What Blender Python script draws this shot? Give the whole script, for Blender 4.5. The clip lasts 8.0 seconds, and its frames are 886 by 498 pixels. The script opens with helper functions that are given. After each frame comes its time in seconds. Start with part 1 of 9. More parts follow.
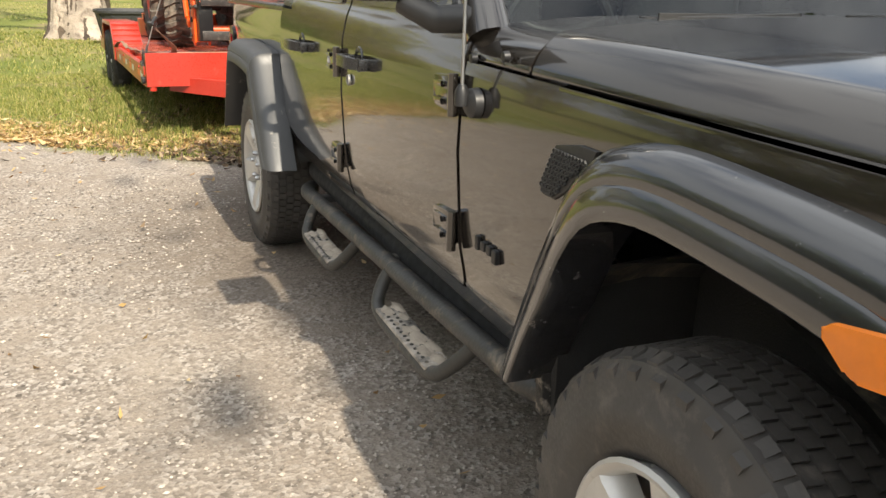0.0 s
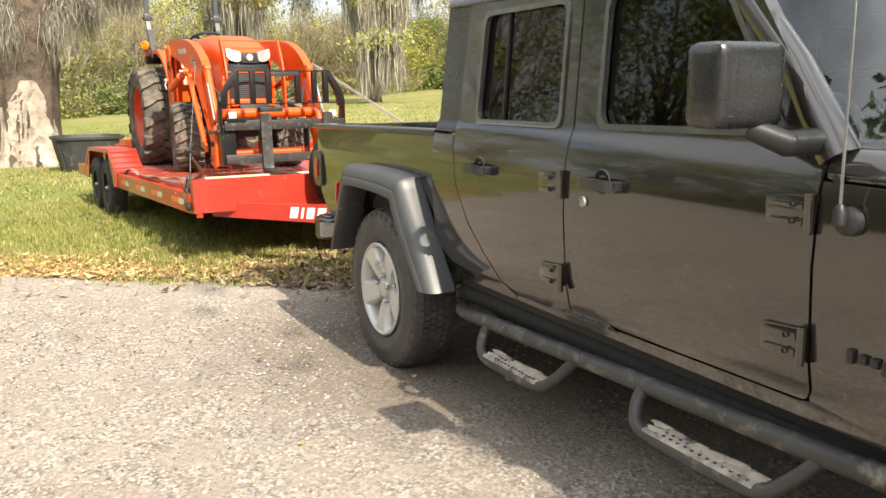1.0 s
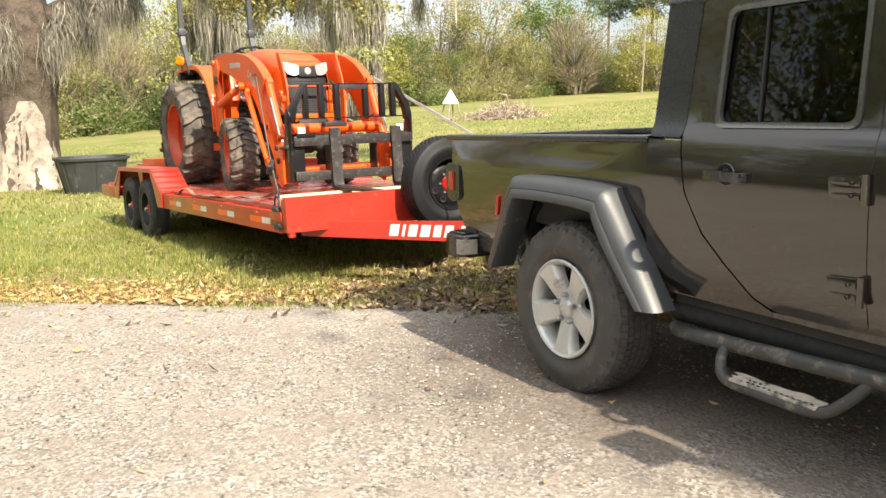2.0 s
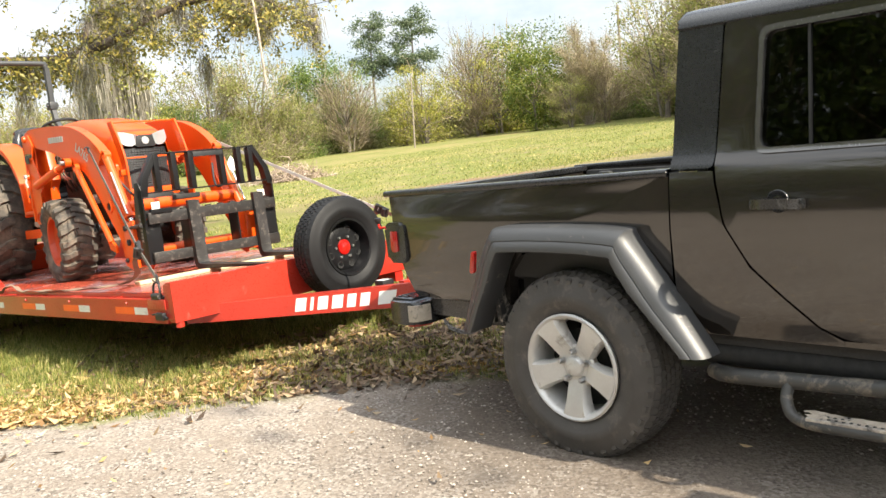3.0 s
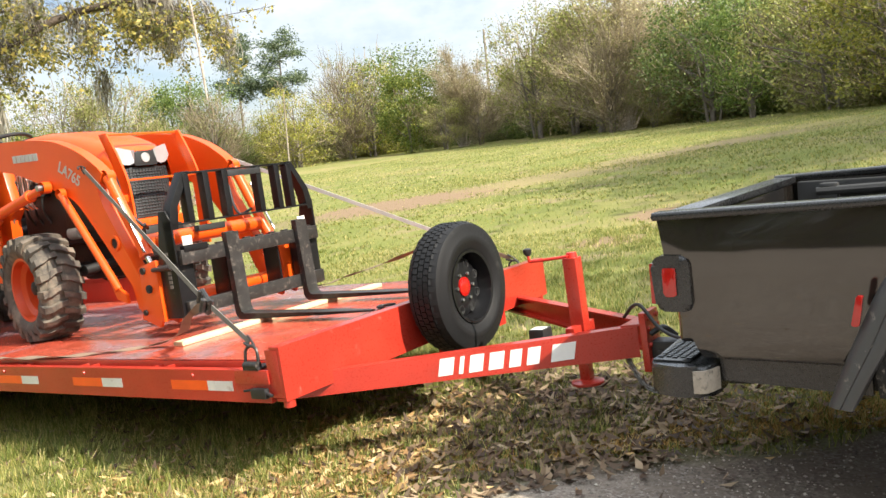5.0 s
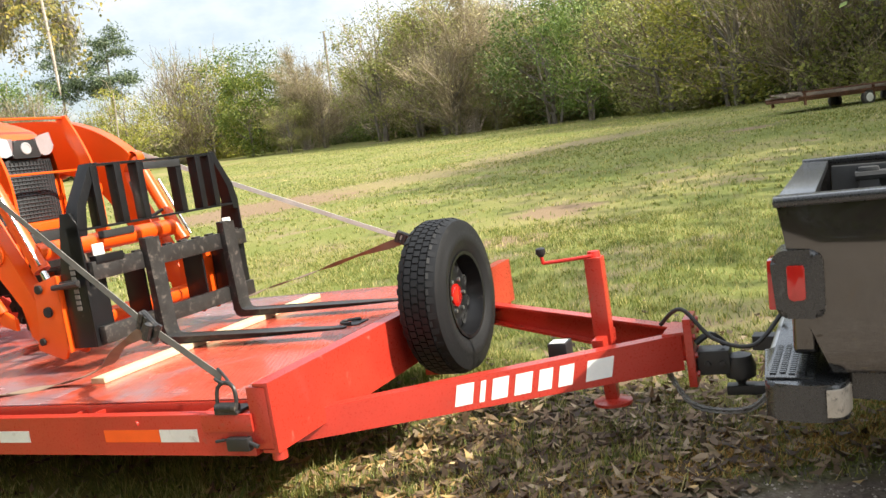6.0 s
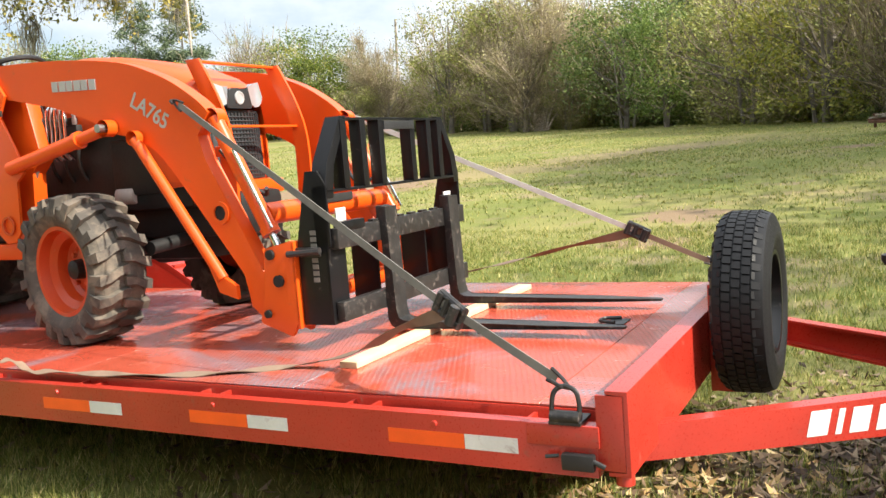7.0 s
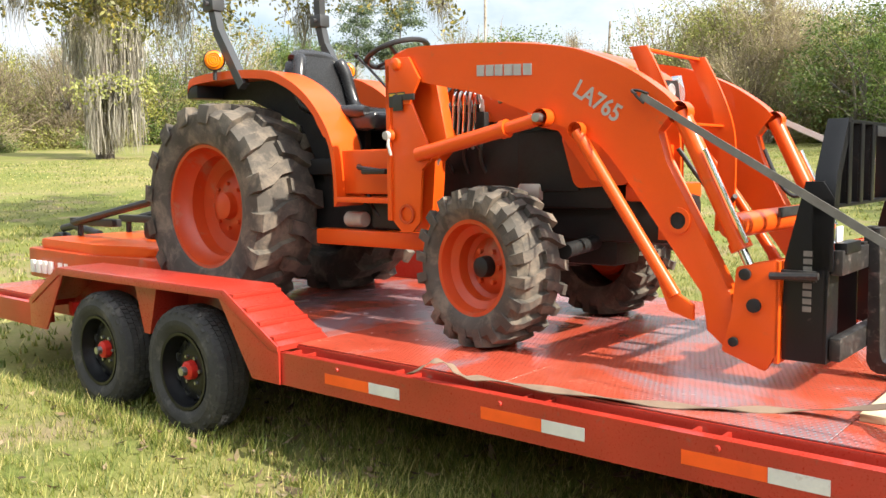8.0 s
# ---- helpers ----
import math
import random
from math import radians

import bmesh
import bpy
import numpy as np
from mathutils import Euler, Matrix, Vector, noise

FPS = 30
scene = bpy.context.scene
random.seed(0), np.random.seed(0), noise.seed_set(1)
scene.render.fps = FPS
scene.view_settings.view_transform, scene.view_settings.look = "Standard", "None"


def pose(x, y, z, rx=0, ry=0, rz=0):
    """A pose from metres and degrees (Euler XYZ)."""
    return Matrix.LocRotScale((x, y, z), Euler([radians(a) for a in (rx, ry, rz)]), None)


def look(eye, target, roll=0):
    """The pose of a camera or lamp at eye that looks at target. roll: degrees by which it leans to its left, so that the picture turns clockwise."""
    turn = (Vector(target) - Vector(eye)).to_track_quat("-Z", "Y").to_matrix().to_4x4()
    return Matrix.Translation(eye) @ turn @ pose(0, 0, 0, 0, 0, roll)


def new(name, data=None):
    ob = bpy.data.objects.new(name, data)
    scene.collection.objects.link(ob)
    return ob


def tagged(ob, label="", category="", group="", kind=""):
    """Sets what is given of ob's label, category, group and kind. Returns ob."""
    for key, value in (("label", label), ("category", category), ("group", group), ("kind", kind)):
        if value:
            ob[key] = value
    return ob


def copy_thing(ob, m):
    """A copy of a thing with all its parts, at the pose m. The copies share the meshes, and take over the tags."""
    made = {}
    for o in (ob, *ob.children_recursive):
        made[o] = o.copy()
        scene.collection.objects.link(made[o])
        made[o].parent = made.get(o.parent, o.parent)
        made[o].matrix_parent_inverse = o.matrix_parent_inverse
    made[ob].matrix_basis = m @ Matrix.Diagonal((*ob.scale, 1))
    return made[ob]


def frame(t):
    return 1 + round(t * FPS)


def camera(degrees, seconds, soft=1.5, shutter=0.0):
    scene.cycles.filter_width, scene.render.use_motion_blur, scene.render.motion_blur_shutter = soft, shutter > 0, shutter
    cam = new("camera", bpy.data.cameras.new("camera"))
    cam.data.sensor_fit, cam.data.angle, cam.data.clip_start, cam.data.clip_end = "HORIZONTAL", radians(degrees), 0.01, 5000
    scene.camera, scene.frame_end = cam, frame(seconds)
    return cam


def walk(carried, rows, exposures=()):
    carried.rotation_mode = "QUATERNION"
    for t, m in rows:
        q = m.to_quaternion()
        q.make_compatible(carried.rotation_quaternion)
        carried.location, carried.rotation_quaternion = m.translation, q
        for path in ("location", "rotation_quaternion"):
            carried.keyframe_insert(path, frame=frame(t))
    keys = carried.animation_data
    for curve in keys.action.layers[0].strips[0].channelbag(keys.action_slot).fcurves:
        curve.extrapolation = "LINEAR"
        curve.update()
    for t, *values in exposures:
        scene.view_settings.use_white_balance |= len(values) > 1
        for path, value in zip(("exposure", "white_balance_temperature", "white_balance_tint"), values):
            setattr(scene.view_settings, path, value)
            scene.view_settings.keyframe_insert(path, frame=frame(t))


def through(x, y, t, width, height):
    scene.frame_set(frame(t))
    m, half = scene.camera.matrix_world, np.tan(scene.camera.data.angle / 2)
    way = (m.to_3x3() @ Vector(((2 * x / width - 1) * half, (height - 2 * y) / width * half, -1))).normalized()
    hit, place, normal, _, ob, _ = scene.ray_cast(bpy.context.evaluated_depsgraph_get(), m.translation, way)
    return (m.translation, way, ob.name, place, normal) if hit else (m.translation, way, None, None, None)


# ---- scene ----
cam = camera(54.4, 8.0)
PATH = [
    (0, (0.18, 0.276, 1.355), (0.933, 2.021, 0.731), 1.9),
    (0.5, (-0.326, 0.46, 1.378), (0.534, 2.195, 0.878), 1.9),
    (1, (-0.731, 0.729, 1.393), (0.202, 2.455, 1.006), -0.3),
    (1.5, (-1.119, 1.093, 1.375), (-0.188, 2.822, 0.995), -0.5),
    (1.7, (-1.27, 1.236, 1.352), (-0.326, 2.959, 0.98), -0.4),
    (2.8, (-1.81, 2.216, 1.35), (-0.499, 3.703, 1.091), -5.0),
    (3, (-1.87, 2.401, 1.355), (-0.461, 3.8, 1.111), -5.3),
    (3.5, (-1.889, 2.89, 1.361), (-0.397, 4.2, 1.119), -5.5),
    (4, (-2.028, 3.414, 1.377), (-0.531, 4.719, 1.141), -5.7),
    (4.2, (-2.07, 3.614, 1.381), (-0.546, 4.891, 1.162), -5.5),
    (5.3, (-1.896, 4.82, 1.446), (-0.238, 5.915, 1.216), -6.3),
    (5.5, (-1.867, 5.012, 1.443), (-0.167, 6.041, 1.213), -6.3),
    (6, (-1.663, 5.53, 1.417), (0.133, 6.374, 1.165), -6.3),
    (6.5, (-1.641, 6.113, 1.405), (0.157, 6.952, 1.151), -6.1),
    (7, (-1.62, 6.691, 1.378), (0.125, 7.633, 1.123), -2.1),
    (7.1, (-1.621, 6.816, 1.384), (0.093, 7.818, 1.141), -0.8),
    (7.3, (-1.661, 7.075, 1.368), (-0.007, 8.177, 1.138), 1.2),
    (7.5, (-1.742, 7.318, 1.373), (-0.135, 8.486, 1.14), 1.9),
    (8, (-1.868, 7.878, 1.376), (-0.367, 9.175, 1.125), 1.3),
]
walk(cam, [(t, look(eye, target, roll)) for t, eye, target, roll in PATH], [(0, 0.74, 6500, 8), (0.5, 0.95, 6500, 8), (1.5, 1.05, 6500, 8), (3.5, 1.14, 6350, 8), (5.5, 1.05, 6250, 8), (6.5, 1.04, 6250, 8), (7.5, 1.05, 6150, 8), (8, 1.08, 6150, 8)])


# ---- light ----
SUN = Vector((0.05, -1.15, 1.0)).normalized()
sun_data = bpy.data.lights.new("sun", "SUN")
sun_data.energy, sun_data.angle, sun_data.color = 5.0, radians(0.7), (1.0, 0.89, 0.73)
sun_lamp = new("sun", sun_data)
sun_lamp.matrix_world = look(SUN * 60, (0, 0, 0))
world = bpy.data.worlds.new("sky")
scene.world = world
world.use_nodes = True
wn, wl = world.node_tree.nodes, world.node_tree.links
wn.clear()
sky = wn.new("ShaderNodeTexSky")
sky.sky_type, sky.sun_disc = "NISHITA", False
sky.sun_elevation, sky.sun_rotation = math.asin(SUN.z), math.atan2(SUN.x, SUN.y)
sky.dust_density = 2.0
w_coord, w_noise, w_ramp = wn.new("ShaderNodeTexCoord"), wn.new("ShaderNodeTexNoise"), wn.new("ShaderNodeValToRGB")
w_map, w_mix, w_back, w_out = wn.new("ShaderNodeMapping"), wn.new("ShaderNodeMix"), wn.new("ShaderNodeBackground"), wn.new("ShaderNodeOutputWorld")
w_map.inputs["Scale"].default_value = (1.0, 1.0, 2.0)
w_noise.inputs["Scale"].default_value, w_noise.inputs["Detail"].default_value, w_noise.inputs["Roughness"].default_value = 2.6, 7.0, 0.58
w_ramp.color_ramp.elements[0].position, w_ramp.color_ramp.elements[1].position = 0.30, 0.54
w_mix.data_type = "RGBA"
wl.new(w_coord.outputs["Generated"], w_map.inputs["Vector"])
wl.new(w_map.outputs["Vector"], w_noise.inputs["Vector"])
wl.new(w_noise.outputs["Fac"], w_ramp.inputs["Fac"])
wl.new(w_ramp.outputs["Color"], w_mix.inputs["Factor"])
# clouds are brighter towards the sun
w_dot, w_glow, w_cloud = wn.new("ShaderNodeVectorMath"), wn.new("ShaderNodeMapRange"), wn.new("ShaderNodeVectorMath")
w_dot.operation, w_cloud.operation = "DOT_PRODUCT", "SCALE"
w_dot.inputs[1].default_value = SUN
w_glow.interpolation_type = "SMOOTHSTEP"
w_glow.inputs["From Min"].default_value, w_glow.inputs["From Max"].default_value = -0.5, 1.0
w_glow.inputs["To Min"].default_value, w_glow.inputs["To Max"].default_value = 0.97, 2.3
w_cloud.inputs[0].default_value = (6.7, 6.85, 7.05)
wl.new(w_coord.outputs["Generated"], w_dot.inputs[0])
wl.new(w_dot.outputs["Value"], w_glow.inputs["Value"])
wl.new(w_glow.outputs["Result"], w_cloud.inputs["Scale"])
wl.new(w_cloud.outputs["Vector"], w_mix.inputs["B"])
wl.new(sky.outputs["Color"], w_mix.inputs["A"])
wl.new(w_mix.outputs["Result"], w_back.inputs["Color"])
wl.new(w_back.outputs["Background"], w_out.inputs["Surface"])
w_back.inputs["Strength"].default_value = 0.08


# ---- materials ----
def shader(name):
    m = bpy.data.materials.new(name)
    m.use_nodes = True
    nodes, links = m.node_tree.nodes, m.node_tree.links
    return m, nodes, links, nodes["Principled BSDF"]


def noise_node(nodes, links, coord, scale, detail=5.0, rough=0.55, distort=0.0):
    n = nodes.new("ShaderNodeTexNoise")
    n.inputs["Scale"].default_value, n.inputs["Detail"].default_value = scale, detail
    n.inputs["Roughness"].default_value, n.inputs["Distortion"].default_value = rough, distort
    links.new(coord, n.inputs["Vector"])
    return n.outputs["Fac"]


def ramp_node(nodes, links, fac, stops):
    r = nodes.new("ShaderNodeValToRGB")
    while len(r.color_ramp.elements) < len(stops):
        r.color_ramp.elements.new(0.5)
    for e, (pos, col) in zip(r.color_ramp.elements, stops):
        e.position, e.color = pos, (*col, 1)
    links.new(fac, r.inputs["Fac"])
    return r.outputs["Color"]


def mix_node(nodes, links, fac, a, b, blend="MIX"):
    n = nodes.new("ShaderNodeMix")
    n.data_type, n.blend_type = "RGBA", blend
    for key, val in (("Factor", fac), ("A", a), ("B", b)):
        if isinstance(val, (int, float)):
            n.inputs[key].default_value = val
        elif isinstance(val, tuple):
            n.inputs[key].default_value = (*val, 1)
        else:
            links.new(val, n.inputs[key])
    return n.outputs["Result"]


def bump_node(nodes, links, height, strength, distance):
    b = nodes.new("ShaderNodeBump")
    b.inputs["Strength"].default_value, b.inputs["Distance"].default_value = strength, distance
    links.new(height, b.inputs["Height"])
    return b.outputs["Normal"]


def material(name, color, rough=0.5, metal=0.0, var=0.18, scale=3.0, fine=70.0, bump=0.15, dist=0.003, coat=0.0, dirt=None, spec=0.5):
    """Paint, rubber, metal or cloth: a base colour that wanders at two scales, fine relief, and dirt = (colour, share, scale)."""
    m, nodes, links, bsdf = shader(name)
    coord = nodes.new("ShaderNodeTexCoord").outputs["Object"]
    big = noise_node(nodes, links, coord, scale)
    small = noise_node(nodes, links, coord, fine, 3.0)
    dark = tuple(c * (1 - var) for c in color)
    light = tuple(min(1, c * (1 + var)) for c in color)
    col = ramp_node(nodes, links, big, [(0.3, dark), (0.7, light)])
    col = mix_node(nodes, links, 0.22, col, ramp_node(nodes, links, small, [(0.3, dark), (0.7, light)]))
    rough_out = ramp_node(nodes, links, small, [(0.25, (rough * 0.82,) * 3), (0.75, (min(1, rough * 1.2),) * 3)])
    if dirt:
        spot = noise_node(nodes, links, coord, dirt[2], 8.0, 0.68, 0.4)
        mask = ramp_node(nodes, links, spot, [(0.66 - dirt[1] * 0.35, (0, 0, 0)), (0.78 - dirt[1] * 0.25, (1, 1, 1))])
        col = mix_node(nodes, links, mask, col, dirt[0])
        rough_out = mix_node(nodes, links, mask, rough_out, (0.85, 0.85, 0.85))
    links.new(col, bsdf.inputs["Base Color"])
    links.new(rough_out, bsdf.inputs["Roughness"])
    bsdf.inputs["Metallic"].default_value = metal
    bsdf.inputs["Coat Weight"].default_value = coat
    bsdf.inputs["Coat Roughness"].default_value = 0.04
    bsdf.inputs["Specular IOR Level"].default_value = spec
    if bump:
        links.new(bump_node(nodes, links, small, bump, dist), bsdf.inputs["Normal"])
    return m


def leaf_material(name, stops, rough=0.55, through=0.35):
    m, nodes, links, bsdf = shader(name)
    geo = nodes.new("ShaderNodeNewGeometry")
    info = nodes.new("ShaderNodeObjectInfo")
    col = ramp_node(nodes, links, geo.outputs["Random Per Island"], stops)
    hue = nodes.new("ShaderNodeHueSaturation")
    math_node = nodes.new("ShaderNodeMapRange")
    math_node.inputs["To Min"].default_value, math_node.inputs["To Max"].default_value = 0.75, 1.25
    links.new(info.outputs["Random"], math_node.inputs["Value"])
    links.new(math_node.outputs["Result"], hue.inputs["Value"])
    links.new(col, hue.inputs["Color"])
    links.new(hue.outputs["Color"], bsdf.inputs["Base Color"])
    bsdf.inputs["Roughness"].default_value = rough
    glow = nodes.new("ShaderNodeBsdfTranslucent")
    links.new(hue.outputs["Color"], glow.inputs["Color"])
    mix = nodes.new("ShaderNodeMixShader")
    mix.inputs["Fac"].default_value = through
    links.new(bsdf.outputs["BSDF"], mix.inputs[1])
    links.new(glow.outputs["BSDF"], mix.inputs[2])
    links.new(mix.outputs["Shader"], nodes["Material Output"].inputs["Surface"])
    return m


def tread_plate_material(name, paint, worn, bare, wear):
    """Painted steel tread plate: raised lozenges in two directions, paint rubbed off in patches."""
    m, nodes, links, bsdf = shader(name)
    coord = nodes.new("ShaderNodeTexCoord").outputs["Object"]
    heights = []
    for turn in (45, -45):
        mp = nodes.new("ShaderNodeMapping")
        mp.inputs["Rotation"].default_value = (0, 0, radians(turn))
        mp.inputs["Scale"].default_value = (28, 62, 1)
        links.new(coord, mp.inputs["Vector"])
        v = nodes.new("ShaderNodeTexVoronoi")
        v.voronoi_dimensions = "2D"
        v.inputs["Scale"].default_value, v.inputs["Randomness"].default_value = 1.0, 0.0
        links.new(mp.outputs["Vector"], v.inputs["Vector"])
        heights.append(ramp_node(nodes, links, v.outputs["Distance"], [(0.18, (1, 1, 1)), (0.34, (0, 0, 0))]))
    lug = mix_node(nodes, links, 1.0, heights[0], heights[1], "LIGHTEN")
    big = noise_node(nodes, links, coord, 0.9, 5.0, 0.6, 0.6)
    fine = noise_node(nodes, links, coord, 45.0, 4.0)
    mid = noise_node(nodes, links, coord, 5.0, 6.0, 0.6)
    col = ramp_node(nodes, links, mid, [(0.3, paint), (0.75, worn)])
    patch = ramp_node(nodes, links, big, [(wear - 0.05, (0, 0, 0)), (wear + 0.03, (1, 1, 1))])
    rub = mix_node(nodes, links, 1.0, patch, mix_node(nodes, links, 0.55, lug, (1, 1, 1)), "MULTIPLY")
    col = mix_node(nodes, links, rub, col, bare)
    scuff = ramp_node(nodes, links, fine, [(0.62, (0, 0, 0)), (0.72, (0.5, 0.5, 0.5))])
    col = mix_node(nodes, links, scuff, col, tuple(c * 0.6 for c in paint))
    links.new(col, bsdf.inputs["Base Color"])
    links.new(ramp_node(nodes, links, mid, [(0.3, (0.15,) * 3), (0.7, (0.30,) * 3)]), bsdf.inputs["Roughness"])
    links.new(bump_node(nodes, links, lug, 0.38, 0.003), bsdf.inputs["Normal"])
    return m


def glass_material(name, tint, gloss_rough=0.02):
    m, nodes, links, bsdf = shader(name)
    nodes.remove(bsdf)
    clear, gloss, mix, fres = (nodes.new("ShaderNodeBsdf" + k) for k in ("Transparent", "Glossy")), None, nodes.new("ShaderNodeMixShader"), nodes.new("ShaderNodeFresnel")
    clear, gloss = clear
    clear.inputs["Color"].default_value = (*tint, 1)
    gloss.inputs["Roughness"].default_value = gloss_rough
    fres.inputs["IOR"].default_value = 1.6
    links.new(fres.outputs["Fac"], mix.inputs["Fac"])
    links.new(clear.outputs["BSDF"], mix.inputs[1])
    links.new(gloss.outputs["BSDF"], mix.inputs[2])
    links.new(mix.outputs["Shader"], nodes["Material Output"].inputs["Surface"])
    return m


DUST = (0.34, 0.29, 0.23)
M_BODY = material("truck_paint", (0.034, 0.029, 0.025), 0.14, 0.5, 0.05, 1.5, 6, 0.0, 0.0006, 0.9, None, 0.5)
M_BODY.node_tree.nodes["Principled BSDF"].inputs["Coat IOR"].default_value = 1.7
# lighter than the body: the flange's sky reflection is put into this grey
M_SURROUND = material("window_surround", (0.15, 0.148, 0.145), 0.24, 0.7, 0.08, 4, 160, 0.0, 0.001, 0.8)
M_FLARE = material("textured_black_plastic", (0.016, 0.0165, 0.018), 0.28, 0, 0.2, 4, 160, 0.08, 0.001, 0.35, ((0.10, 0.095, 0.09), 0.05, 9.0))
M_FLARETOP = material("gloss_black_flare", (0.016, 0.017, 0.020), 0.15, 0, 0.12, 3, 200, 0.02, 0.001, 0.85, ((0.20, 0.18, 0.16), 0.06, 24.0), 0.8)
M_FLAREGLOSS = material("semigloss_flare", (0.032, 0.033, 0.035), 0.50, 0, 0.2, 3, 200, 0.04, 0.001, 0.0, ((0.30, 0.27, 0.235), 0.10, 24.0), 0.9)
M_MUDDY = material("mud_splashed_black_steel", (0.05, 0.049, 0.047), 0.5, 0.2, 0.3, 5, 90, 0.4, 0.003, 0, (tuple(c * 0.75 for c in DUST), 0.36, 11.0))
M_MUDTOP = material("mud_caked_step_tread", (0.05, 0.05, 0.05), 0.6, 0, 0.3, 6, 60, 0.6, 0.005, 0, ((0.46, 0.41, 0.35), 0.80, 9.0))
# dusty tan, pale enough to paint sunlight onto the bumper's end
M_SUNLIT_DUST = material("mud_film", (0.33, 0.29, 0.24), 0.8, 0, 0.35, 14, 120, 0.5, 0.002, 0, ((0.10, 0.09, 0.08), 0.35, 30.0), 0.2)
M_DRYMUD = material("dried_mud", (0.40, 0.345, 0.28), 0.95, 0, 0.25, 20, 140, 0.6, 0.003, 0, None, 0.15)
M_SPLASH = material("mud_splashed_liner", (0.018, 0.017, 0.016), 0.7, 0, 0.3, 6, 60, 0.6, 0.005, 0, ((0.36, 0.31, 0.26), 0.42, 26.0))
M_BLACK = material("black_plastic", (0.018, 0.018, 0.019), 0.45, 0, 0.2, 5, 120, 0.2, 0.001)
M_DARK = material("underbody_black", (0.012, 0.012, 0.012), 0.8, 0, 0.3, 4, 30, 0.4, 0.004)
M_LINER = material("bed_liner", (0.03, 0.03, 0.03), 0.6, 0, 0.25, 5, 220, 0.7, 0.002)
M_TYRE = material("truck_tyre_rubber", (0.062, 0.057, 0.053), 0.6, 0, 0.25, 6, 120, 0.35, 0.002, 0, ((0.125, 0.110, 0.096), 0.34, 14.0), 0.4)
M_TYRE_NEW = material("trailer_tyre_rubber", (0.011, 0.011, 0.012), 0.55, 0, 0.2, 4, 100, 0.2, 0.0015, 0, ((0.05, 0.047, 0.044), 0.12, 6.0), 0.25)
M_TYRE_DUSTY = material("dusty_tyre_rubber", (0.045, 0.043, 0.042), 0.75, 0, 0.3, 6, 80, 0.3, 0.003, 0, ((0.115, 0.105, 0.095), 0.35, 9.0), 0.3)
M_TYRE_TRACTOR = material("tractor_tyre_rubber", (0.078, 0.069, 0.059), 0.8, 0, 0.35, 5, 70, 0.4, 0.004, 0, ((0.185, 0.152, 0.118), 0.55, 7.0), 0.25)
M_ALLOY = material("dusty_silver_alloy", (0.52, 0.51, 0.49), 0.42, 0.45, 0.14, 6, 90, 0.1, 0.001, 0.1, ((0.3, 0.27, 0.24), 0.22, 9.0))
M_STEEL = material("bare_steel", (0.42, 0.42, 0.42), 0.35, 0.9, 0.15, 8, 90, 0.1, 0.001)
M_CHROME = material("bright_rod", (0.7, 0.7, 0.7), 0.15, 1.0, 0.05, 8, 90, 0.02, 0.0005)
M_GALV = material("galvanised_chain", (0.20, 0.196, 0.188), 0.55, 0.5, 0.2, 12, 90, 0.2, 0.001)
M_ORANGE = material("tractor_orange_paint", (0.68, 0.082, 0.005), 0.34, 0, 0.09, 2, 150, 0.03, 0.0006, 0.12, ((0.36, 0.13, 0.05), 0.07, 6.0), 0.4)
# dust spots over an orange darkened to carry the shade in the rims
M_ORANGE_DUSTY = material("dusty_orange_paint", (0.46, 0.048, 0.006), 0.42, 0, 0.14, 4, 110, 0.06, 0.001, 0.1, ((0.36, 0.17, 0.10), 0.3, 5.0))
M_RED = material("trailer_red_paint", (0.40, 0.030, 0.017), 0.30, 0, 0.20, 2.5, 120, 0.06, 0.0008, 0.25, ((0.24, 0.09, 0.06), 0.12, 16.0))
M_RED_RIM = material("red_hub_paint", (0.55, 0.02, 0.012), 0.4, 0, 0.2, 8, 100, 0.1, 0.001)
M_DECK = tread_plate_material("red_tread_plate", (0.40, 0.056, 0.028), (0.45, 0.085, 0.050), (0.20, 0.20, 0.23), 0.575)
M_DECKWORN = tread_plate_material("rubbed_tread_plate", (0.38, 0.062, 0.030), (0.43, 0.095, 0.058), (0.20, 0.20, 0.23), 0.50)
M_FORK = material("black_fork_paint", (0.008, 0.008, 0.009), 0.34, 0.0, 0.25, 5, 110, 0.12, 0.001, 0.0, ((0.085, 0.075, 0.065), 0.07, 14.0), 0.3)
M_FORKWORN = material("worn_fork_steel", (0.035, 0.033, 0.032), 0.42, 0.4, 0.35, 9, 70, 0.4, 0.002, 0, ((0.15, 0.128, 0.110), 0.32, 30.0))
M_WOOD = material("pale_pine_board", (0.60, 0.49, 0.31), 0.65, 0, 0.15, 6, 40, 0.3, 0.002)
M_WEB = material("grey_strap_webbing", (0.165, 0.155, 0.135), 0.85, 0, 0.25, 14, 300, 0.6, 0.0015)
M_WEB_TAN = material("dirty_tan_webbing", (0.20, 0.138, 0.095), 0.85, 0, 0.25, 10, 300, 0.6, 0.0015)
M_WEB_PALE = material("pale_webbing", (0.50, 0.50, 0.47), 0.85, 0, 0.2, 10, 300, 0.6, 0.0015)
M_SEAT = material("black_vinyl", (0.024, 0.024, 0.026), 0.26, 0, 0.2, 5, 180, 0.3, 0.001)
M_ENGINE = material("dark_engine_parts", (0.016, 0.016, 0.016), 0.55, 0.3, 0.4, 9, 60, 0.3, 0.003)
M_HOSE = material("hydraulic_hose", (0.02, 0.02, 0.02), 0.5, 0, 0.2, 10, 120, 0.1, 0.001)
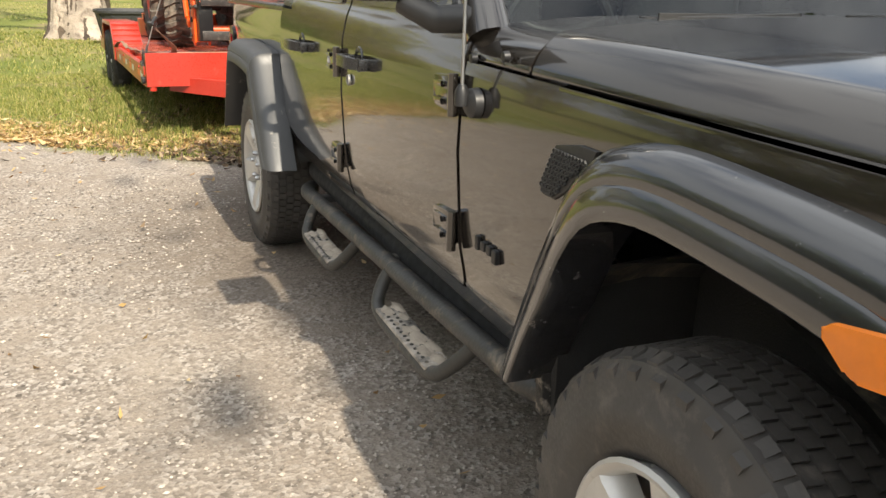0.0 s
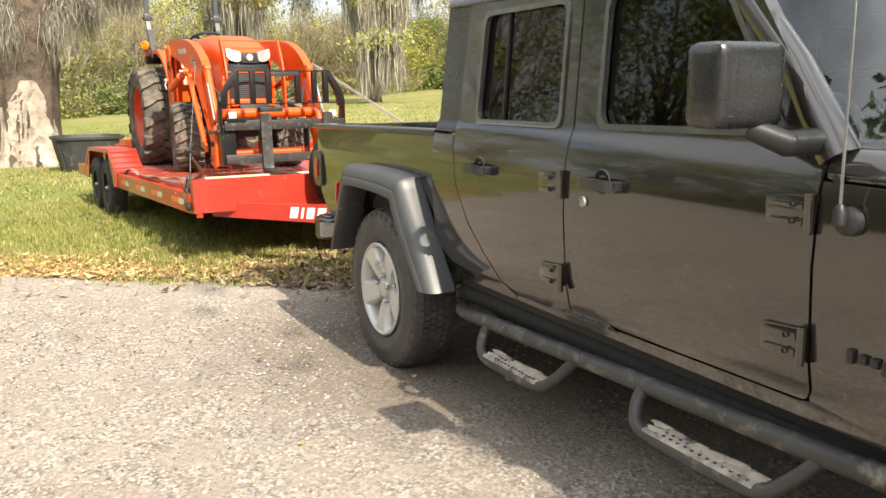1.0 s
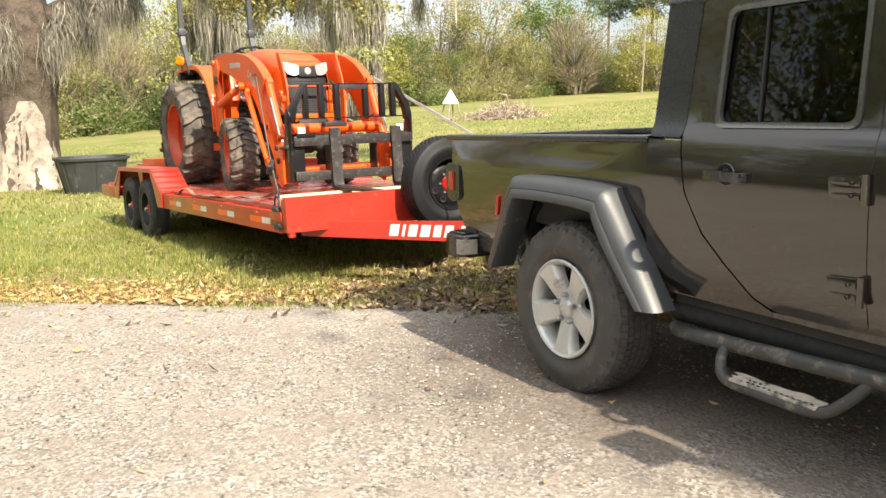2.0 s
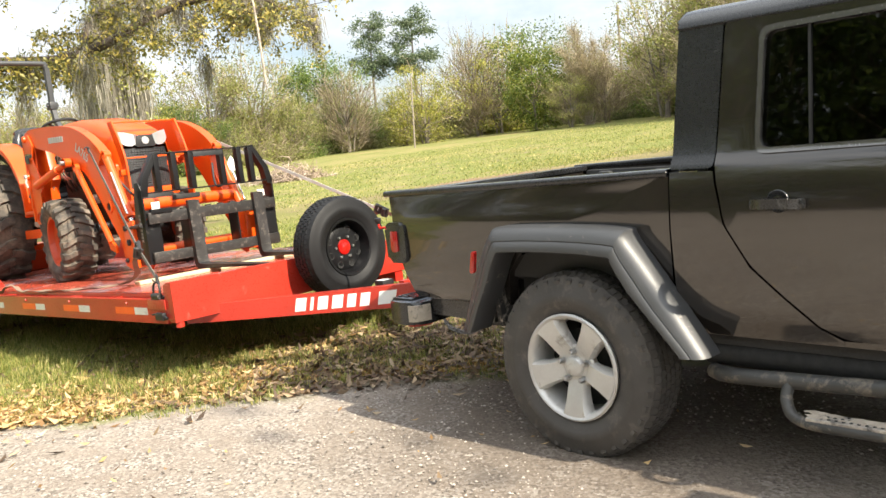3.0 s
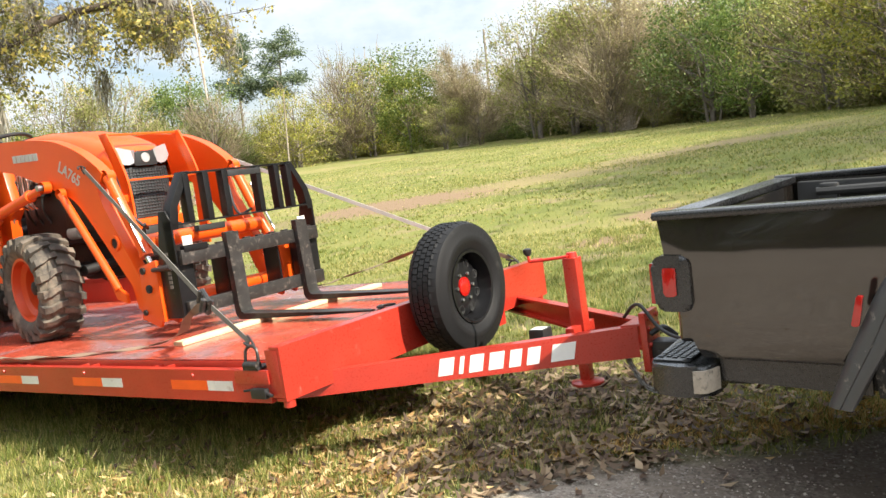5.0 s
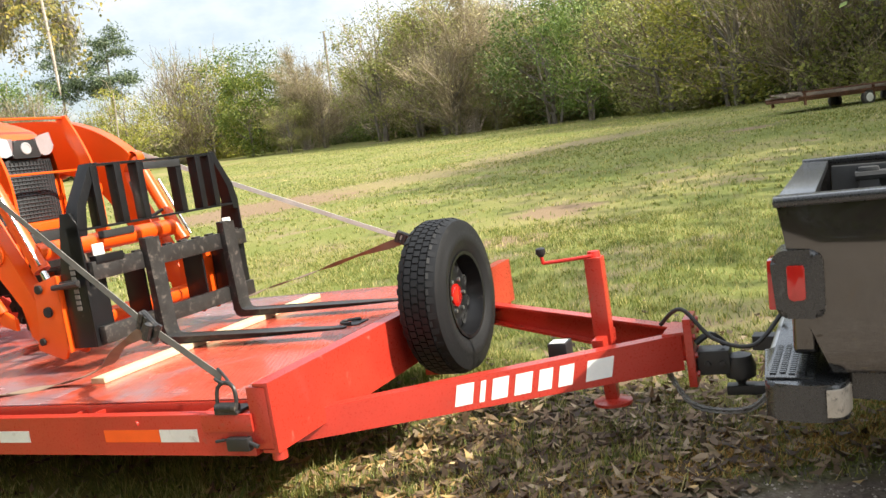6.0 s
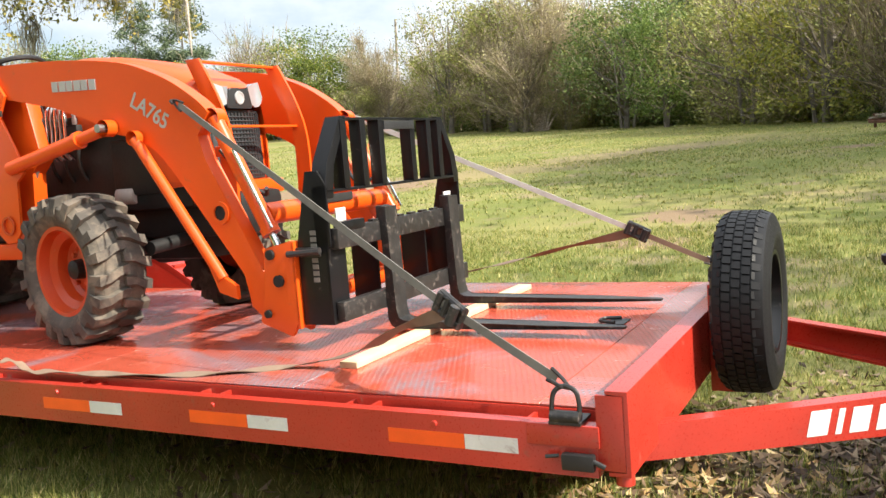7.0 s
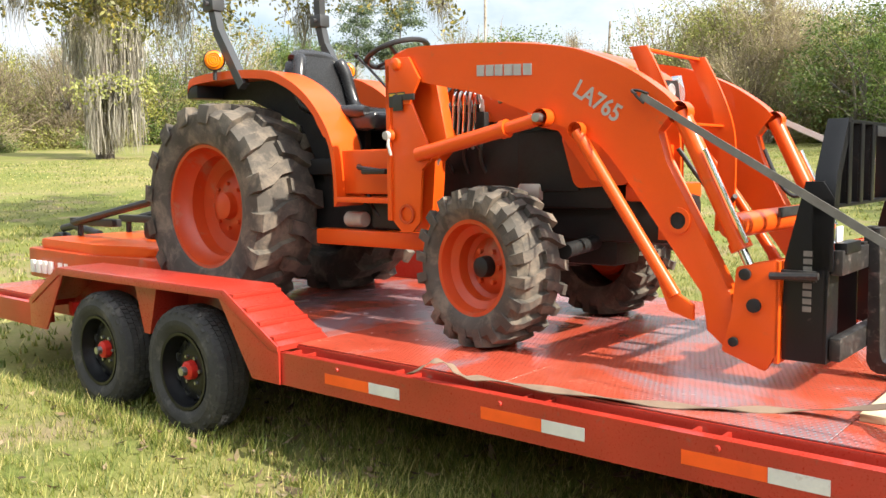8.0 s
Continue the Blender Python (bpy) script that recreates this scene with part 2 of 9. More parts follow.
M_ROPS = material("grey_black_bar_paint", (0.05, 0.052, 0.055), 0.4, 0.1, 0.2, 5, 90, 0.1, 0.001)
M_WHITE = material("white_paint", (0.78, 0.77, 0.74), 0.5, 0, 0.08, 6, 90, 0.05, 0.0006, 0, ((0.5, 0.42, 0.38), 0.10, 20.0))
M_SILVERTXT = material("silver_lettering", (0.5, 0.5, 0.5), 0.35, 0.5, 0.08, 8, 90, 0.03, 0.0005)
M_TAPE_W = material("white_reflective_tape", (0.68, 0.66, 0.62), 0.4, 0, 0.12, 10, 160, 0.15, 0.0006, 0.2, ((0.4, 0.3, 0.26), 0.18, 14.0))
M_TAPE_R = material("red_reflective_tape", (0.95, 0.10, 0.008), 0.35, 0, 0.1, 10, 160, 0.15, 0.0006, 0.3)
M_AMBER = material("amber_lens", (0.78, 0.20, 0.002), 0.2, 0, 0.08, 20, 120, 0.25, 0.001, 0.2)
M_REDLENS = material("red_lens", (0.36, 0.008, 0.006), 0.15, 0, 0.08, 20, 120, 0.2, 0.001, 0.8)
M_CLEARLENS = material("clear_headlight", (0.38, 0.39, 0.40), 0.10, 0.4, 0.1, 15, 90, 0.2, 0.001, 1.0)
M_GRILLE = material("grey_grille_mesh", (0.028, 0.029, 0.031), 0.5, 0.2, 0.3, 9, 120, 0.5, 0.002)
M_FILTER = material("dusty_white_can", (0.42, 0.40, 0.36), 0.6, 0.1, 0.2, 9, 80, 0.15, 0.001)
M_CABIN = material("cabin_trim", (0.02, 0.02, 0.021), 0.7, 0, 0.25, 5, 90, 0.3, 0.002)
M_DECAL = material("dark_decal", (0.03, 0.03, 0.03), 0.4, 0, 0.1, 9, 90, 0.03, 0.0005)
M_LABEL = material("yellow_label", (0.62, 0.42, 0.04), 0.45, 0, 0.1, 9, 90, 0.03, 0.0005)
M_GLASS = glass_material("tinted_side_glass", (0.10, 0.115, 0.105))
M_WINDSHIELD = glass_material("windscreen_glass", (0.5, 0.58, 0.58))
M_MIRROR = material("mirror_glass", (0.85, 0.87, 0.88), 0.02, 1.0, 0.01, 3, 60, 0)


# ---- mesh helpers ----
INVERSE = {}


def thing(name, m, label, category, group="", given_in_world=False):
    ob = new(name)
    ob.matrix_basis = m
    ob.empty_display_size = 0.1
    if given_in_world:
        INVERSE[ob.name] = m.inverted()
    return tagged(ob, label, category, group)


def finish(me, mat, smooth=38):
    me.materials.append(mat)
    if smooth:
        me.polygons.foreach_set("use_smooth", [True] * len(me.polygons))
        me.set_sharp_from_angle(angle=radians(smooth))
    me.update()


def part(name, bm, mat, parent=None, label="", smooth=38):
    root = parent
    while root is not None and root.parent is not None:
        root = root.parent
    if root is not None and root.name in INVERSE:
        bm.transform(INVERSE[root.name])
    bmesh.ops.recalc_face_normals(bm, faces=bm.faces)
    me = bpy.data.meshes.new(name)
    bm.to_mesh(me)
    bm.free()
    finish(me, mat, smooth)
    ob = new(name, me)
    ob.parent = parent
    return tagged(ob, label)


def quads_mesh(name, corners, mat):
    """A mesh of loose four-cornered faces from an array (n, 4, 3)."""
    n = len(corners)
    me = bpy.data.meshes.new(name)
    me.vertices.add(4 * n)
    me.vertices.foreach_set("co", np.ascontiguousarray(corners, dtype=np.float32).ravel())
    me.loops.add(4 * n)
    me.loops.foreach_set("vertex_index", np.arange(4 * n, dtype=np.int32))
    me.polygons.add(n)
    me.polygons.foreach_set("loop_start", np.arange(0, 4 * n, 4, dtype=np.int32))
    me.materials.append(mat)
    me.update(calc_edges=True)
    return me


def box(bm, a, b, bevel=0.0, seg=2):
    vs = [bm.verts.new((x, y, z)) for x in (a[0], b[0]) for y in (a[1], b[1]) for z in (a[2], b[2])]
    fs = [bm.faces.new([vs[i] for i in f]) for f in ((0, 1, 3, 2), (4, 6, 7, 5), (0, 4, 5, 1), (2, 3, 7, 6), (0, 2, 6, 4), (1, 5, 7, 3))]
    if bevel:
        bmesh.ops.bevel(bm, geom=list({e for f in fs for e in f.edges}), offset=bevel, segments=seg, affect="EDGES", profile=0.6, clamp_overlap=True)


def rounded(pts, r, n=4):
    out = []
    for i, p in enumerate(pts):
        p, a, b = Vector(p), Vector(pts[i - 1]), Vector(pts[(i + 1) % len(pts)])
        u, v = (a - p), (b - p)
        d = min(r, u.length * 0.45, v.length * 0.45)
        s, e = p + u.normalized() * d, p + v.normalized() * d
        for k in range(n + 1):
            t = k / n
            q = (1 - t) ** 2 * s + 2 * t * (1 - t) * p + t * t * e
            out.append((q.x, q.y))
    return out


def place2(axis, u, v, w):
    return {"x": (w, u, v), "y": (u, w, v), "z": (u, v, w)}[axis]


def prism(bm, pts, axis, lo, hi, bevel=0.0, seg=2):
    n = len(pts)
    a = [bm.verts.new(place2(axis, u, v, lo)) for u, v in pts]
    b = [bm.verts.new(place2(axis, u, v, hi)) for u, v in pts]
    fs = [bm.faces.new(a), bm.faces.new(b[::-1])]
    fs += [bm.faces.new((a[i], b[i], b[(i + 1) % n], a[(i + 1) % n])) for i in range(n)]
    if bevel:
        es = {e for f in fs[:2] for e in f.edges}
        bmesh.ops.bevel(bm, geom=list(es), offset=bevel, segments=seg, affect="EDGES", profile=0.6, clamp_overlap=True)


def tube(bm, pts, r, seg=10, cap=True):
    pts = [Vector(p) for p in pts]
    radii = r if isinstance(r, (list, tuple)) else [r] * len(pts)
    rings, side = [], None
    for i, p in enumerate(pts):
        d = (pts[min(i + 1, len(pts) - 1)] - pts[max(i - 1, 0)]).normalized()
        if side is None:
            side = d.orthogonal().normalized()
        side = (side - d * side.dot(d)).normalized()
        up = d.cross(side)
        rings.append([bm.verts.new(p + (side * math.cos(2 * math.pi * k / seg) + up * math.sin(2 * math.pi * k / seg)) * radii[i]) for k in range(seg)])
    for a, b in zip(rings, rings[1:]):
        for k in range(seg):
            bm.faces.new((a[k], a[(k + 1) % seg], b[(k + 1) % seg], b[k]))
    if cap:
        bm.faces.new(rings[0][::-1])
        bm.faces.new(rings[-1])


def curve_pts(pts, n=6):
    """Points of a smooth line through pts."""
    pts = [Vector(p) for p in pts]
    out = []
    for i in range(len(pts) - 1):
        a, b, c, d = pts[max(i - 1, 0)], pts[i], pts[i + 1], pts[min(i + 2, len(pts) - 1)]
        for k in range(n):
            t = k / n
            out.append(0.5 * (2 * b + (c - a) * t + (2 * a - 5 * b + 4 * c - d) * t * t + (3 * b - a - 3 * c + d) * t ** 3))
    return out + [pts[-1]]


def lathe(bm, prof, c, axis="x", seg=32, closed=False):
    """Turns (radius, along) points round an axis through c."""
    c, rings = Vector(c), []
    for k in range(seg):
        a = 2 * math.pi * k / seg
        u, v = math.cos(a), math.sin(a)
        rings.append([bm.verts.new(c + Vector({"x": (h, r * u, r * v), "y": (r * u, h, r * v), "z": (r * u, r * v, h)}[axis])) for r, h in prof])
    m = len(prof)
    for k in range(seg):
        a, b = rings[k], rings[(k + 1) % seg]
        for i in range(m if closed else m - 1):
            j = (i + 1) % m
            bm.faces.new((a[i], a[j], b[j], b[i]))
    bmesh.ops.remove_doubles(bm, verts=bm.verts, dist=1e-5)


def ribbon(bm, pts, wide, thick):
    """A flat band: wide is a vector across it."""
    pts, wide = [Vector(p) for p in pts], Vector(wide)
    rings = []
    for i, p in enumerate(pts):
        d = (pts[min(i + 1, len(pts) - 1)] - pts[max(i - 1, 0)]).normalized()
        n = d.cross(wide).normalized() * thick / 2
        h = wide / 2
        rings.append([bm.verts.new(p + q) for q in (h + n, -h + n, -h - n, h - n)])
    for a, b in zip(rings, rings[1:]):
        for k in range(4):
            bm.faces.new((a[k], a[(k + 1) % 4], b[(k + 1) % 4], b[k]))
    bm.faces.new(rings[0][::-1])
    bm.faces.new(rings[-1])


def band(bm, outer, inner, axis, lo, hi, bevel=0.0):
    """A wall between two lines of equally many points, extruded along an axis."""
    prism(bm, list(outer) + list(inner)[::-1], axis, lo, hi, bevel)


# ---- ground ----
def ground_z(x, y):
    """The drive is level; the grass falls away behind the trailer and rises gently across the field."""
    return -0.006 * min(max(0.0, y - 3.0), 3.8) - 1.2 * (1 - math.exp(-max(0.0, y - 6.8) * 0.046 / 1.2)) + 0.035 * min(max(0.0, x - 4.0), 100.0)


def ground_material():
    m, nodes, links, bsdf = shader("ground_cover")
    coord = nodes.new("ShaderNodeTexCoord").outputs["Object"]
    sep = nodes.new("ShaderNodeSeparateXYZ")
    links.new(coord, sep.inputs["Vector"])
    add = nodes.new("ShaderNodeMath")
    links.new(sep.outputs["X"], add.inputs[0])
    links.new(sep.outputs["Y"], add.inputs[1])
    wob = noise_node(nodes, links, coord, 1.3, 6.0, 0.65)
    warp = nodes.new("ShaderNodeMath")
    warp.operation = "MULTIPLY_ADD"
    warp.inputs[1].default_value = 1.6
    links.new(wob, warp.inputs[0])
    links.new(add.outputs["Value"], warp.inputs[2])
    mr = nodes.new("ShaderNodeMapRange")
    mr.inputs["From Min"].default_value, mr.inputs["From Max"].default_value = 8.05, 8.45
    links.new(warp.outputs["Value"], mr.inputs["Value"])
    grass_mask = mr.outputs["Result"]
    # gravel: small stones, dust and leaf crumbs
    vor = nodes.new("ShaderNodeTexVoronoi")
    vor.inputs["Scale"].default_value = 75.0
    links.new(coord, vor.inputs["Vector"])
    stone = ramp_node(nodes, links, vor.outputs["Color"], [(0.0, (0.070, 0.060, 0.052)), (0.5, (0.265, 0.228, 0.194)), (1.0, (0.520, 0.478, 0.428))])
    dust = ramp_node(nodes, links, noise_node(nodes, links, coord, 0.9, 6.0, 0.6), [(0.32, (0.165, 0.125, 0.097)), (0.5, (0.275, 0.226, 0.180)), (0.68, (0.385, 0.332, 0.272))])
    fine = noise_node(nodes, links, coord, 160.0, 4.0, 0.7)
    grit = ramp_node(nodes, links, fine, [(0.3, (0.110, 0.092, 0.076)), (0.7, (0.440, 0.388, 0.330))])
    sm = ramp_node(nodes, links, noise_node(nodes, links, coord, 5.0, 5.0, 0.6), [(0.36, (0.15,) * 3), (0.62, (0.9,) * 3)])
    gravel = mix_node(nodes, links, sm, mix_node(nodes, links, 0.5, dust, grit), stone)
    # soil and thatch below the grass, drier in patches
    soil = ramp_node(nodes, links, noise_node(nodes, links, coord, 0.35, 7.0, 0.62), [(0.30, (0.092, 0.118, 0.026)), (0.47, (0.160, 0.175, 0.045)), (0.60, (0.240, 0.222, 0.080)), (0.74, (0.290, 0.220, 0.125))])
    turf = ramp_node(nodes, links, noise_node(nodes, links, coord, 28.0, 5.0, 0.7), [(0.3, (0.055, 0.075, 0.018)), (0.52, (0.17, 0.19, 0.048)), (0.72, (0.34, 0.31, 0.115))])
    lawn = mix_node(nodes, links, 0.45, soil, turf)
    worn = ramp_node(nodes, links, noise_node(nodes, links, coord, 0.75, 7.0, 0.66), [(0.52, (0, 0, 0)), (0.66, (0.8, 0.8, 0.8))])
    lawn = mix_node(nodes, links, worn, lawn, (0.250, 0.185, 0.120))
    # worn earth track across the field
    trk = nodes.new("ShaderNodeMath")
    trk.operation = "MULTIPLY_ADD"
    trk.inputs[1].default_value, trk.inputs[2].default_value = TRACK[0], TRACK[1]
    links.new(sep.outputs["X"], trk.inputs[0])
    off = nodes.new("ShaderNodeMath")
    off.operation = "SUBTRACT"
    links.new(sep.outputs["Y"], off.inputs[0])
    links.new(trk.outputs["Value"], off.inputs[1])
    wide = nodes.new("ShaderNodeMath")
    wide.operation = "ABSOLUTE"
    links.new(off.outputs["Value"], wide.inputs[0])
    rag = nodes.new("ShaderNodeMath")
    rag.operation = "MULTIPLY_ADD"
    rag.inputs[1].default_value = 6.0
    links.new(noise_node(nodes, links, coord, 0.22, 6.0, 0.65), rag.inputs[0])
    links.new(wide.outputs["Value"], rag.inputs[2])
    bare = nodes.new("ShaderNodeMapRange")
    bare.inputs["From Min"].default_value, bare.inputs["From Max"].default_value = 4.4, 6.4
    bare.inputs["To Min"].default_value, bare.inputs["To Max"].default_value = 0.68, 0.0
    links.new(rag.outputs["Value"], bare.inputs["Value"])
    fade = nodes.new("ShaderNodeMapRange")
    fade.inputs["From Min"].default_value, fade.inputs["From Max"].default_value = 34.0, 42.0
    fade.inputs["To Min"].default_value, fade.inputs["To Max"].default_value = 1.0, 0.0
    links.new(sep.outputs["X"], fade.inputs["Value"])
    both = nodes.new("ShaderNodeMath")
    both.operation = "MULTIPLY"
    start = nodes.new("ShaderNodeMapRange")
    start.inputs["From Min"].default_value, start.inputs["From Max"].default_value = 11.0, 16.0
    links.new(sep.outputs["X"], start.inputs["Value"])
    ends = nodes.new("ShaderNodeMath")
    ends.operation = "MULTIPLY"
    links.new(fade.outputs["Result"], ends.inputs[0])
    links.new(start.outputs["Result"], ends.inputs[1])
    links.new(bare.outputs["Result"], both.inputs[0])
    links.new(ends.outputs["Value"], both.inputs[1])
    lawn = mix_node(nodes, links, both.outputs["Value"], lawn, (0.225, 0.168, 0.105))
    # dry tan sweeps far out in the field
    dry = ramp_node(nodes, links, noise_node(nodes, links, coord, 0.085, 6.0, 0.62), [(0.48, (0, 0, 0)), (0.66, (0.65, 0.65, 0.65))])
    lawn = mix_node(nodes, links, dry, lawn, (0.275, 0.225, 0.098))
    edge_noise = noise_node(nodes, links, coord, 1.1, 6.0, 0.65)
    for px, py, pr in BARE:
        gap = nodes.new("ShaderNodeVectorMath")
        gap.operation = "DISTANCE"
        gap.inputs[1].default_value = (px, py, 0)
        links.new(coord, gap.inputs[0])
        rough_edge = nodes.new("ShaderNodeMath")
        rough_edge.operation = "MULTIPLY_ADD"
        rough_edge.inputs[1].default_value = -1.6 * pr
        links.new(edge_noise, rough_edge.inputs[0])
        links.new(gap.outputs["Value"], rough_edge.inputs[2])
        inside = nodes.new("ShaderNodeMapRange")
        inside.inputs["From Min"].default_value, inside.inputs["From Max"].default_value = -0.1 * pr, 0.35 * pr
        inside.inputs["To Min"].default_value, inside.inputs["To Max"].default_value = 0.9, 0.0
        links.new(rough_edge.outputs["Value"], inside.inputs["Value"])
        lawn = mix_node(nodes, links, inside.outputs["Result"], lawn, (0.225, 0.155, 0.100))
    # leaf mould where the trailer's tongue stands, darkened further to paint in shade
    mould_shade = nodes.new("ShaderNodeVectorMath")
    mould_shade.operation = "DISTANCE"
    mould_shade.inputs[1].default_value = (1.75, 6.7, 0)
    links.new(coord, mould_shade.inputs[0])
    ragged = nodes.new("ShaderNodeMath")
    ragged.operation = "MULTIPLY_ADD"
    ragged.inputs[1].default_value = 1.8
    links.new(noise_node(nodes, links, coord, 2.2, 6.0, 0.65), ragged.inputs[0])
    links.new(mould_shade.outputs["Value"], ragged.inputs[2])
    mould_shade_mask = nodes.new("ShaderNodeMapRange")
    mould_shade_mask.inputs["From Min"].default_value, mould_shade_mask.inputs["From Max"].default_value = 1.5, 2.3
    mould_shade_mask.inputs["To Min"].default_value, mould_shade_mask.inputs["To Max"].default_value = 0.9, 0.0
    links.new(ragged.outputs["Value"], mould_shade_mask.inputs["Value"])
    lawn = mix_node(nodes, links, mould_shade_mask.outputs["Result"], lawn, (0.062, 0.046, 0.032))
    # darker brown patch over the gravel below the truck's rear
    underside = nodes.new("ShaderNodeVectorMath")
    underside.operation = "DISTANCE"
    underside.inputs[1].default_value = (1.9, 4.7, 0)
    links.new(coord, underside.inputs[0])
    underside_edge = nodes.new("ShaderNodeMath")
    underside_edge.operation = "MULTIPLY_ADD"
    underside_edge.inputs[1].default_value = 1.5
    links.new(noise_node(nodes, links, coord, 1.6, 6.0, 0.65), underside_edge.inputs[0])
    links.new(underside.outputs["Value"], underside_edge.inputs[2])
    underside_mask = nodes.new("ShaderNodeMapRange")
    underside_mask.inputs["From Min"].default_value, underside_mask.inputs["From Max"].default_value = 1.7, 2.7
    underside_mask.inputs["To Min"].default_value, underside_mask.inputs["To Max"].default_value = 0.62, 0.0
    links.new(underside_edge.outputs["Value"], underside_mask.inputs["Value"])
    gravel = mix_node(nodes, links, underside_mask.outputs["Result"], gravel, (0.085, 0.064, 0.048))
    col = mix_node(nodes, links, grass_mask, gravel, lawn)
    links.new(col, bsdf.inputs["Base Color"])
    bsdf.inputs["Roughness"].default_value = 0.95
    bsdf.inputs["Specular IOR Level"].default_value = 0.15
    cob = nodes.new("ShaderNodeTexVoronoi")
    cob.inputs["Scale"].default_value = 34.0
    links.new(coord, cob.inputs["Vector"])
    hgt = mix_node(nodes, links, 0.4, mix_node(nodes, links, 0.5, fine, vor.outputs["Distance"]), cob.outputs["Distance"])
    links.new(bump_node(nodes, links, hgt, 0.8, 0.014), bsdf.inputs["Normal"])
    return m


TRACK = (-0.43, 29.0)
BARE = [(19.0, 20.8, 3.0), (11.3, 9.6, 0.8), (8.7, 9.4, 0.6), (26.5, 8.0, 1.2)]          # worn patches: x, y, radius
bm = bmesh.new()
xs = sorted(set(list(np.round(np.linspace(-6, 10, 81), 3)) + [-600, -300, -150, -80, -40, -20, -12, -8, 12, 15, 20, 28, 40, 60, 80, 104, 115, 150, 300, 600]))
ysg = sorted(set(list(np.round(np.linspace(-4, 16, 101), 3)) + [-600, -300, -150, -60, -25, -10, -6, 18, 21, 25, 30, 36, 44, 55, 70, 90, 130, 200, 350, 600]))
grid = []
for x in xs:
    row = []
    for y in ysg:
        near = -6 < x < 10 and -4 < y < 16
        bump = 0.018 * noise.noise((x * 0.8, y * 0.8, 0.3)) + 0.007 * noise.noise((x * 4, y * 4, 1.7)) if near else 0.0
        row.append(bm.verts.new((x, y, ground_z(x, y) + bump)))
    grid.append(row)
for a, b in zip(grid, grid[1:]):
    for i in range(len(a) - 1):
        bm.faces.new((a[i], b[i], b[i + 1], a[i + 1]))
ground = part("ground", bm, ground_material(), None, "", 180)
tagged(ground, "gravel drive meeting a worn grass field", "ground", "", "structure")


# ---- pickup truck ----
CX = 1.88          # middle of the truck
RY, FY, HZ = 4.53, 1.16, 0.40   # rear and front hubs
truck = thing("pickup_truck", pose(1.0, 2.5, 0, 0, 0, -1.0) @ pose(CX - 1.0, 0.5, 0), "dark grey four-door pickup truck with mud-splashed steps, parked on gravel", "pickup truck")
INVERSE[truck.name] = pose(CX, 3.0, 0).inverted()


def side_x(z):
    for (z0, x0), (z1, x1) in zip(SIDE, SIDE[1:]):
        if z <= z1:
            return x0 + (x1 - x0) * (z - z0) / (z1 - z0)
    return SIDE[-1][1]


SIDE = [(0.0, 1.10), (0.56, 1.05), (0.62, 1.02), (0.72, 1.0), (0.95, 0.985), (1.12, 0.99), (1.19, 1.005), (1.23, 1.022), (1.72, 1.058), (2.0, 1.08)]
LEVELS = (0.59, 0.62, 0.67, 0.72, 0.8, 0.88, 0.95, 1.03, 1.12, 1.155, 1.19, 1.21, 1.23, 1.35, 1.5, 1.62)


def panel(bm, outer, holes=(), shift=0.0, thick=0.03, far=False, xfun=side_x, levels=LEVELS):
    """A sheet in the side's curved plane from its outline in (y, z)."""
    tmp = bmesh.new()
    edges = []
    for loop in (outer, *holes):
        vs = [tmp.verts.new((0, y, z)) for y, z in loop]
        edges += [tmp.edges.new((vs[i], vs[(i + 1) % len(vs)])) for i in range(len(vs))]
    bmesh.ops.triangle_fill(tmp, edges=edges, use_beauty=True, use_dissolve=False)
    for z in levels:
        bmesh.ops.bisect_plane(tmp, geom=tmp.verts[:] + tmp.edges[:] + tmp.faces[:], plane_co=(0, 0, z), plane_no=(0, 0, 1), dist=1e-5)
    for v in tmp.verts:
        v.co.x = xfun(v.co.z) + shift
    front = tmp.faces[:]
    got = bmesh.ops.extrude_face_region(tmp, geom=front)
    for g in got["geom"]:
        if isinstance(g, bmesh.types.BMVert):
            g.co.x += thick
    if far:
        for v in tmp.verts:
            v.co.x = 2 * CX - v.co.x
    me = bpy.data.meshes.new("tmp")
    tmp.to_mesh(me)
    tmp.free()
    bm.from_mesh(me)
    bpy.data.meshes.remove(me)


REAR_WIN = rounded([(3.15, 1.240), (3.715, 1.232), (3.69, 1.635), (3.15, 1.645)], 0.04)
FRONT_WIN = rounded([(2.20, 1.262), (2.93, 1.246), (2.93, 1.65), (2.46, 1.65)], 0.05)
DOORS = [
    ("front_door", rounded([(2.066, 0.606), (2.83, 0.598), (2.91, 0.62), (3.01, 0.77), (3.038, 0.87), (3.04, 1.70), (2.40, 1.70), (2.076, 1.26), (2.066, 1.15)], 0.04), FRONT_WIN, 2.07, (2.955, 2.775), 2.066),
    ("rear_door", rounded([(3.072, 0.585), (3.44, 0.572), (3.52, 0.612), (3.75, 0.824), (3.84, 0.978), (3.875, 1.19), (3.83, 1.69), (3.072, 1.70)], 0.03), REAR_WIN, 3.075, (3.725, 3.555), 3.075),
]


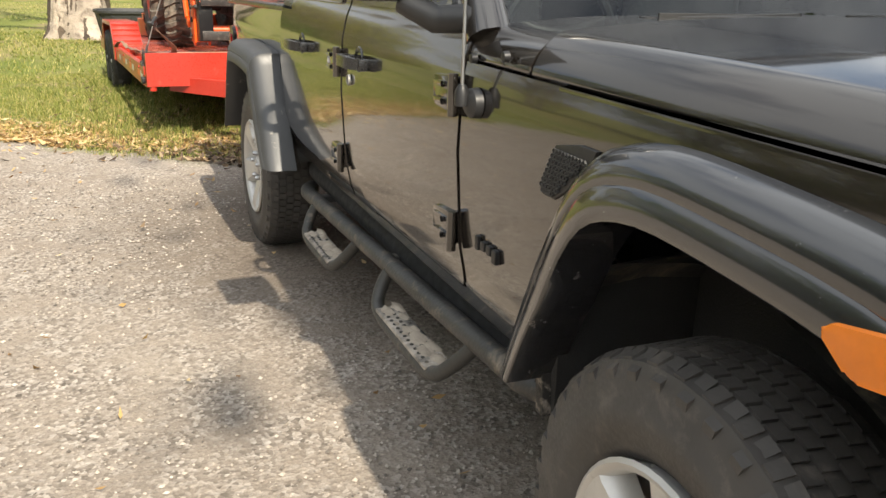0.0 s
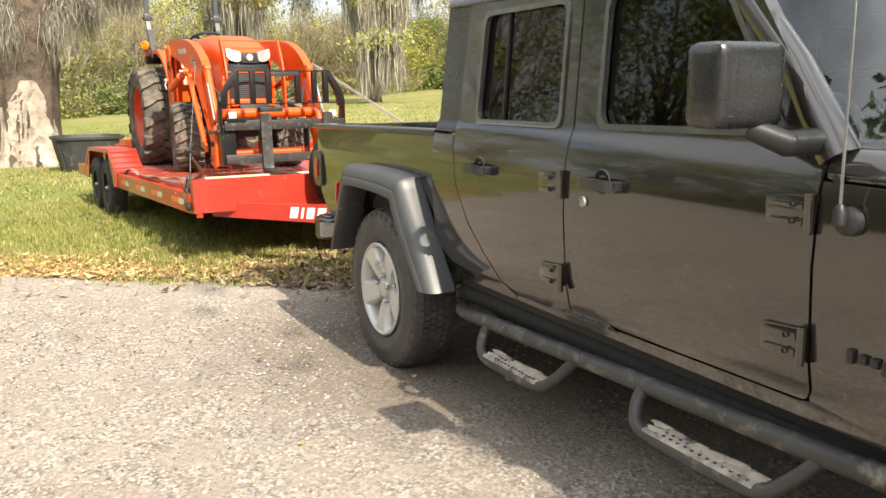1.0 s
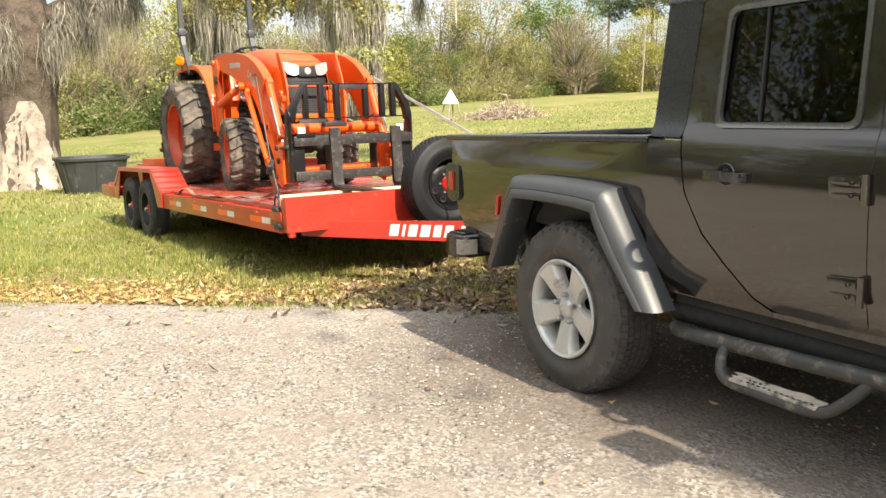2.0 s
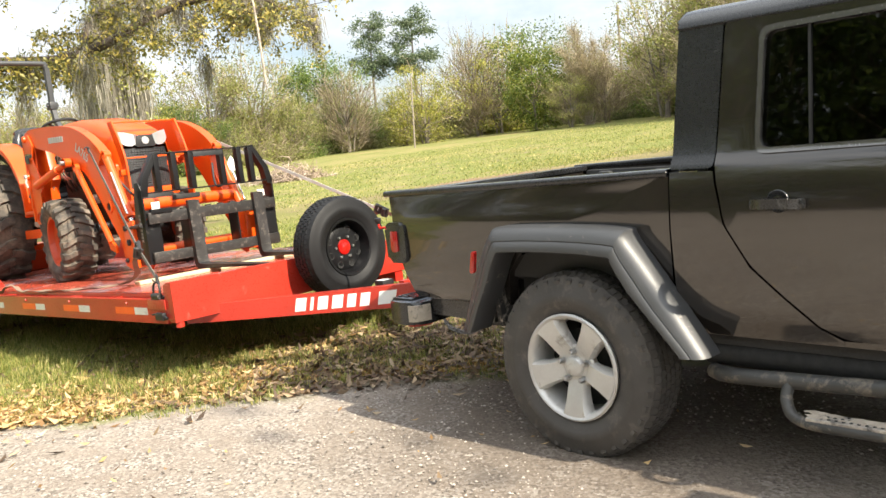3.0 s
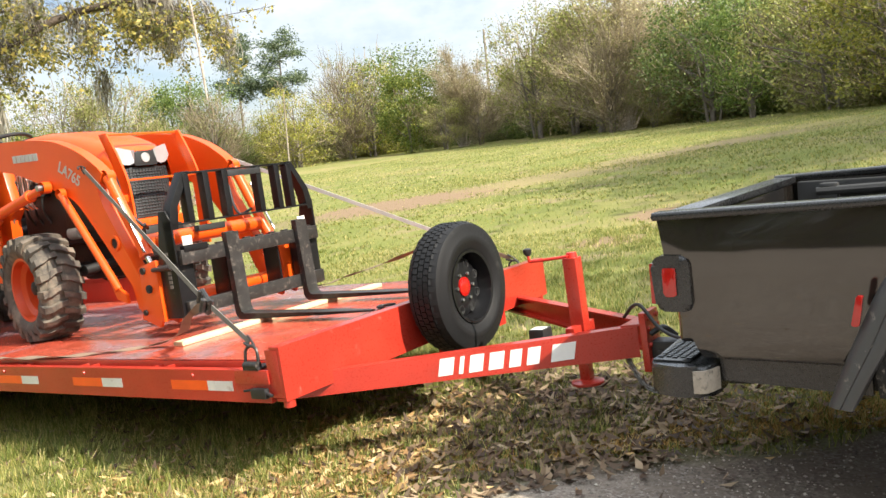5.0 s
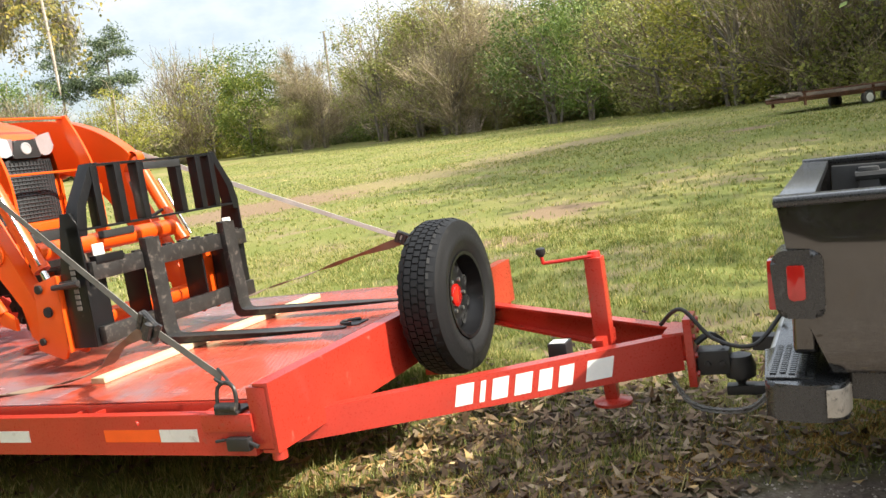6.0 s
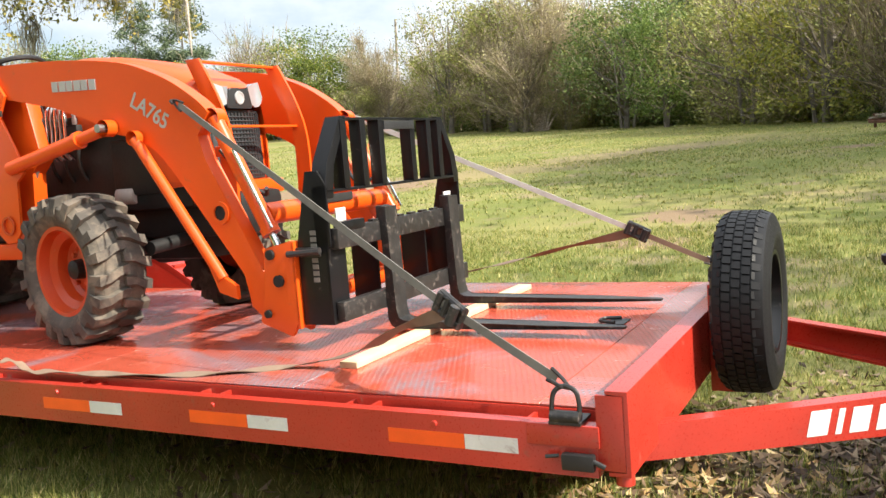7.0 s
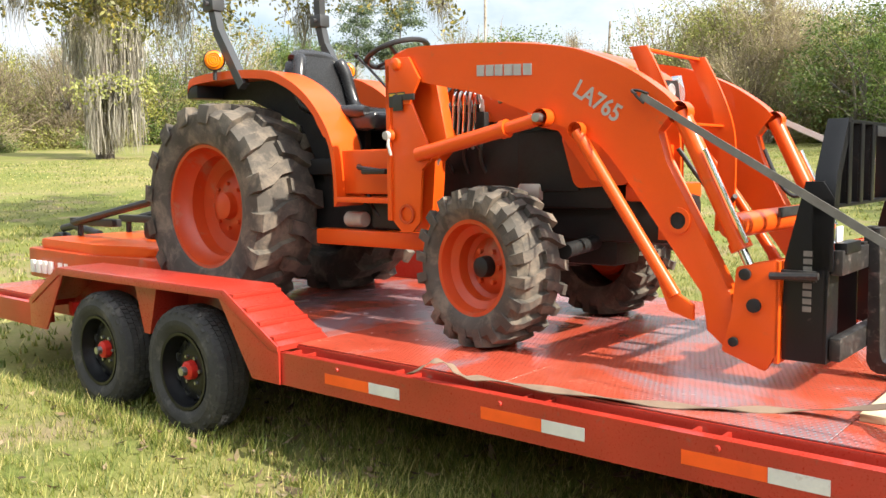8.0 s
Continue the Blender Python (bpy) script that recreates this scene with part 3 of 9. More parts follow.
def hinge(parent, y, z):
    bm = bmesh.new()
    x = side_x(z)
    prism(bm, rounded([(y + 0.015, z - 0.042), (y + 0.13, z - 0.036), (y + 0.135, z + 0.034), (y + 0.015, z + 0.042)], 0.012), "x", x - 0.012, x + 0.006, 0.004)
    for dz in (-0.022, 0.018):
        prism(bm, rounded([(y + 0.02, z + dz - 0.009), (y + 0.12, z + dz - 0.005), (y + 0.12, z + dz + 0.005), (y + 0.02, z + dz + 0.009)], 0.004), "x", x - 0.018, x - 0.010, 0.003)
    tube(bm, [(x - 0.014, y + 0.004, z - 0.048), (x - 0.014, y + 0.004, z + 0.048)], 0.012, 12)
    for dz in (-0.02, 0.02):
        lathe(bm, [(0.008, -0.005), (0.008, 0.0), (0, 0.001)], (x - 0.020, y + 0.045, z + dz), "x", 6)
    part("hinge", bm, M_BODY, parent)


def handle(parent, ya, yb, z):
    x = side_x(z)
    bm = bmesh.new()
    lathe(bm, [(0.042, 0.003), (0.038, -0.003), (0.0, 0.006)], (x, (ya + yb) / 2, z + 0.008), "x", 20)
    pts = curve_pts([(x - 0.01, ya, z), (x - 0.048, ya - 0.035, z + 0.004), (x - 0.055, (ya + yb) / 2, z + 0.006), (x - 0.048, yb + 0.03, z + 0.004), (x - 0.01, yb, z)], 4)
    ribbon(bm, pts, (0, 0, 0.034), 0.018)
    box(bm, (x - 0.030, yb - 0.01, z - 0.018), (x + 0.005, yb + 0.025, z + 0.018), 0.009)
    box(bm, (x - 0.026, ya - 0.02, z - 0.015), (x + 0.005, ya + 0.008, z + 0.015), 0.008)
    part("door_handle", bm, M_FLARE, parent, "black pull handle")


for far in (False, True):
    for dname, outline, win, hy, (ha, hb), seam in DOORS:
        bm = bmesh.new()
        panel(bm, outline, (win,), 0.0, 0.045, far)
        door = part(dname, bm, M_BODY, truck, "closed dark grey door" if not far else "", 30)
        bm = bmesh.new()
        grow = [((y - 3.0) * 1.0 + 3.0, z) for y, z in win]
        panel(bm, grow, (), 0.018, 0.005, far)
        pane = part("window_pane", bm, M_GLASS, door, "dark tinted glass")
        pane.visible_shadow = False
        if far:
            continue
        bm = bmesh.new()
        cy, cz = sum(p[0] for p in win) / len(win), sum(p[1] for p in win) / len(win)
        bigger = [(cy + (y - cy) * (1 + 0.028 / 0.6), cz + (z - cz) * 1.07) for y, z in win]
        smaller = [(cy + (y - cy) * 0.985, cz + (z - cz) * 0.975) for y, z in win]
        panel(bm, bigger, (smaller,), -0.008, 0.02)
        bmesh.ops.remove_doubles(bm, verts=bm.verts[:], dist=1e-5)
        part("window_trim", bm, M_SURROUND, door, "raised window surround, sky reflection put into its grey", 30)
        for z in (1.078, 0.755):
            hinge(door, hy, z if dname == "front_door" else z - 0.035)
        handle(door, ha, hb, 1.065 if dname == "front_door" else 1.045)
        if dname == "front_door":
            bm = bmesh.new()
            lathe(bm, [(0.016, -0.008), (0.018, 0.0), (0, 0.002)], (side_x(1.0) - 0.002, 2.955, 1.0), "x", 16)
            part("key_lock", bm, M_ALLOY, door, "bright round key lock")
        else:
            bm = bmesh.new()
            panel(bm, [(3.535, 1.235), (3.545, 1.235), (3.545, 1.642), (3.535, 1.642)], (), 0.008, 0.012)
            part("window_divider", bm, M_BLACK, door)

# body behind the doors: sills, pillars, quarter, cowl side
for far in (False, True):
    bm = bmesh.new()
    panel(bm, [(1.62, 0.548), (3.46, 0.548), (3.46, 0.568), (2.86, 0.586), (2.108, 0.597), (2.074, 0.606), (2.060, 0.642), (2.06, 1.155), (0.62, 1.155), (0.62, 1.03), (1.49, 1.00), (1.545, 0.90), (1.60, 0.68)], (), 0.004, 0.05, far)
    panel(bm, [(3.46, 0.548), (4.055, 0.548), (4.055, 1.166), (3.882, 1.166), (3.847, 0.975), (3.757, 0.818), (3.526, 0.605), (3.46, 0.568)], (), 0.002, 0.05, far)
    panel(bm, [(2.80, 0.57), (3.40, 0.57), (3.40, 0.60), (3.10, 0.60), (3.10, 1.70), (3.0, 1.70), (3.0, 0.80), (2.86, 0.60)], (), 0.003, 0.04, far)
    part("body_side", bm, M_BODY, truck, "", 30)
    bm = bmesh.new()
    panel(bm, rounded([(3.883, 1.176), (4.055, 1.176), (4.015, 1.70), (3.838, 1.70)], 0.02), (), 0.004, 0.05, far)
    part("hardtop_quarter", bm, M_FLARE, truck, "matt black hardtop corner", 30)
    bm = bmesh.new()
    s = -1 if not far else 1
    x = CX + s * (CX - 1.14)
    tube(bm, [(x, 1.85, 0.46), (x, 4.0, 0.46)], 0.05, 12)
    part("rocker", bm, M_DARK, truck)

# roof, rear wall, cabin
bm = bmesh.new()
ROOF = rounded([(1.035, 1.68), (1.09, 1.745), (1.30, 1.778), (CX, 1.790), (2 * CX - 1.30, 1.778), (2 * CX - 1.09, 1.745), (2 * CX - 1.035, 1.68), (2 * CX - 1.2, 1.65), (1.2, 1.65)], 0.05)
prism(bm, ROOF, "y", 2.48, 4.02, 0.03)
part("roof", bm, M_FLARE, truck, "matt black hardtop roof")
bm = bmesh.new()
prism(bm, [(1.12, 0.62), (2 * CX - 1.12, 0.62), (2 * CX - 1.14, 1.66), (1.14, 1.66)], "y", 3.96, 4.02, 0.02)
part("cab_rear_wall", bm, M_FLARE, truck)
bm = bmesh.new()
box(bm, (1.10, 1.7, 0.5), (2 * CX - 1.10, 3.98, 0.60))
box(bm, (1.12, 1.95, 0.95), (2 * CX - 1.12, 2.30, 1.19), 0.05)
part("cabin_floor", bm, M_CABIN, truck)
for sx in (1.42, 2.24):
    for sy in (2.75, 3.45):
        bm = bmesh.new()
        box(bm, (sx - 0.25, sy - 0.22, 0.6), (sx + 0.25, sy + 0.24, 0.95), 0.07, 3)
        box(bm, (sx - 0.24, sy + 0.16, 0.85), (sx + 0.24, sy + 0.32, 1.42), 0.07, 3)
        box(bm, (sx - 0.12, sy + 0.2, 1.42), (sx + 0.12, sy + 0.31, 1.58), 0.05, 3)
        part("cabin_seat", bm, M_SEAT, truck)
bm = bmesh.new()
lathe(bm, [(0.17 + 0.014 * math.cos(a), 0.014 * math.sin(a)) for a in np.linspace(0, 2 * math.pi, 8, endpoint=False)], (1.42, 2.40, 1.17), "y", 24, True)
tube(bm, [(1.25, 2.40, 1.17), (1.59, 2.40, 1.17)], 0.018, 8)
part("steering_wheel", bm, M_BLACK, truck)

# windscreen, pillars, cowl and hood
for s in (-1, 1):
    bm = bmesh.new()
    tube(bm, [(CX + s * 0.825, 2.06, 1.20), (CX + s * 0.81, 2.22, 1.42), (CX + s * 0.79, 2.50, 1.70)], [0.055, 0.042, 0.045], 10)
    part("windscreen_pillar", bm, M_BODY, truck)
bm = bmesh.new()
quad = [Vector((CX - 0.80, 2.02, 1.20)), Vector((CX + 0.80, 2.02, 1.20)), Vector((CX + 0.77, 2.47, 1.71)), Vector((CX - 0.77, 2.47, 1.71))]
bm.faces.new([bm.verts.new(q) for q in quad])
screen = part("windscreen", bm, M_WINDSHIELD, truck, "large flat windscreen")
screen.visible_shadow = False
bm = bmesh.new()
for y, w in ((2.0, 0.80), (2.49, 0.78)):
    z = 1.195 if y < 2.2 else 1.715
    tube(bm, [(CX - w, y, z), (CX + w, y, z)], 0.03, 8)
part("windscreen_frame", bm, M_BODY, truck)
COWL = rounded([(1.0, 1.155), (1.02, 1.20), (1.06, 1.235), (1.3, 1.255), (CX, 1.265), (2 * CX - 1.3, 1.255), (2 * CX - 1.06, 1.235), (2 * CX - 1.02, 1.20), (2 * CX - 1.0, 1.155)], 0.05, 5)
bm = bmesh.new()
prism(bm, COWL, "y", 1.77, 2.06, 0.008)
part("cowl", bm, M_BODY, truck)
bm = bmesh.new()
sections = []
for y, w, dz in ((1.757, 1.0, 0.0), (1.5, 0.985, -0.005), (1.2, 0.96, -0.012), (0.9, 0.93, -0.022), (0.66, 0.90, -0.035), (0.56, 0.885, -0.075), (0.54, 0.88, -0.13)):
    sections.append([bm.verts.new((CX + (x - CX) * w, y, 1.165 + (z - 1.165) * 1.12 + dz)) for x, z in COWL])
for a, b in zip(sections, sections[1:]):
    for i in range(len(a) - 1):
        bm.faces.new((a[i], a[i + 1], b[i + 1], b[i]))
bm.faces.new(sections[-1])
part("hood", bm, M_BODY, truck, "glossy dark grey hood")
for x0, x1 in ((1.42, 1.90), (2.0, 2.5)):
    bm = bmesh.new()
    tube(bm, [(x0, 2.01, 1.235), (x0 + 0.1, 2.0, 1.252), (x1, 2.03, 1.262)], 0.008, 8)
    box(bm, (x0 + 0.05, 2.018, 1.250), (x1, 2.024, 1.266), 0.002)
    lathe(bm, [(0.024, 0.0), (0.02, 0.03), (0, 0.032)], (x0, 1.99, 1.228), "z", 12)
    part("wiper", bm, M_BLACK, truck)

# front clip: fender side, inner well, grille end
for s in (-1, 1):
    bm = bmesh.new()
    x = CX + s * (CX - 1.02)
    prism(bm, [(0.60, 1.03), (0.60, 1.155), (1.64, 1.155), (1.64, 0.62), (1.60, 1.03)], "x", x - 0.02, x + 0.02, 0.004)
    part("fender_side", bm, M_BODY, truck)
    xi = x - s * 0.33
    for lo, hi in (((min(x, xi), 0.62, 0.55), (max(x, xi) - 0.02, 0.64, 1.02)), ((xi - 0.01, 0.6, 0.5), (xi + 0.01, 1.8, 1.06)), ((min(x, xi), 0.65, 1.03), (max(x, xi), 1.62, 1.045)), ((min(x, xi), 1.60, 0.5), (max(x, xi), 1.62, 1.025))):
        bm = bmesh.new()
        box(bm, lo, hi)
        part("wheel_well_panel", bm, M_LINER, truck)
bm = bmesh.new()
box(bm, (1.05, 0.50, 0.62), (2 * CX - 1.05, 0.60, 1.14), 0.04)
part("grille_panel", bm, M_BODY, truck)
bm = bmesh.new()
box(bm, (1.0, 0.32, 0.50), (2 * CX - 1.0, 0.48, 0.68), 0.04)
part("front_bumper", bm, M_BLACK, truck)
bm = bmesh.new()
for s in (-1, 1):
    box(bm, (CX + s * 0.42 - 0.05, 0.45, 0.40), (CX + s * 0.42 + 0.05, 5.6, 0.53))
for y in (FY, RY):
    tube(bm, [(CX - 0.72, y, HZ), (CX + 0.72, y, HZ)], 0.05, 10)
    lathe(bm, [(0, -0.13), (0.12, -0.1), (0.13, 0.1), (0, 0.13)], (CX, y, HZ), "x", 14)
box(bm, (CX - 0.5, 0.7, 0.42), (CX + 0.5, 3.6, 0.52))
box(bm, (CX - 0.6, 3.1, 0.36), (CX - 0.1, 4.1, 0.56), 0.05)
part("chassis", bm, M_DARK, truck)


def flare(y, zs, reach, name, s, amber):
    """A stepped fender flare in two pieces, over the hub at y. zs: bottom and top heights of the arch."""
    x_in, x_out = (1.04, 1.04 - reach) if amber else (1.01, 1.01 - reach)
    o = lambda k: CX + s * (CX - (x_in + (x_out - x_in) * k))
    bottom, top = zs
    outer = [(y - 0.637, bottom), (y - 0.59, bottom + 0.07), (y - 0.335, top - 0.065), (y - 0.25, top - 0.006), (y + 0.29, top), (y + 0.395, top - 0.04), (y + 0.50, bottom + 0.23), (y + 0.593, bottom)]
    if amber:
        outer = [(y - 0.74, bottom + 0.16), (y - 0.70, bottom + 0.24), (y - 0.60, top - 0.105), (y - 0.46, top - 0.020), (y - 0.15, top + 0.012), (y + 0.10, top + 0.010), (y + 0.255, top - 0.060), (y + 0.385, bottom + 0.27), (y + 0.475, bottom + 0.03)]
    outer = curve_like(outer)
    lip = [(yy + (y - yy) * 0.075, zz - 0.055 * min(1, (zz - bottom) * 4)) for yy, zz in outer]
    thick = 0.115 if amber else 0.105
    inner = [(yy + (y - yy) * 0.145, zz - thick * min(1, (zz - bottom) * 3)) for yy, zz in outer]
    bm = bmesh.new()
    mix = lambda p, q, t: [(a + (c - a) * t, b + (d - b) * t) for (a, b), (c, d) in zip(p, q)]
    rows = [(outer, -0.02, 0), (outer, 0.40, 0), (mix(outer, lip, 0.06), 0.60, 0), (mix(outer, lip, 0.25), 0.76, 0), (mix(outer, lip, 0.6), 0.87, 0), (lip, 0.92, 0), (mix(lip, inner, 0.08), 0.905, 0), (mix(lip, inner, 0.16), 0.94, 0), (mix(lip, inner, 0.7), 0.985, 0), (mix(lip, inner, 0.92), 0.985, 0), (inner, 0.95, 0), (inner, 0.5, 0), (inner, -0.02, 0)]
    rings = [[bm.verts.new((o(k), yy, zz)) for yy, zz in pts] for pts, k, _ in rows]
    for a, b in zip(rings, rings[1:] + rings[:1]):
        for i in range(len(a) - 1):
            bm.faces.new((a[i], a[i + 1], b[i + 1], b[i]))
    for i in (0, -1):
        bm.faces.new([r[i] for r in rings])
    fl = part("fender_flare", bm, M_FLARETOP if amber else M_FLAREGLOSS, truck, name, 42)
    if amber:
        bm = bmesh.new()
        prism(bm, rounded([(0.895, 0.998), (0.885, 1.012), (0.78, 1.030), (0.73, 1.020), (0.74, 0.978), (0.845, 0.962)], 0.012), "x", o(0.80), o(1.06), 0.006)
        part("indicator", bm, M_AMBER, fl, "amber side lamp")
    else:
        bm = bmesh.new()
        prism(bm, rounded([(y + 0.48, 0.76), (y + 0.505, 0.76), (y + 0.485, 0.86), (y + 0.465, 0.86)], 0.008), "x", o(0.70), o(0.82), 0.003)
        part("side_marker", bm, M_REDLENS, fl, "small red marker")
    return fl


def curve_like(pts, n=4):
    return [(v.x, v.y) for v in curve_pts([(a, b, 0) for a, b in pts], n)]


for s in (-1, 1):
    flare(RY, (0.49, 0.970), 0.14, "scuffed black rear wheel-arch flare", s, False)
    flare(1.22, (0.56, 1.105), 0.12, "glossy black front wheel-arch flare", s, True)

# liners inside the wheel wells, splashed with mud behind the wheel
for s in (-1, 1):
    for y, r0 in ((RY, 0.475), (1.19, 0.50)):
        o = lambda x: CX + s * (CX - x)
        bm = bmesh.new()
        rings = []
        for a in np.linspace(radians(-8), radians(188), 27):
            wob = 0.008 * math.sin(a * 9)
            rings.append([bm.verts.new((o(x), y + (r + wob) * 1.08 * math.cos(a), max(0.50, 0.44 + (r + wob) * math.sin(a)))) for x, r in ((1.045, r0), (1.20, r0 + 0.01), (1.36, r0), (1.38, r0 - 0.06), (1.38, 0.10))])
        for p, q in zip(rings, rings[1:]):
            for i in range(4):
                bm.faces.new((p[i], p[i + 1], q[i + 1], q[i]))
        part("wheel_well_liner", bm, M_MUDDY, truck, "", 60)
        bm = bmesh.new()
        for k, (ya, za, yb, zb) in enumerate(((0.42, 0.50, 0.435, 0.62), (0.435, 0.62, 0.43, 0.74), (0.43, 0.74, 0.39, 0.86))):
            prism(bm, [(y + ya, za), (y + yb, zb), (y + yb + 0.03, zb), (y + ya + 0.03, za)], "x", *sorted((o(1.00), o(1.16))), 0.004)
        part("mud_flap", bm, M_SPLASH, truck, "black liner splashed with pale mud")

# vent, badge and aerial on the cowl side
VENT_SHIFT = (0.03, -0.03)
VENT = [(a + VENT_SHIFT[0], b + VENT_SHIFT[1]) for a, b in ((1.612, 0.985), (1.622, 1.01), (1.578, 1.085), (1.50, 1.10), (1.44, 1.10), (1.47, 1.05), (1.57, 0.985))]
bm = bmesh.new()
prism(bm, VENT, "x", 0.984, 1.0, 0.003)
vent = part("fender_vent", bm, M_BLACK, truck, "black honeycomb vent")
bm = bmesh.new()
for i in range(20):
    for j in range(12):
        yy, zz = 1.43 + i * 0.0115 + (j % 2) * 0.00575, 0.965 + j * 0.010
        if 0.992 + max(0.0, 1.57 - yy) * 0.8 < zz < 1.088 and yy < 1.614 - max(0.0, zz - 1.01) * 0.6:
            lathe(bm, [(0.0056, 0), (0.0056, -0.004), (0.0042, -0.004), (0.0042, 0.0)], (0.983, yy + VENT_SHIFT[0], zz + VENT_SHIFT[1]), "x", 6)
tagged(part("honeycomb", bm, M_FLAREGLOSS, vent), kind="stuff")
for k, (w, h) in enumerate(((0.018, 0.034), (0.022, 0.022), (0.022, 0.022), (0.022, 0.032))):
    bm = bmesh.new()
    yy = 1.955 - k * 0.030
    zz = 0.765 - (0.006 if k == 3 else 0)
    box(bm, (side_x(0.72) - 0.010, yy - w, zz - h / 2), (side_x(0.72) + 0.004, yy, zz + h / 2), 0.004)
    part("badge_bar", bm, M_BLACK, truck)
bm = bmesh.new()
lathe(bm, [(0.034, 0.006), (0.032, -0.012), (0.02, -0.022), (0, -0.024)], (0.985, 1.97, 1.075), "x", 20)
lathe(bm, [(0.016, 0.0), (0.016, 0.03), (0.008, 0.045), (0, 0.046)], (0.955, 1.975, 1.07), "z", 12)
aerial = part("aerial_base", bm, M_BLACK, truck)
bm = bmesh.new()
tube(bm, [(0.955, 1.975, 1.10), (0.957, 1.98, 1.5), (0.96, 1.99, 1.95)], [0.004, 0.003, 0.002], 6)
part("aerial_whip", bm, M_STEEL, aerial, "thin bright aerial")
for y, z in ((2.02, 1.165), (1.86, 1.185)):
    bm = bmesh.new()
    lathe(bm, [(0.012, 0.004), (0.01, -0.008), (0, -0.01)], (1.0, y, z), "x", 10)
    part("bolt", bm, M_BLACK, truck)

# mirrors
for s in (-1, 1):
    o = lambda x: CX + s * (CX - x)
    bm = bmesh.new()
    box(bm, (min(o(0.75), o(0.965)), 2.15, 1.275), (max(o(0.75), o(0.965)), 2.27, 1.475), 0.035, 4)
    mirror = part("door_mirror", bm, M_FLARE, truck, "large black mirror housing with mud specks")
    bm = bmesh.new()
    tube(bm, [(o(1.03), 2.10, 1.245), (o(0.95), 2.13, 1.24), (o(0.89), 2.19, 1.275)], [0.034, 0.032, 0.026], 12)
    part("mirror_arm", bm, M_BLACK, mirror)
    bm = bmesh.new()
    box(bm, (min(o(0.77), o(0.945)), 2.269, 1.295), (max(o(0.77), o(0.945)), 2.274, 1.455), 0.002)
    part("mirror_glass", bm, M_MIRROR, mirror)

# load bed
BED = lambda z: side_x(min(z, 1.12)) + 0.025
for far in (False, True):
    bm = bmesh.new()
    arch = [(RY - 0.42 + 0.0, 0.56), (RY - 0.38, 0.75), (RY - 0.25, 0.90), (RY, 0.945), (RY + 0.25, 0.90), (RY + 0.38, 0.75), (RY + 0.42, 0.585)]
    panel(bm, [(4.082, 0.52), *arch, (5.58, 0.585), (5.66, 0.80), (5.715, 1.12), (4.072, 1.165)], (), 0.0, 0.06, far, BED)
    for v in bm.verts:
        v.co.x += (-1 if far else 1) * (0.012 * (v.co.y - 4.06) / 1.6 + 0.8 * max(0.0, v.co.y - 5.62) ** 1.5)
    part("bed_side", bm, M_BODY, truck, "", 30)
    s = 1 if far else -1
    bm = bmesh.new()
    x = CX + s * (CX - 1.055)
    prism(bm, rounded([(x - 0.05, 1.165), (x + 0.05, 1.165), (x + 0.05, 1.195), (x - 0.05, 1.195)], 0.012), "y", 4.072, 5.72, 0.006)
    for v in bm.verts:
        v.co.z -= 0.016 + 0.027 * (v.co.y - 4.06)
        v.co.x -= s * 0.006 * (v.co.y - 4.06)
    part("bed_rail", bm, M_FLARE, truck, "black plastic bed rail cap")
    bm = bmesh.new()
    xi = CX + s * (CX - 1.16)
    box(bm, (min(x, xi) + 0.01, 4.10, 0.72), (max(x, xi) - 0.01, 5.60, 1.10), 0.01)
    for y in (4.35, 5.0, 5.4):
        box(bm, (xi - 0.03, y, 0.75), (xi + 0.03, y + 0.09, 1.09), 0.015)
    tube(bm, [(xi - s * 0.02, 4.15, 1.08), (xi - s * 0.02, 5.5, 1.05)], 0.022, 8)
    part("bed_inner_wall", bm, M_LINER, truck)
    bm = bmesh.new()
    xw = CX + s * (CX - 1.40)
    box(bm, (min(x, xw) + 0.05, 4.11, 0.52), (max(x, xw) - 0.02, 4.92, 0.98), 0.05)
    part("wheel_arch_liner", bm, M_DARK, truck)
bm = bmesh.new()
box(bm, (1.12, 4.08, 0.70), (2 * CX - 1.12, 5.64, 0.73), 0.004)
for k in range(14):
    x = 1.2 + k * 0.094
    box(bm, (x, 4.1, 0.73), (x + 0.045, 5.5, 0.745), 0.004)
box(bm, (1.12, 4.06, 0.70), (2 * CX - 1.12, 4.10, 1.17), 0.006)
part("bed_floor", bm, M_LINER, truck)
bm = bmesh.new()
box(bm, (1.14, 5.62, 0.62), (2 * CX - 1.14, 5.695, 1.10), 0.02, 3)
gate = part("tailgate", bm, M_BODY, truck, "closed tailgate")
bm = bmesh.new()
prism(bm, rounded([(1.12, 1.098), (2 * CX - 1.12, 1.098), (2 * CX - 1.12, 1.126), (1.12, 1.126)], 0.01), "y", 5.61, 5.715, 0.006)
part("gate_cap", bm, M_FLARE, gate)

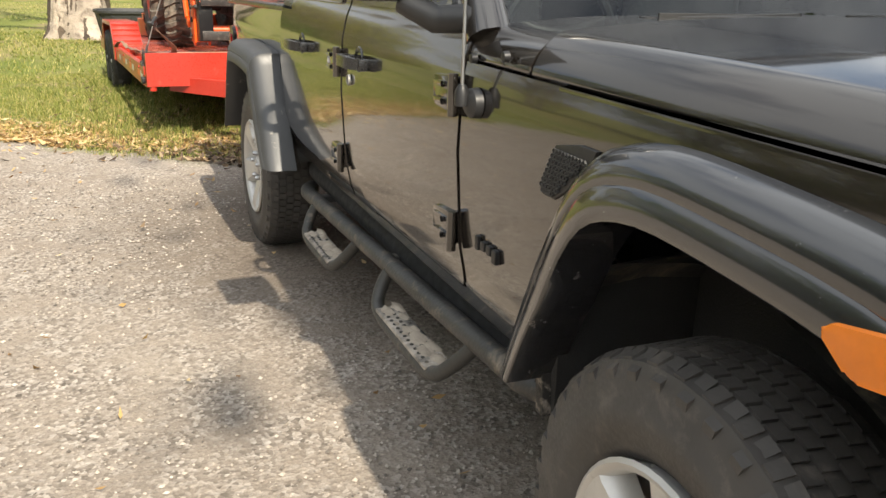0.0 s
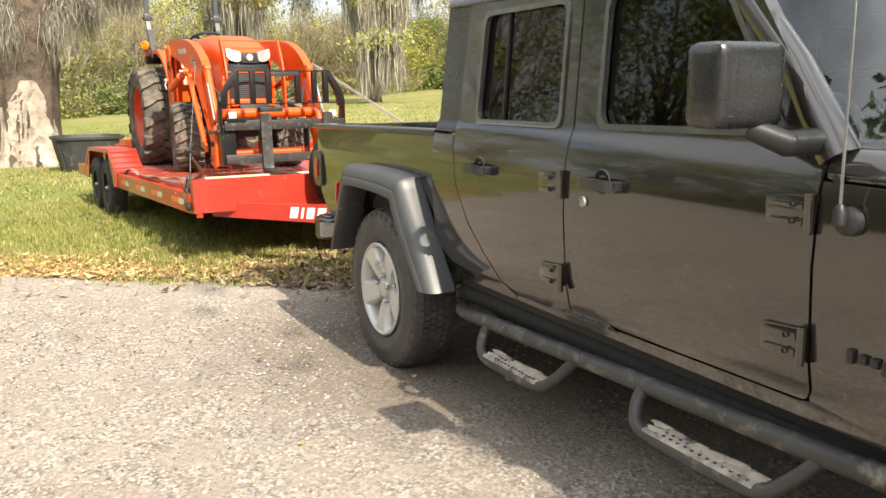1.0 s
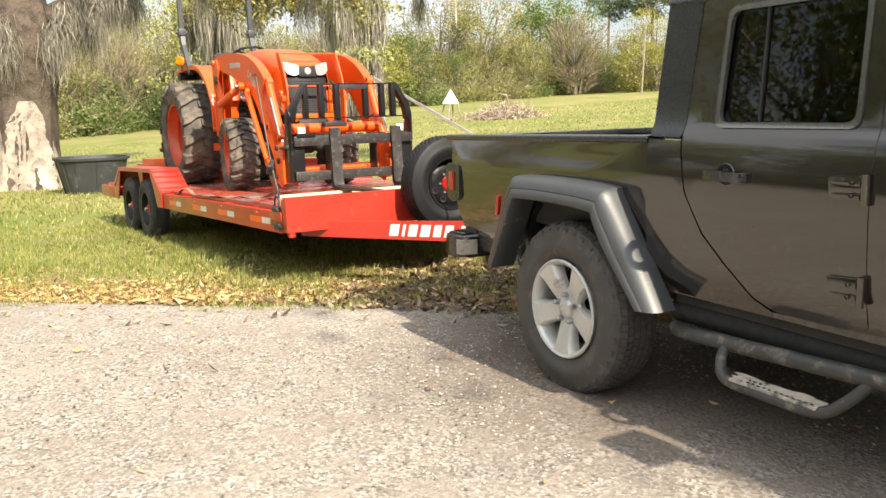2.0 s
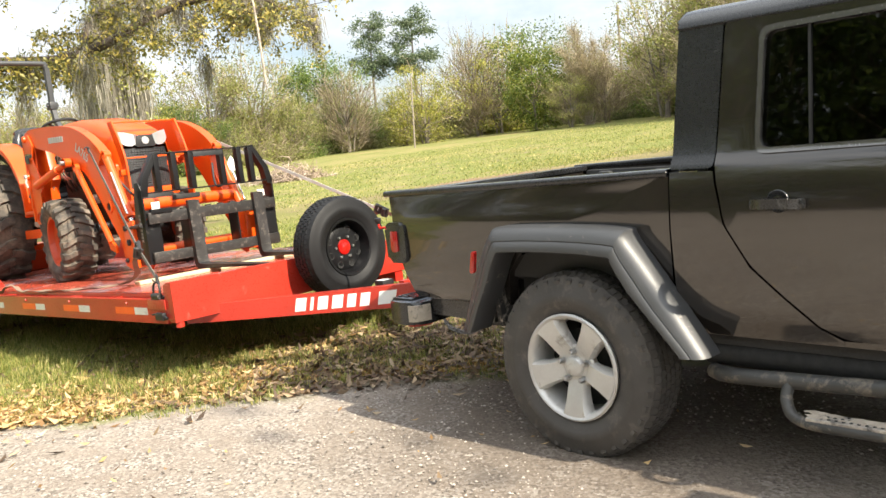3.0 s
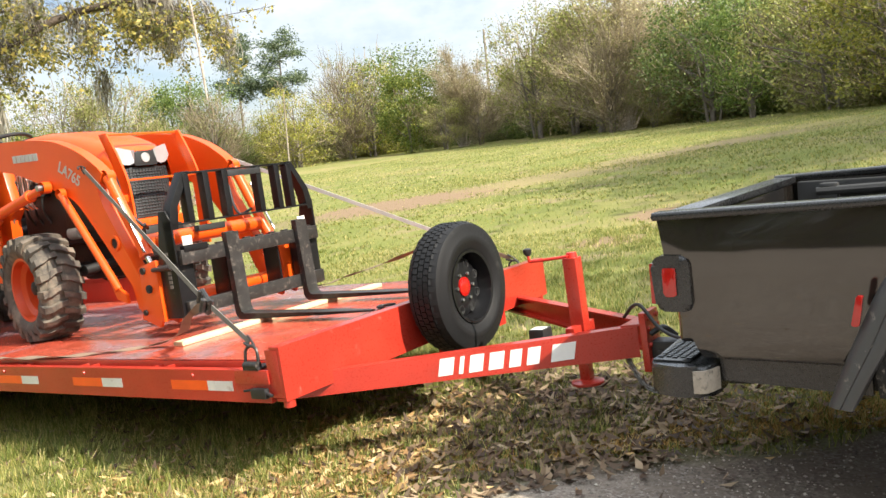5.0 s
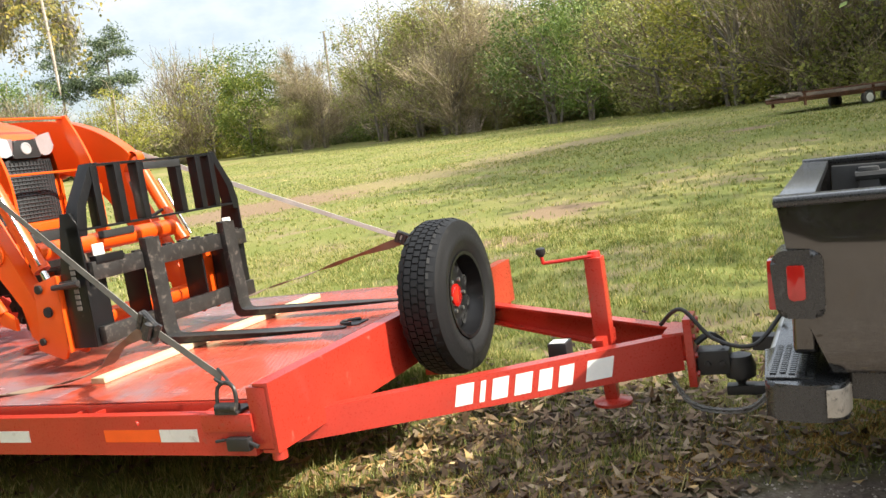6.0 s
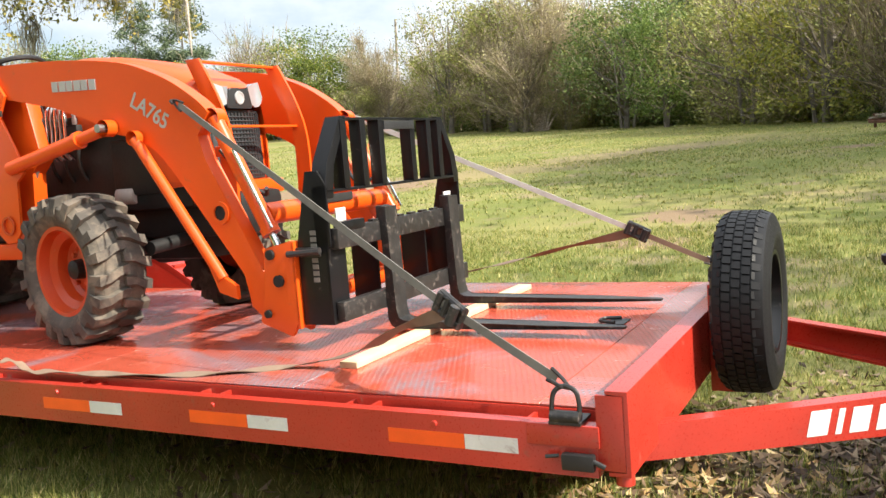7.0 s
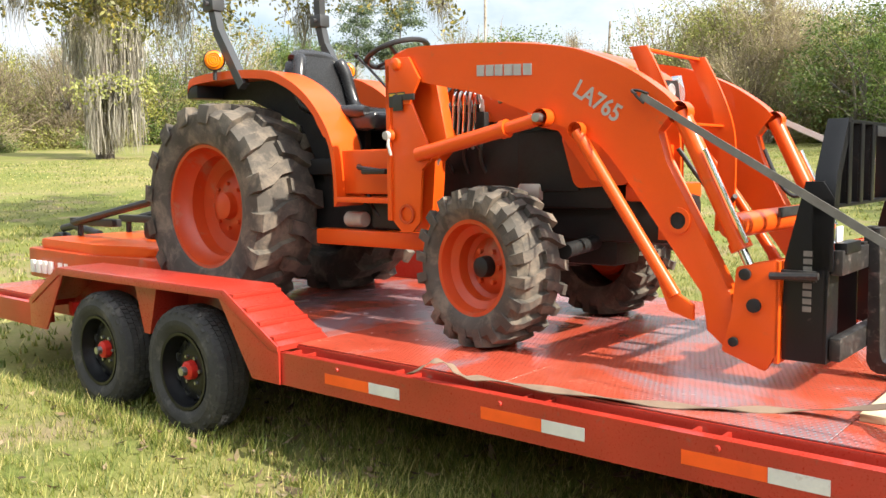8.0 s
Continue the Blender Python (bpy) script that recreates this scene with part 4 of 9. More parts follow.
for s in (-1, 1):
    o = lambda x: CX + s * (CX - x)
    bm = bmesh.new()
    prism(bm, rounded([(5.59, 0.765), (5.59, 0.945), (5.61, 0.975), (5.71, 0.975), (5.74, 0.945), (5.725, 0.765)], 0.03, 5), "x", min(o(1.02), o(1.17)), max(o(1.02), o(1.17)), 0.02, 3)
    lamp = part("tail_lamp", bm, M_FLARE, truck, "black tail lamp housing with red lens")
    bm = bmesh.new()
    prism(bm, rounded([(5.642, 0.825), (5.642, 0.93), (5.692, 0.93), (5.692, 0.835), (5.682, 0.82)], 0.008), "x", min(o(1.012), o(1.04)), max(o(1.012), o(1.04)), 0.003)
    part("side_lens", bm, M_REDLENS, lamp)
    bm = bmesh.new()
    box(bm, (min(o(1.03), o(1.14)), 5.722, 0.79), (max(o(1.03), o(1.14)), 5.75, 0.945), 0.008)
    part("rear_lens", bm, M_REDLENS, lamp)
    bm = bmesh.new()
    prism(bm, rounded([(o(1.02), 5.555), (o(1.0), 5.66), (o(1.03), 5.775), (o(1.45), 5.81), (o(1.45), 5.56), (o(1.10), 5.535)], 0.03), "z", 0.445, 0.562, 0.02, 3)
    corner = part("bumper_end", bm, M_FLARE, truck, "black plastic bumper corner, pale sunlit dust painted on its end")
    if s < 0:
        # thin added plate that paints the sunlit, dusty end of the bumper
        bm = bmesh.new()
        prism(bm, [(1.10, 5.531), (1.045, 5.543), (1.017, 5.556), (1.006, 5.572), (1.003, 5.60), (1.010, 5.60), (1.014, 5.576), (1.022, 5.563), (1.047, 5.550), (1.10, 5.538)], "z", 0.463, 0.548, 0.002)
        part("mud_film", bm, M_SUNLIT_DUST, corner, "pale dusty patch with sunlight put into its colour")
bm = bmesh.new()
box(bm, (1.40, 5.60, 0.45), (2 * CX - 1.40, 5.80, 0.555), 0.02, 3)
part("bumper_middle", bm, M_STEEL, truck)
bm = bmesh.new()
box(bm, (1.06, 5.63, 0.562), (2 * CX - 1.06, 5.775, 0.570), 0.003)
for i in range(16):
    for j in range(5):
        x, y = 1.09 + i * 0.022 + (j % 2) * 0.011, 5.635 + j * 0.028
        box(bm, (x, y, 0.570), (x + 0.012, y + 0.018, 0.575))
part("bumper_step", bm, M_FLARE, truck, "ribbed step pad on the bumper")
bm = bmesh.new()
panel(bm, [(5.02, 0.47), (5.53, 0.49), (5.53, 0.575), (5.02, 0.575)], (), 0.06, 0.03)
part("lower_valance", bm, M_FLARE, truck)
bm = bmesh.new()
box(bm, (CX - 0.04, 5.55, 0.44), (CX + 0.04, 5.90, 0.50), 0.006)
part("hitch_receiver", bm, M_BLACK, truck)

# steps
bm = bmesh.new()
SZ = lambda y: 0.397 + (3.87 - y) * 0.043
tube(bm, curve_pts([(1.10, 3.97, SZ(3.97)), (1.055, 3.88, SZ(3.88)), (1.05, 3.6, SZ(3.6)), (1.05, 2.0, SZ(2.0)), (1.05, 1.78, SZ(1.78)), (1.10, 1.68, SZ(1.7))], 5), 0.030, 14)
part("step_bar", bm, M_MUDDY, truck, "muddy black tubular side bar")
for ya, yb, dz in ((3.12, 3.62, SZ(3.4) - 0.475), (2.10, 2.66, SZ(2.4) - 0.475)):
    bm = bmesh.new()
    tube(bm, curve_pts([(1.045, yb + 0.03, 0.465 + dz), (1.01, yb + 0.03, 0.40 + dz), (0.985, yb - 0.03, 0.345 + dz), (0.98, (ya + yb) / 2, 0.34 + dz), (0.985, ya + 0.08, 0.345 + dz), (1.01, ya + 0.0, 0.40 + dz), (1.045, ya - 0.06, 0.475 + dz)], 5), 0.021, 10)
    hoop = part("step_hoop", bm, M_MUDDY, truck, "drop-down step hoop")
    bm = bmesh.new()
    box(bm, (0.965, ya + 0.08, 0.354 + dz), (1.045, yb - 0.05, 0.366 + dz), 0.005)
    tread = part("step_tread", bm, M_MUDTOP, hoop, "perforated step tread caked with pale mud")
    bm = bmesh.new()
    for k in range(13):
        for j in range(3):
            y = ya + 0.105 + (k + 0.5 * (j % 2)) * (yb - ya - 0.19) / 12.6
            lathe(bm, [(0.0062, -0.002), (0.0058, 0.0025), (0.0042, 0.0025), (0.0035, 0.0005), (0, 0.0005)], (0.981 + j * 0.024, y, 0.366 + dz), "z", 10)
    tagged(part("tread_grip", bm, M_MUDDY, tread, "raised drain holes"), kind="stuff")
    bm = bmesh.new()
    mud_rng = np.random.default_rng(5)
    for k in range(16):
        yy, xx, rr = mud_rng.uniform(ya + 0.09, yb - 0.06), mud_rng.uniform(0.972, 1.04), mud_rng.uniform(0.012, 0.034)
        ring = [bm.verts.new((xx + rr * 0.7 * math.cos(a) * mud_rng.uniform(0.6, 1.2), yy + rr * 1.5 * math.sin(a) * mud_rng.uniform(0.6, 1.2), 0.3675 + dz)) for a in np.linspace(0, 2 * math.pi, 11)[:-1]]
        top = bm.verts.new((xx, yy, 0.3685 + dz + rr * 0.22))
        for p, q in zip(ring, ring[1:] + ring[:1]):
            bm.faces.new((p, q, top))
    tagged(part("caked_mud", bm, M_DRYMUD, tread, "lumps of pale dried mud"), kind="stuff")
for y in (1.9, 2.75, 3.7):
    bm = bmesh.new()
    box(bm, (1.06, y, SZ(y) - 0.015), (1.25, y + 0.05, SZ(y) + 0.012), 0.006)
    part("step_bracket", bm, M_MUDDY, truck)


# ---- wheels ----
def tyre_mesh(bm, r, w, rim, c, gap=0.008):
    """Tyre carcass round the x axis."""
    h = w / 2
    prof = [(rim, -h * 0.78), (rim + 0.02, -h * 0.92), (rim + (r - rim) * 0.3, -h * 0.985), (rim + (r - rim) * 0.32, -h * 1.0), (rim + (r - rim) * 0.5, -h * 1.01), (rim + (r - rim) * 0.52, -h * 0.99), (r - 0.045, -h * 0.96), (r - 0.016, -h * 0.84), (r - gap, -h * 0.6)]
    lathe(bm, prof + [(p, -q) for p, q in prof[::-1]], c, "x", 48, True)


def tread_mesh(bm, r, w, c, tread=44, rows=4, gap=0.008):
    """Tread blocks round a tyre, with shoulder blocks that wrap down the side."""
    h = w / 2
    c = Vector(c)
    for row in range(rows):
        x0 = -h * 0.82 + row * (h * 1.64 / rows)
        x1 = x0 + h * 1.64 / rows - 0.006
        edge = row in (0, rows - 1)
        for k in range(tread):
            a0 = 2 * math.pi * (k + (row % 2) * 0.5) / tread
            a1 = a0 + 2 * math.pi / tread * 0.78
            vs = []
            for a, x, rr in ((a0, x0, 0), (a1, x0, 0), (a1, x1, 0), (a0, x1, 0)):
                skew = 0.03 * (x / h)
                outer = edge and ((row == 0 and x == x0) or (row == rows - 1 and x == x1))
                drop = 0.012 if outer else 0
                xx = x * 1.17 if outer and k % 2 else x
                if outer and k % 2:
                    drop = 0.030
                for rad in (r - gap - 0.012 - drop, r - drop):
                    vs.append(bm.verts.new(c + Vector((xx, rad * math.cos(a + skew), rad * math.sin(a + skew)))))
            lo, hi = vs[0::2], vs[1::2]
            bm.faces.new(hi)
            for i in range(4):
                bm.faces.new((lo[i], lo[(i + 1) % 4], hi[(i + 1) % 4], hi[i]))


def truck_wheel(y, s, turn):
    x = CX + s * (CX - (1.05 if y > 3 else 1.07))
    c = (x, y, HZ - 0.026 if y > 3 else HZ + 0.014)
    bm = bmesh.new()
    tyre_mesh(bm, 0.402, 0.248, 0.226, c, 0.006)
    wheel = part("wheel", bm, M_TYRE, truck, "worn all-terrain tyre on a five-spoke alloy")
    bm = bmesh.new()
    tread_mesh(bm, 0.402, 0.248, c, 74, 6, 0.006)
    tagged(part("tread", bm, M_TYRE, wheel), kind="stuff")
    bm = bmesh.new()
    f = lambda k: s * k
    lathe(bm, [(0.222, f(0.10)), (0.232, f(0.120)), (0.224, f(0.126)), (0.212, f(0.120)), (0.204, f(0.104)), (0.200, f(0.05)), (0.195, f(-0.09)), (0.222, f(-0.10))], c, "x", 40, True)
    lathe(bm, [(0.092, f(0.05)), (0.094, f(0.078)), (0.086, f(0.086)), (0.046, f(0.088)), (0.042, f(0.100)), (0.034, f(0.106)), (0.0, f(0.107))], c, "x", 30)
    for k in range(5):
        a = radians(turn + 72 * k)
        u, v = Vector((0, math.cos(a), math.sin(a))), Vector((0, -math.sin(a), math.cos(a)))
        ring = []
        for rad, half, top, low in ((0.06, 0.046, 0.088, 0.05), (0.10, 0.048, 0.101, 0.06), (0.155, 0.053, 0.114, 0.06), (0.195, 0.064, 0.120, 0.06), (0.216, 0.078, 0.121, 0.06)):
            ring.append([bm.verts.new(Vector(c) + u * rad + v * h + Vector((f(t), 0, 0))) for h, t in ((-half * 1.04, low), (-half, top - 0.016), (-half * 0.80, top), (half * 0.80, top), (half, top - 0.016), (half * 1.04, low))])
        for p, q in zip(ring, ring[1:]):
            for i in range(6):
                bm.faces.new((p[i], p[(i + 1) % 6], q[(i + 1) % 6], q[i]))
    part("rim", bm, M_ALLOY, wheel, "dusty silver five-spoke alloy rim")
    bm = bmesh.new()
    lathe(bm, [(0.196, f(-0.02)), (0.0, f(-0.02))], c, "x", 24)
    lathe(bm, [(0.15, f(0.0)), (0.15, f(0.02)), (0, f(0.022))], c, "x", 24)
    part("brake_disc", bm, M_DARK, wheel)
    for k in range(5):
        a = radians(turn + 36 + 72 * k)
        bm = bmesh.new()
        lathe(bm, [(0.0175, f(0.086)), (0.0165, f(0.090)), (0.0125, f(0.091)), (0.0125, f(0.112)), (0.008, f(0.119)), (0, f(0.120))], (x, y + 0.065 * math.cos(a), c[2] + 0.065 * math.sin(a)), "x", 6)
        part("lug_nut", bm, M_STEEL, wheel)


for wy, turn in ((RY, 54), (FY, 26)):
    for s in (-1, 1):
        truck_wheel(wy, s, turn)


# ---- flatbed trailer ----
TRAILER = pose(0.70, 7.37, 0.412, -2.75, 0, 0.7)
WIDE, MID, DECK = 2.53, 1.265, 0.15
LENGTH = 7.3
trailer = thing("flatbed_trailer", TRAILER, "red steel tandem-axle flatbed trailer hitched behind the truck", "trailer")


def mirror(x):
    return 2 * MID - x


def span(a, b):
    return (min(a, b), max(a, b))


# deck sheets
ys = [0.02, 0.30, 1.25, 2.46, 3.69]
for k, (a, b) in enumerate(zip(ys, ys[1:])):
    for x0, x1 in ((0.105, MID - 0.001), (MID + 0.001, WIDE - 0.105)):
        bm = bmesh.new()
        box(bm, (x0, a + 0.0015, DECK - 0.006), (x1, b - 0.0015, DECK), 0.001, 1)
        part("deck_sheet", bm, M_DECKWORN if k in (0, 2) else M_DECK, trailer)
for a, b, x0, x1 in ((3.69, 4.9, 0.30, WIDE - 0.30), (4.9, 6.28, 0.30, WIDE - 0.30), (6.28, LENGTH, 0.105, WIDE - 0.105)):
    bm = bmesh.new()
    box(bm, (x0, a + 0.0015, DECK - 0.006), (x1, b - 0.0015, DECK), 0.001, 1)
    part("deck_sheet", bm, M_DECKWORN if a < 4 else M_DECK, trailer)

for side in (0, 1):
    f = (lambda x: x) if side == 0 else mirror
    for y0, y1 in ((0.085, 3.73), (6.24, LENGTH)):
        bm = bmesh.new()
        prism(bm, [(f(0.0), -0.03), (f(0.045), -0.03), (f(0.045), -0.018), (f(0.012), -0.018), (f(0.012), 0.113), (f(0.045), 0.113), (f(0.045), 0.125), (f(0.0), 0.125)], "y", y0, y1, 0.002)
        part("side_rail", bm, M_RED, trailer, "red channel side rail")
        bm = bmesh.new()
        a, b = span(f(0.10), f(0.13))
        box(bm, (a, y0, -0.02), (b, y1, DECK - 0.008), 0.002)
        part("deck_edge", bm, M_RED, trailer)
        n = 6 if y0 < 1 else 2
        for k in range(n):
            y = y0 + 0.12 + k * (y1 - y0 - 0.3) / max(1, n - 1)
            bm = bmesh.new()
            a, b = span(f(0.044), f(0.10))
            prism(bm, [(y, 0.0), (y + 0.112, 0.0), (y + 0.112, 0.125), (y + 0.10, 0.125), (y + 0.10, 0.012), (y + 0.012, 0.012), (y + 0.012, 0.125), (y, 0.125)], "x", a, b)
            part("stake_pocket", bm, M_RED, trailer)
    bm = bmesh.new()
    a, b = span(f(-0.012), f(0.0))
    box(bm, (a, 0.075, 0.062), (b + 0.0, 0.30, 0.128), 0.004)
    part("rail_cap", bm, M_RED, trailer)
    # conspicuity tape in pairs
    if side == 0:
        for y in (0.335, 1.21, 2.03, 2.92):
            for ya, yb, mt, nm in ((y, y + 0.18, M_TAPE_W, "white_tape"), (y + 0.182, y + 0.46, M_TAPE_R, "red_tape")):
                bm = bmesh.new()
                box(bm, (-0.0022, ya, 0.022), (0.001, yb, 0.070))
                part(nm, bm, mt, trailer, "reflective strip")
        for y in (0.62, 1.55, 2.4, 3.3):
            bm = bmesh.new()
            lathe(bm, [(0.012, 0), (0.01, -0.008), (0, -0.01)], (0.0, y, 0.095), "x", 10)
            part("bolt_head", bm, M_RED, trailer)
        bm = bmesh.new()
        box(bm, (-0.03, 0.09, -0.005), (0.0, 0.19, 0.045), 0.008)
        tube(bm, [(-0.015, 0.20, 0.035), (-0.02, 0.24, 0.03)], 0.006, 8)
        tube(bm, [(-0.015, 0.06, 0.01), (-0.02, 0.10, 0.03)], 0.008, 8)
        part("side_marker_lamp", bm, M_BLACK, trailer, "small black marker lamp")
    # drive-over fender
    bm = bmesh.new()
    outline = [(3.69, 0.13), (3.69, 0.155), (4.10, 0.392), (5.86, 0.392), (6.28, 0.155), (6.28, 0.13), (6.23, 0.13), (5.84, 0.352), (4.13, 0.352), (3.75, 0.13)]
    a, b = span(f(-0.02), f(0.30))
    prism(bm, outline, "x", a, b, 0.006)
    fender = part("fender", bm, M_RED, trailer, "red drive-over fender with ribbed ramps")
    for k in range(4):
        t = (k + 0.5) / 4
        for ya, za, yb, zb in ((3.69, 0.155, 4.10, 0.392), (6.28, 0.155, 5.86, 0.392)):
            y, z = ya + (yb - ya) * t, za + (zb - za) * t
            bm = bmesh.new()
            a, b = span(f(-0.01), f(0.29))
            box(bm, (a, y - 0.02, z - 0.01), (b, y + 0.022, z + 0.012), 0.005)
            part("ramp_rib", bm, M_RED, fender)
    bm = bmesh.new()
    a, b = span(f(0.285), f(0.298))
    prism(bm, [(3.71, -0.02), (6.26, -0.02), (6.26, 0.13), (5.86, 0.352), (4.10, 0.352), (3.71, 0.13)], "x", a, b, 0.002)
    prism(bm, [(4.84, 0.352), (5.08, 0.352), (4.99, 0.06), (4.93, 0.06)], "x", *span(f(0.06), f(0.28)))
    part("fender_inner", bm, M_RED, fender)
    for skirt in ([(3.69, -0.03), (3.90, -0.03), (4.16, 0.352), (4.10, 0.392), (3.69, 0.155)], [(6.28, -0.03), (6.06, -0.03), (5.80, 0.352), (5.86, 0.392), (6.28, 0.155)]):
        bm = bmesh.new()
        prism(bm, skirt, "x", *span(f(-0.012), f(0.0)), 0.002)
        part("fender_skirt", bm, M_RED, fender)

# headboard
bm = bmesh.new()
BOARD = WIDE + 0.02
prism(bm, [(-0.012, -0.02), (0.055, -0.02), (0.055, -0.008), (0.0, -0.008), (0.0, 0.222), (0.055, 0.222), (0.055, 0.234), (-0.012, 0.234)], "x", 0.0, BOARD, 0.002)
part("headboard", bm, M_RED, trailer, "red steel channel across the deck front")
for x in (0.0, WIDE - 0.012):
    bm = bmesh.new()
    box(bm, (x, 0.003, -0.005), (x + 0.012, 0.085, 0.220), 0.002)
    part("corner_plate", bm, M_RED, trailer)
for x in (0.045, WIDE - 0.045):
    bm = bmesh.new()
    lathe(bm, [(0.028, -0.055), (0.028, -0.02), (0, -0.02)], (x, 0.02, 0.0), "z", 14)
    part("post_foot", bm, M_RED, trailer)

# frame under the deck
bm = bmesh.new()
for k in range(15):
    box(bm, (0.12, 0.2 + k * 0.48, 0.06), (WIDE - 0.12, 0.25 + k * 0.48, DECK - 0.007))
for x in (0.55, WIDE - 0.63):
    box(bm, (x, 0.0, -0.10), (x + 0.08, LENGTH, 0.06))
for y in (4.51, 5.41):
    tube(bm, [(0.2, y, -0.085), (WIDE - 0.2, y, -0.085)], 0.04, 10)
part("under_frame", bm, M_RED_RIM, trailer)

# tongue
for side in (0, 1):
    f = (lambda x: x) if side == 0 else mirror
    p, q = Vector((0.27, 0.06)), Vector((MID - 0.085, -1.225))
    d = (q - p).normalized()
    n = Vector((d.y, -d.x)) if side == 0 else Vector((d.y, -d.x))
    bm = bmesh.new()
    ends = []
    for e, low in ((p - d * 0.15, -0.072), (q, -0.114)):
        prof = [(0.0, low), (0.06, low), (0.06, low + 0.012), (0.012, low + 0.012), (0.012, 0.026), (0.06, 0.026), (0.06, 0.038), (0.0, 0.038)]
        ends.append([bm.verts.new((f((e - n * k).x), (e - n * k).y, z)) for k, z in prof])
    for i in range(8):
        bm.faces.new((ends[0][i], ends[0][(i + 1) % 8], ends[1][(i + 1) % 8], ends[1][i]))
    bm.faces.new(ends[0])
    bm.faces.new(ends[1])
    beam = part("tongue_beam", bm, M_RED, trailer, "red channel drawbar")
    if side == 0:
        # eight white capitals on the drawbar, drawn as plain slanted bars
        widths = [0.075, 0.022, 0.07, 0.075, 0.06, 0.065, 0.0, 0.12]
        total, s = sum(widths) + 7 * 0.03, 0.0
        length = (q - p).length
        base, scale_w = 0.59, 0.635 / (total - 0.03)
        for w in widths:
            if w:
                bm = bmesh.new()
                a, b = p + d * (base + s), p + d * (base + s + w * scale_w)
                lean = d * 0.02
                vs = []
                for z, off in ((-0.066 - s * 0.018, Vector((0, 0))), (0.018 - s * 0.018, lean)):
                    for e in (a, b):
                        g = e + off + n * 0.002
                        vs.append((g.x, g.y, z))
                bm.faces.new([bm.verts.new(vs[i]) for i in (0, 1, 3, 2)])
                got = bmesh.ops.extrude_face_region(bm, geom=bm.faces[:])
                bmesh.ops.translate(bm, verts=[g for g in got["geom"] if isinstance(g, bmesh.types.BMVert)], vec=(-n.x * 0.0025, -n.y * 0.0025, 0))
                part("letter_bar", bm, M_WHITE, beam, "white painted letter, as a bar")
            s += (w + 0.03) * scale_w


def tongue_part(name, bm, mat, parent, label=""):
    bmesh.ops.translate(bm, verts=bm.verts[:], vec=(0, 0.065, 0))
    return part(name, bm, mat, parent, label)


bm = bmesh.new()
box(bm, (MID - 0.085, -1.335, -0.19), (MID + 0.085, -1.30, 0.10), 0.006)
for z in (-0.14, -0.06, 0.02, 0.07):
    for x in (MID - 0.055, MID + 0.055):
        lathe(bm, [(0.013, 0), (0.013, -0.01), (0, -0.012)], (x, -1.335, z), "y", 6)
prism(bm, [(MID - 0.12, -1.22), (MID + 0.12, -1.22), (MID + 0.085, -1.30), (MID - 0.085, -1.30)], "z", 0.038, 0.048)
tongue_part("coupler_plate", bm, M_RED, trailer)
bm = bmesh.new()
box(bm, (MID - 0.055, -1.47, -0.15), (MID + 0.055, -1.335, -0.045), 0.012)
lathe(bm, [(0.0, 0.045), (0.05, 0.03), (0.065, -0.02), (0.06, -0.06), (0.0, -0.06)], (MID, -1.50, -0.11), "z", 18)
tube(bm, curve_pts([(MID - 0.05, -1.34, -0.01), (MID - 0.03, -1.40, 0.02), (MID, -1.45, -0.03)], 4), 0.014, 8)
for x in (-0.057, 0.057):
    for y in (-1.38, -1.44):
        lathe(bm, [(0.014, 0), (0.012, 0.008 if x > 0 else -0.008), (0, 0.01 if x > 0 else -0.01)], (MID + x, y, -0.10), "x", 8)
tongue_part("coupler", bm, M_BLACK, trailer, "black ball coupler")
bm = bmesh.new()
lathe(bm, [(0.0, 0.03), (0.03, 0.01), (0.03, -0.03), (0.016, -0.05), (0.02, -0.07), (0, -0.07)], (MID, -1.50, -0.15), "z", 16)
box(bm, (MID - 0.032, -1.62, -0.245), (MID + 0.032, -1.44, -0.205), 0.006)
box(bm, (MID - 0.032, -1.80, -0.255), (MID + 0.032, -1.60, -0.195), 0.006)
tongue_part("ball_mount", bm, M_BLACK, trailer)
bm = bmesh.new()
tube(bm, curve_pts([(MID - 0.02, -1.20, 0.07), (MID - 0.06, -1.30, 0.14), (MID - 0.10, -1.42, 0.02), (MID - 0.16, -1.58, 0.0), (MID - 0.1, -1.70, 0.12)], 6), 0.009, 8)
tongue_part("wiring_cable", bm, M_HOSE, trailer)
bm = bmesh.new()
chain = curve_pts([(MID - 0.08, -1.22, -0.12), (MID - 0.10, -1.30, -0.25), (MID - 0.09, -1.42, -0.29), (MID - 0.12, -1.54, -0.27), (MID - 0.12, -1.62, -0.2)], 9)
for i, (a, b) in enumerate(zip(chain, chain[1:])):
    u = (b - a).normalized()
    v = u.orthogonal().normalized()
    if i % 2:
        v = u.cross(v)
    m = (a + b) / 2
    ring = [m + u * 0.019 * math.cos(t) + v * 0.011 * math.sin(t) for t in np.linspace(0, 2 * math.pi, 9)]
    tube(bm, ring, 0.0042, 5, False)
tongue_part("safety_chain", bm, M_GALV, trailer, "galvanised safety chain")

# jack
bm = bmesh.new()
box(bm, (MID - 0.037, -0.985, -0.10), (MID + 0.037, -0.910, 0.385), 0.006)
box(bm, (MID - 0.12, -0.97, -0.02), (MID + 0.12, -0.92, 0.04), 0.004)
jack = tongue_part("jack_tube", bm, M_RED, trailer, "red square jack leg")
bm = bmesh.new()
box(bm, (MID - 0.027, -0.975, -0.262), (MID + 0.027, -0.920, -0.10), 0.004)
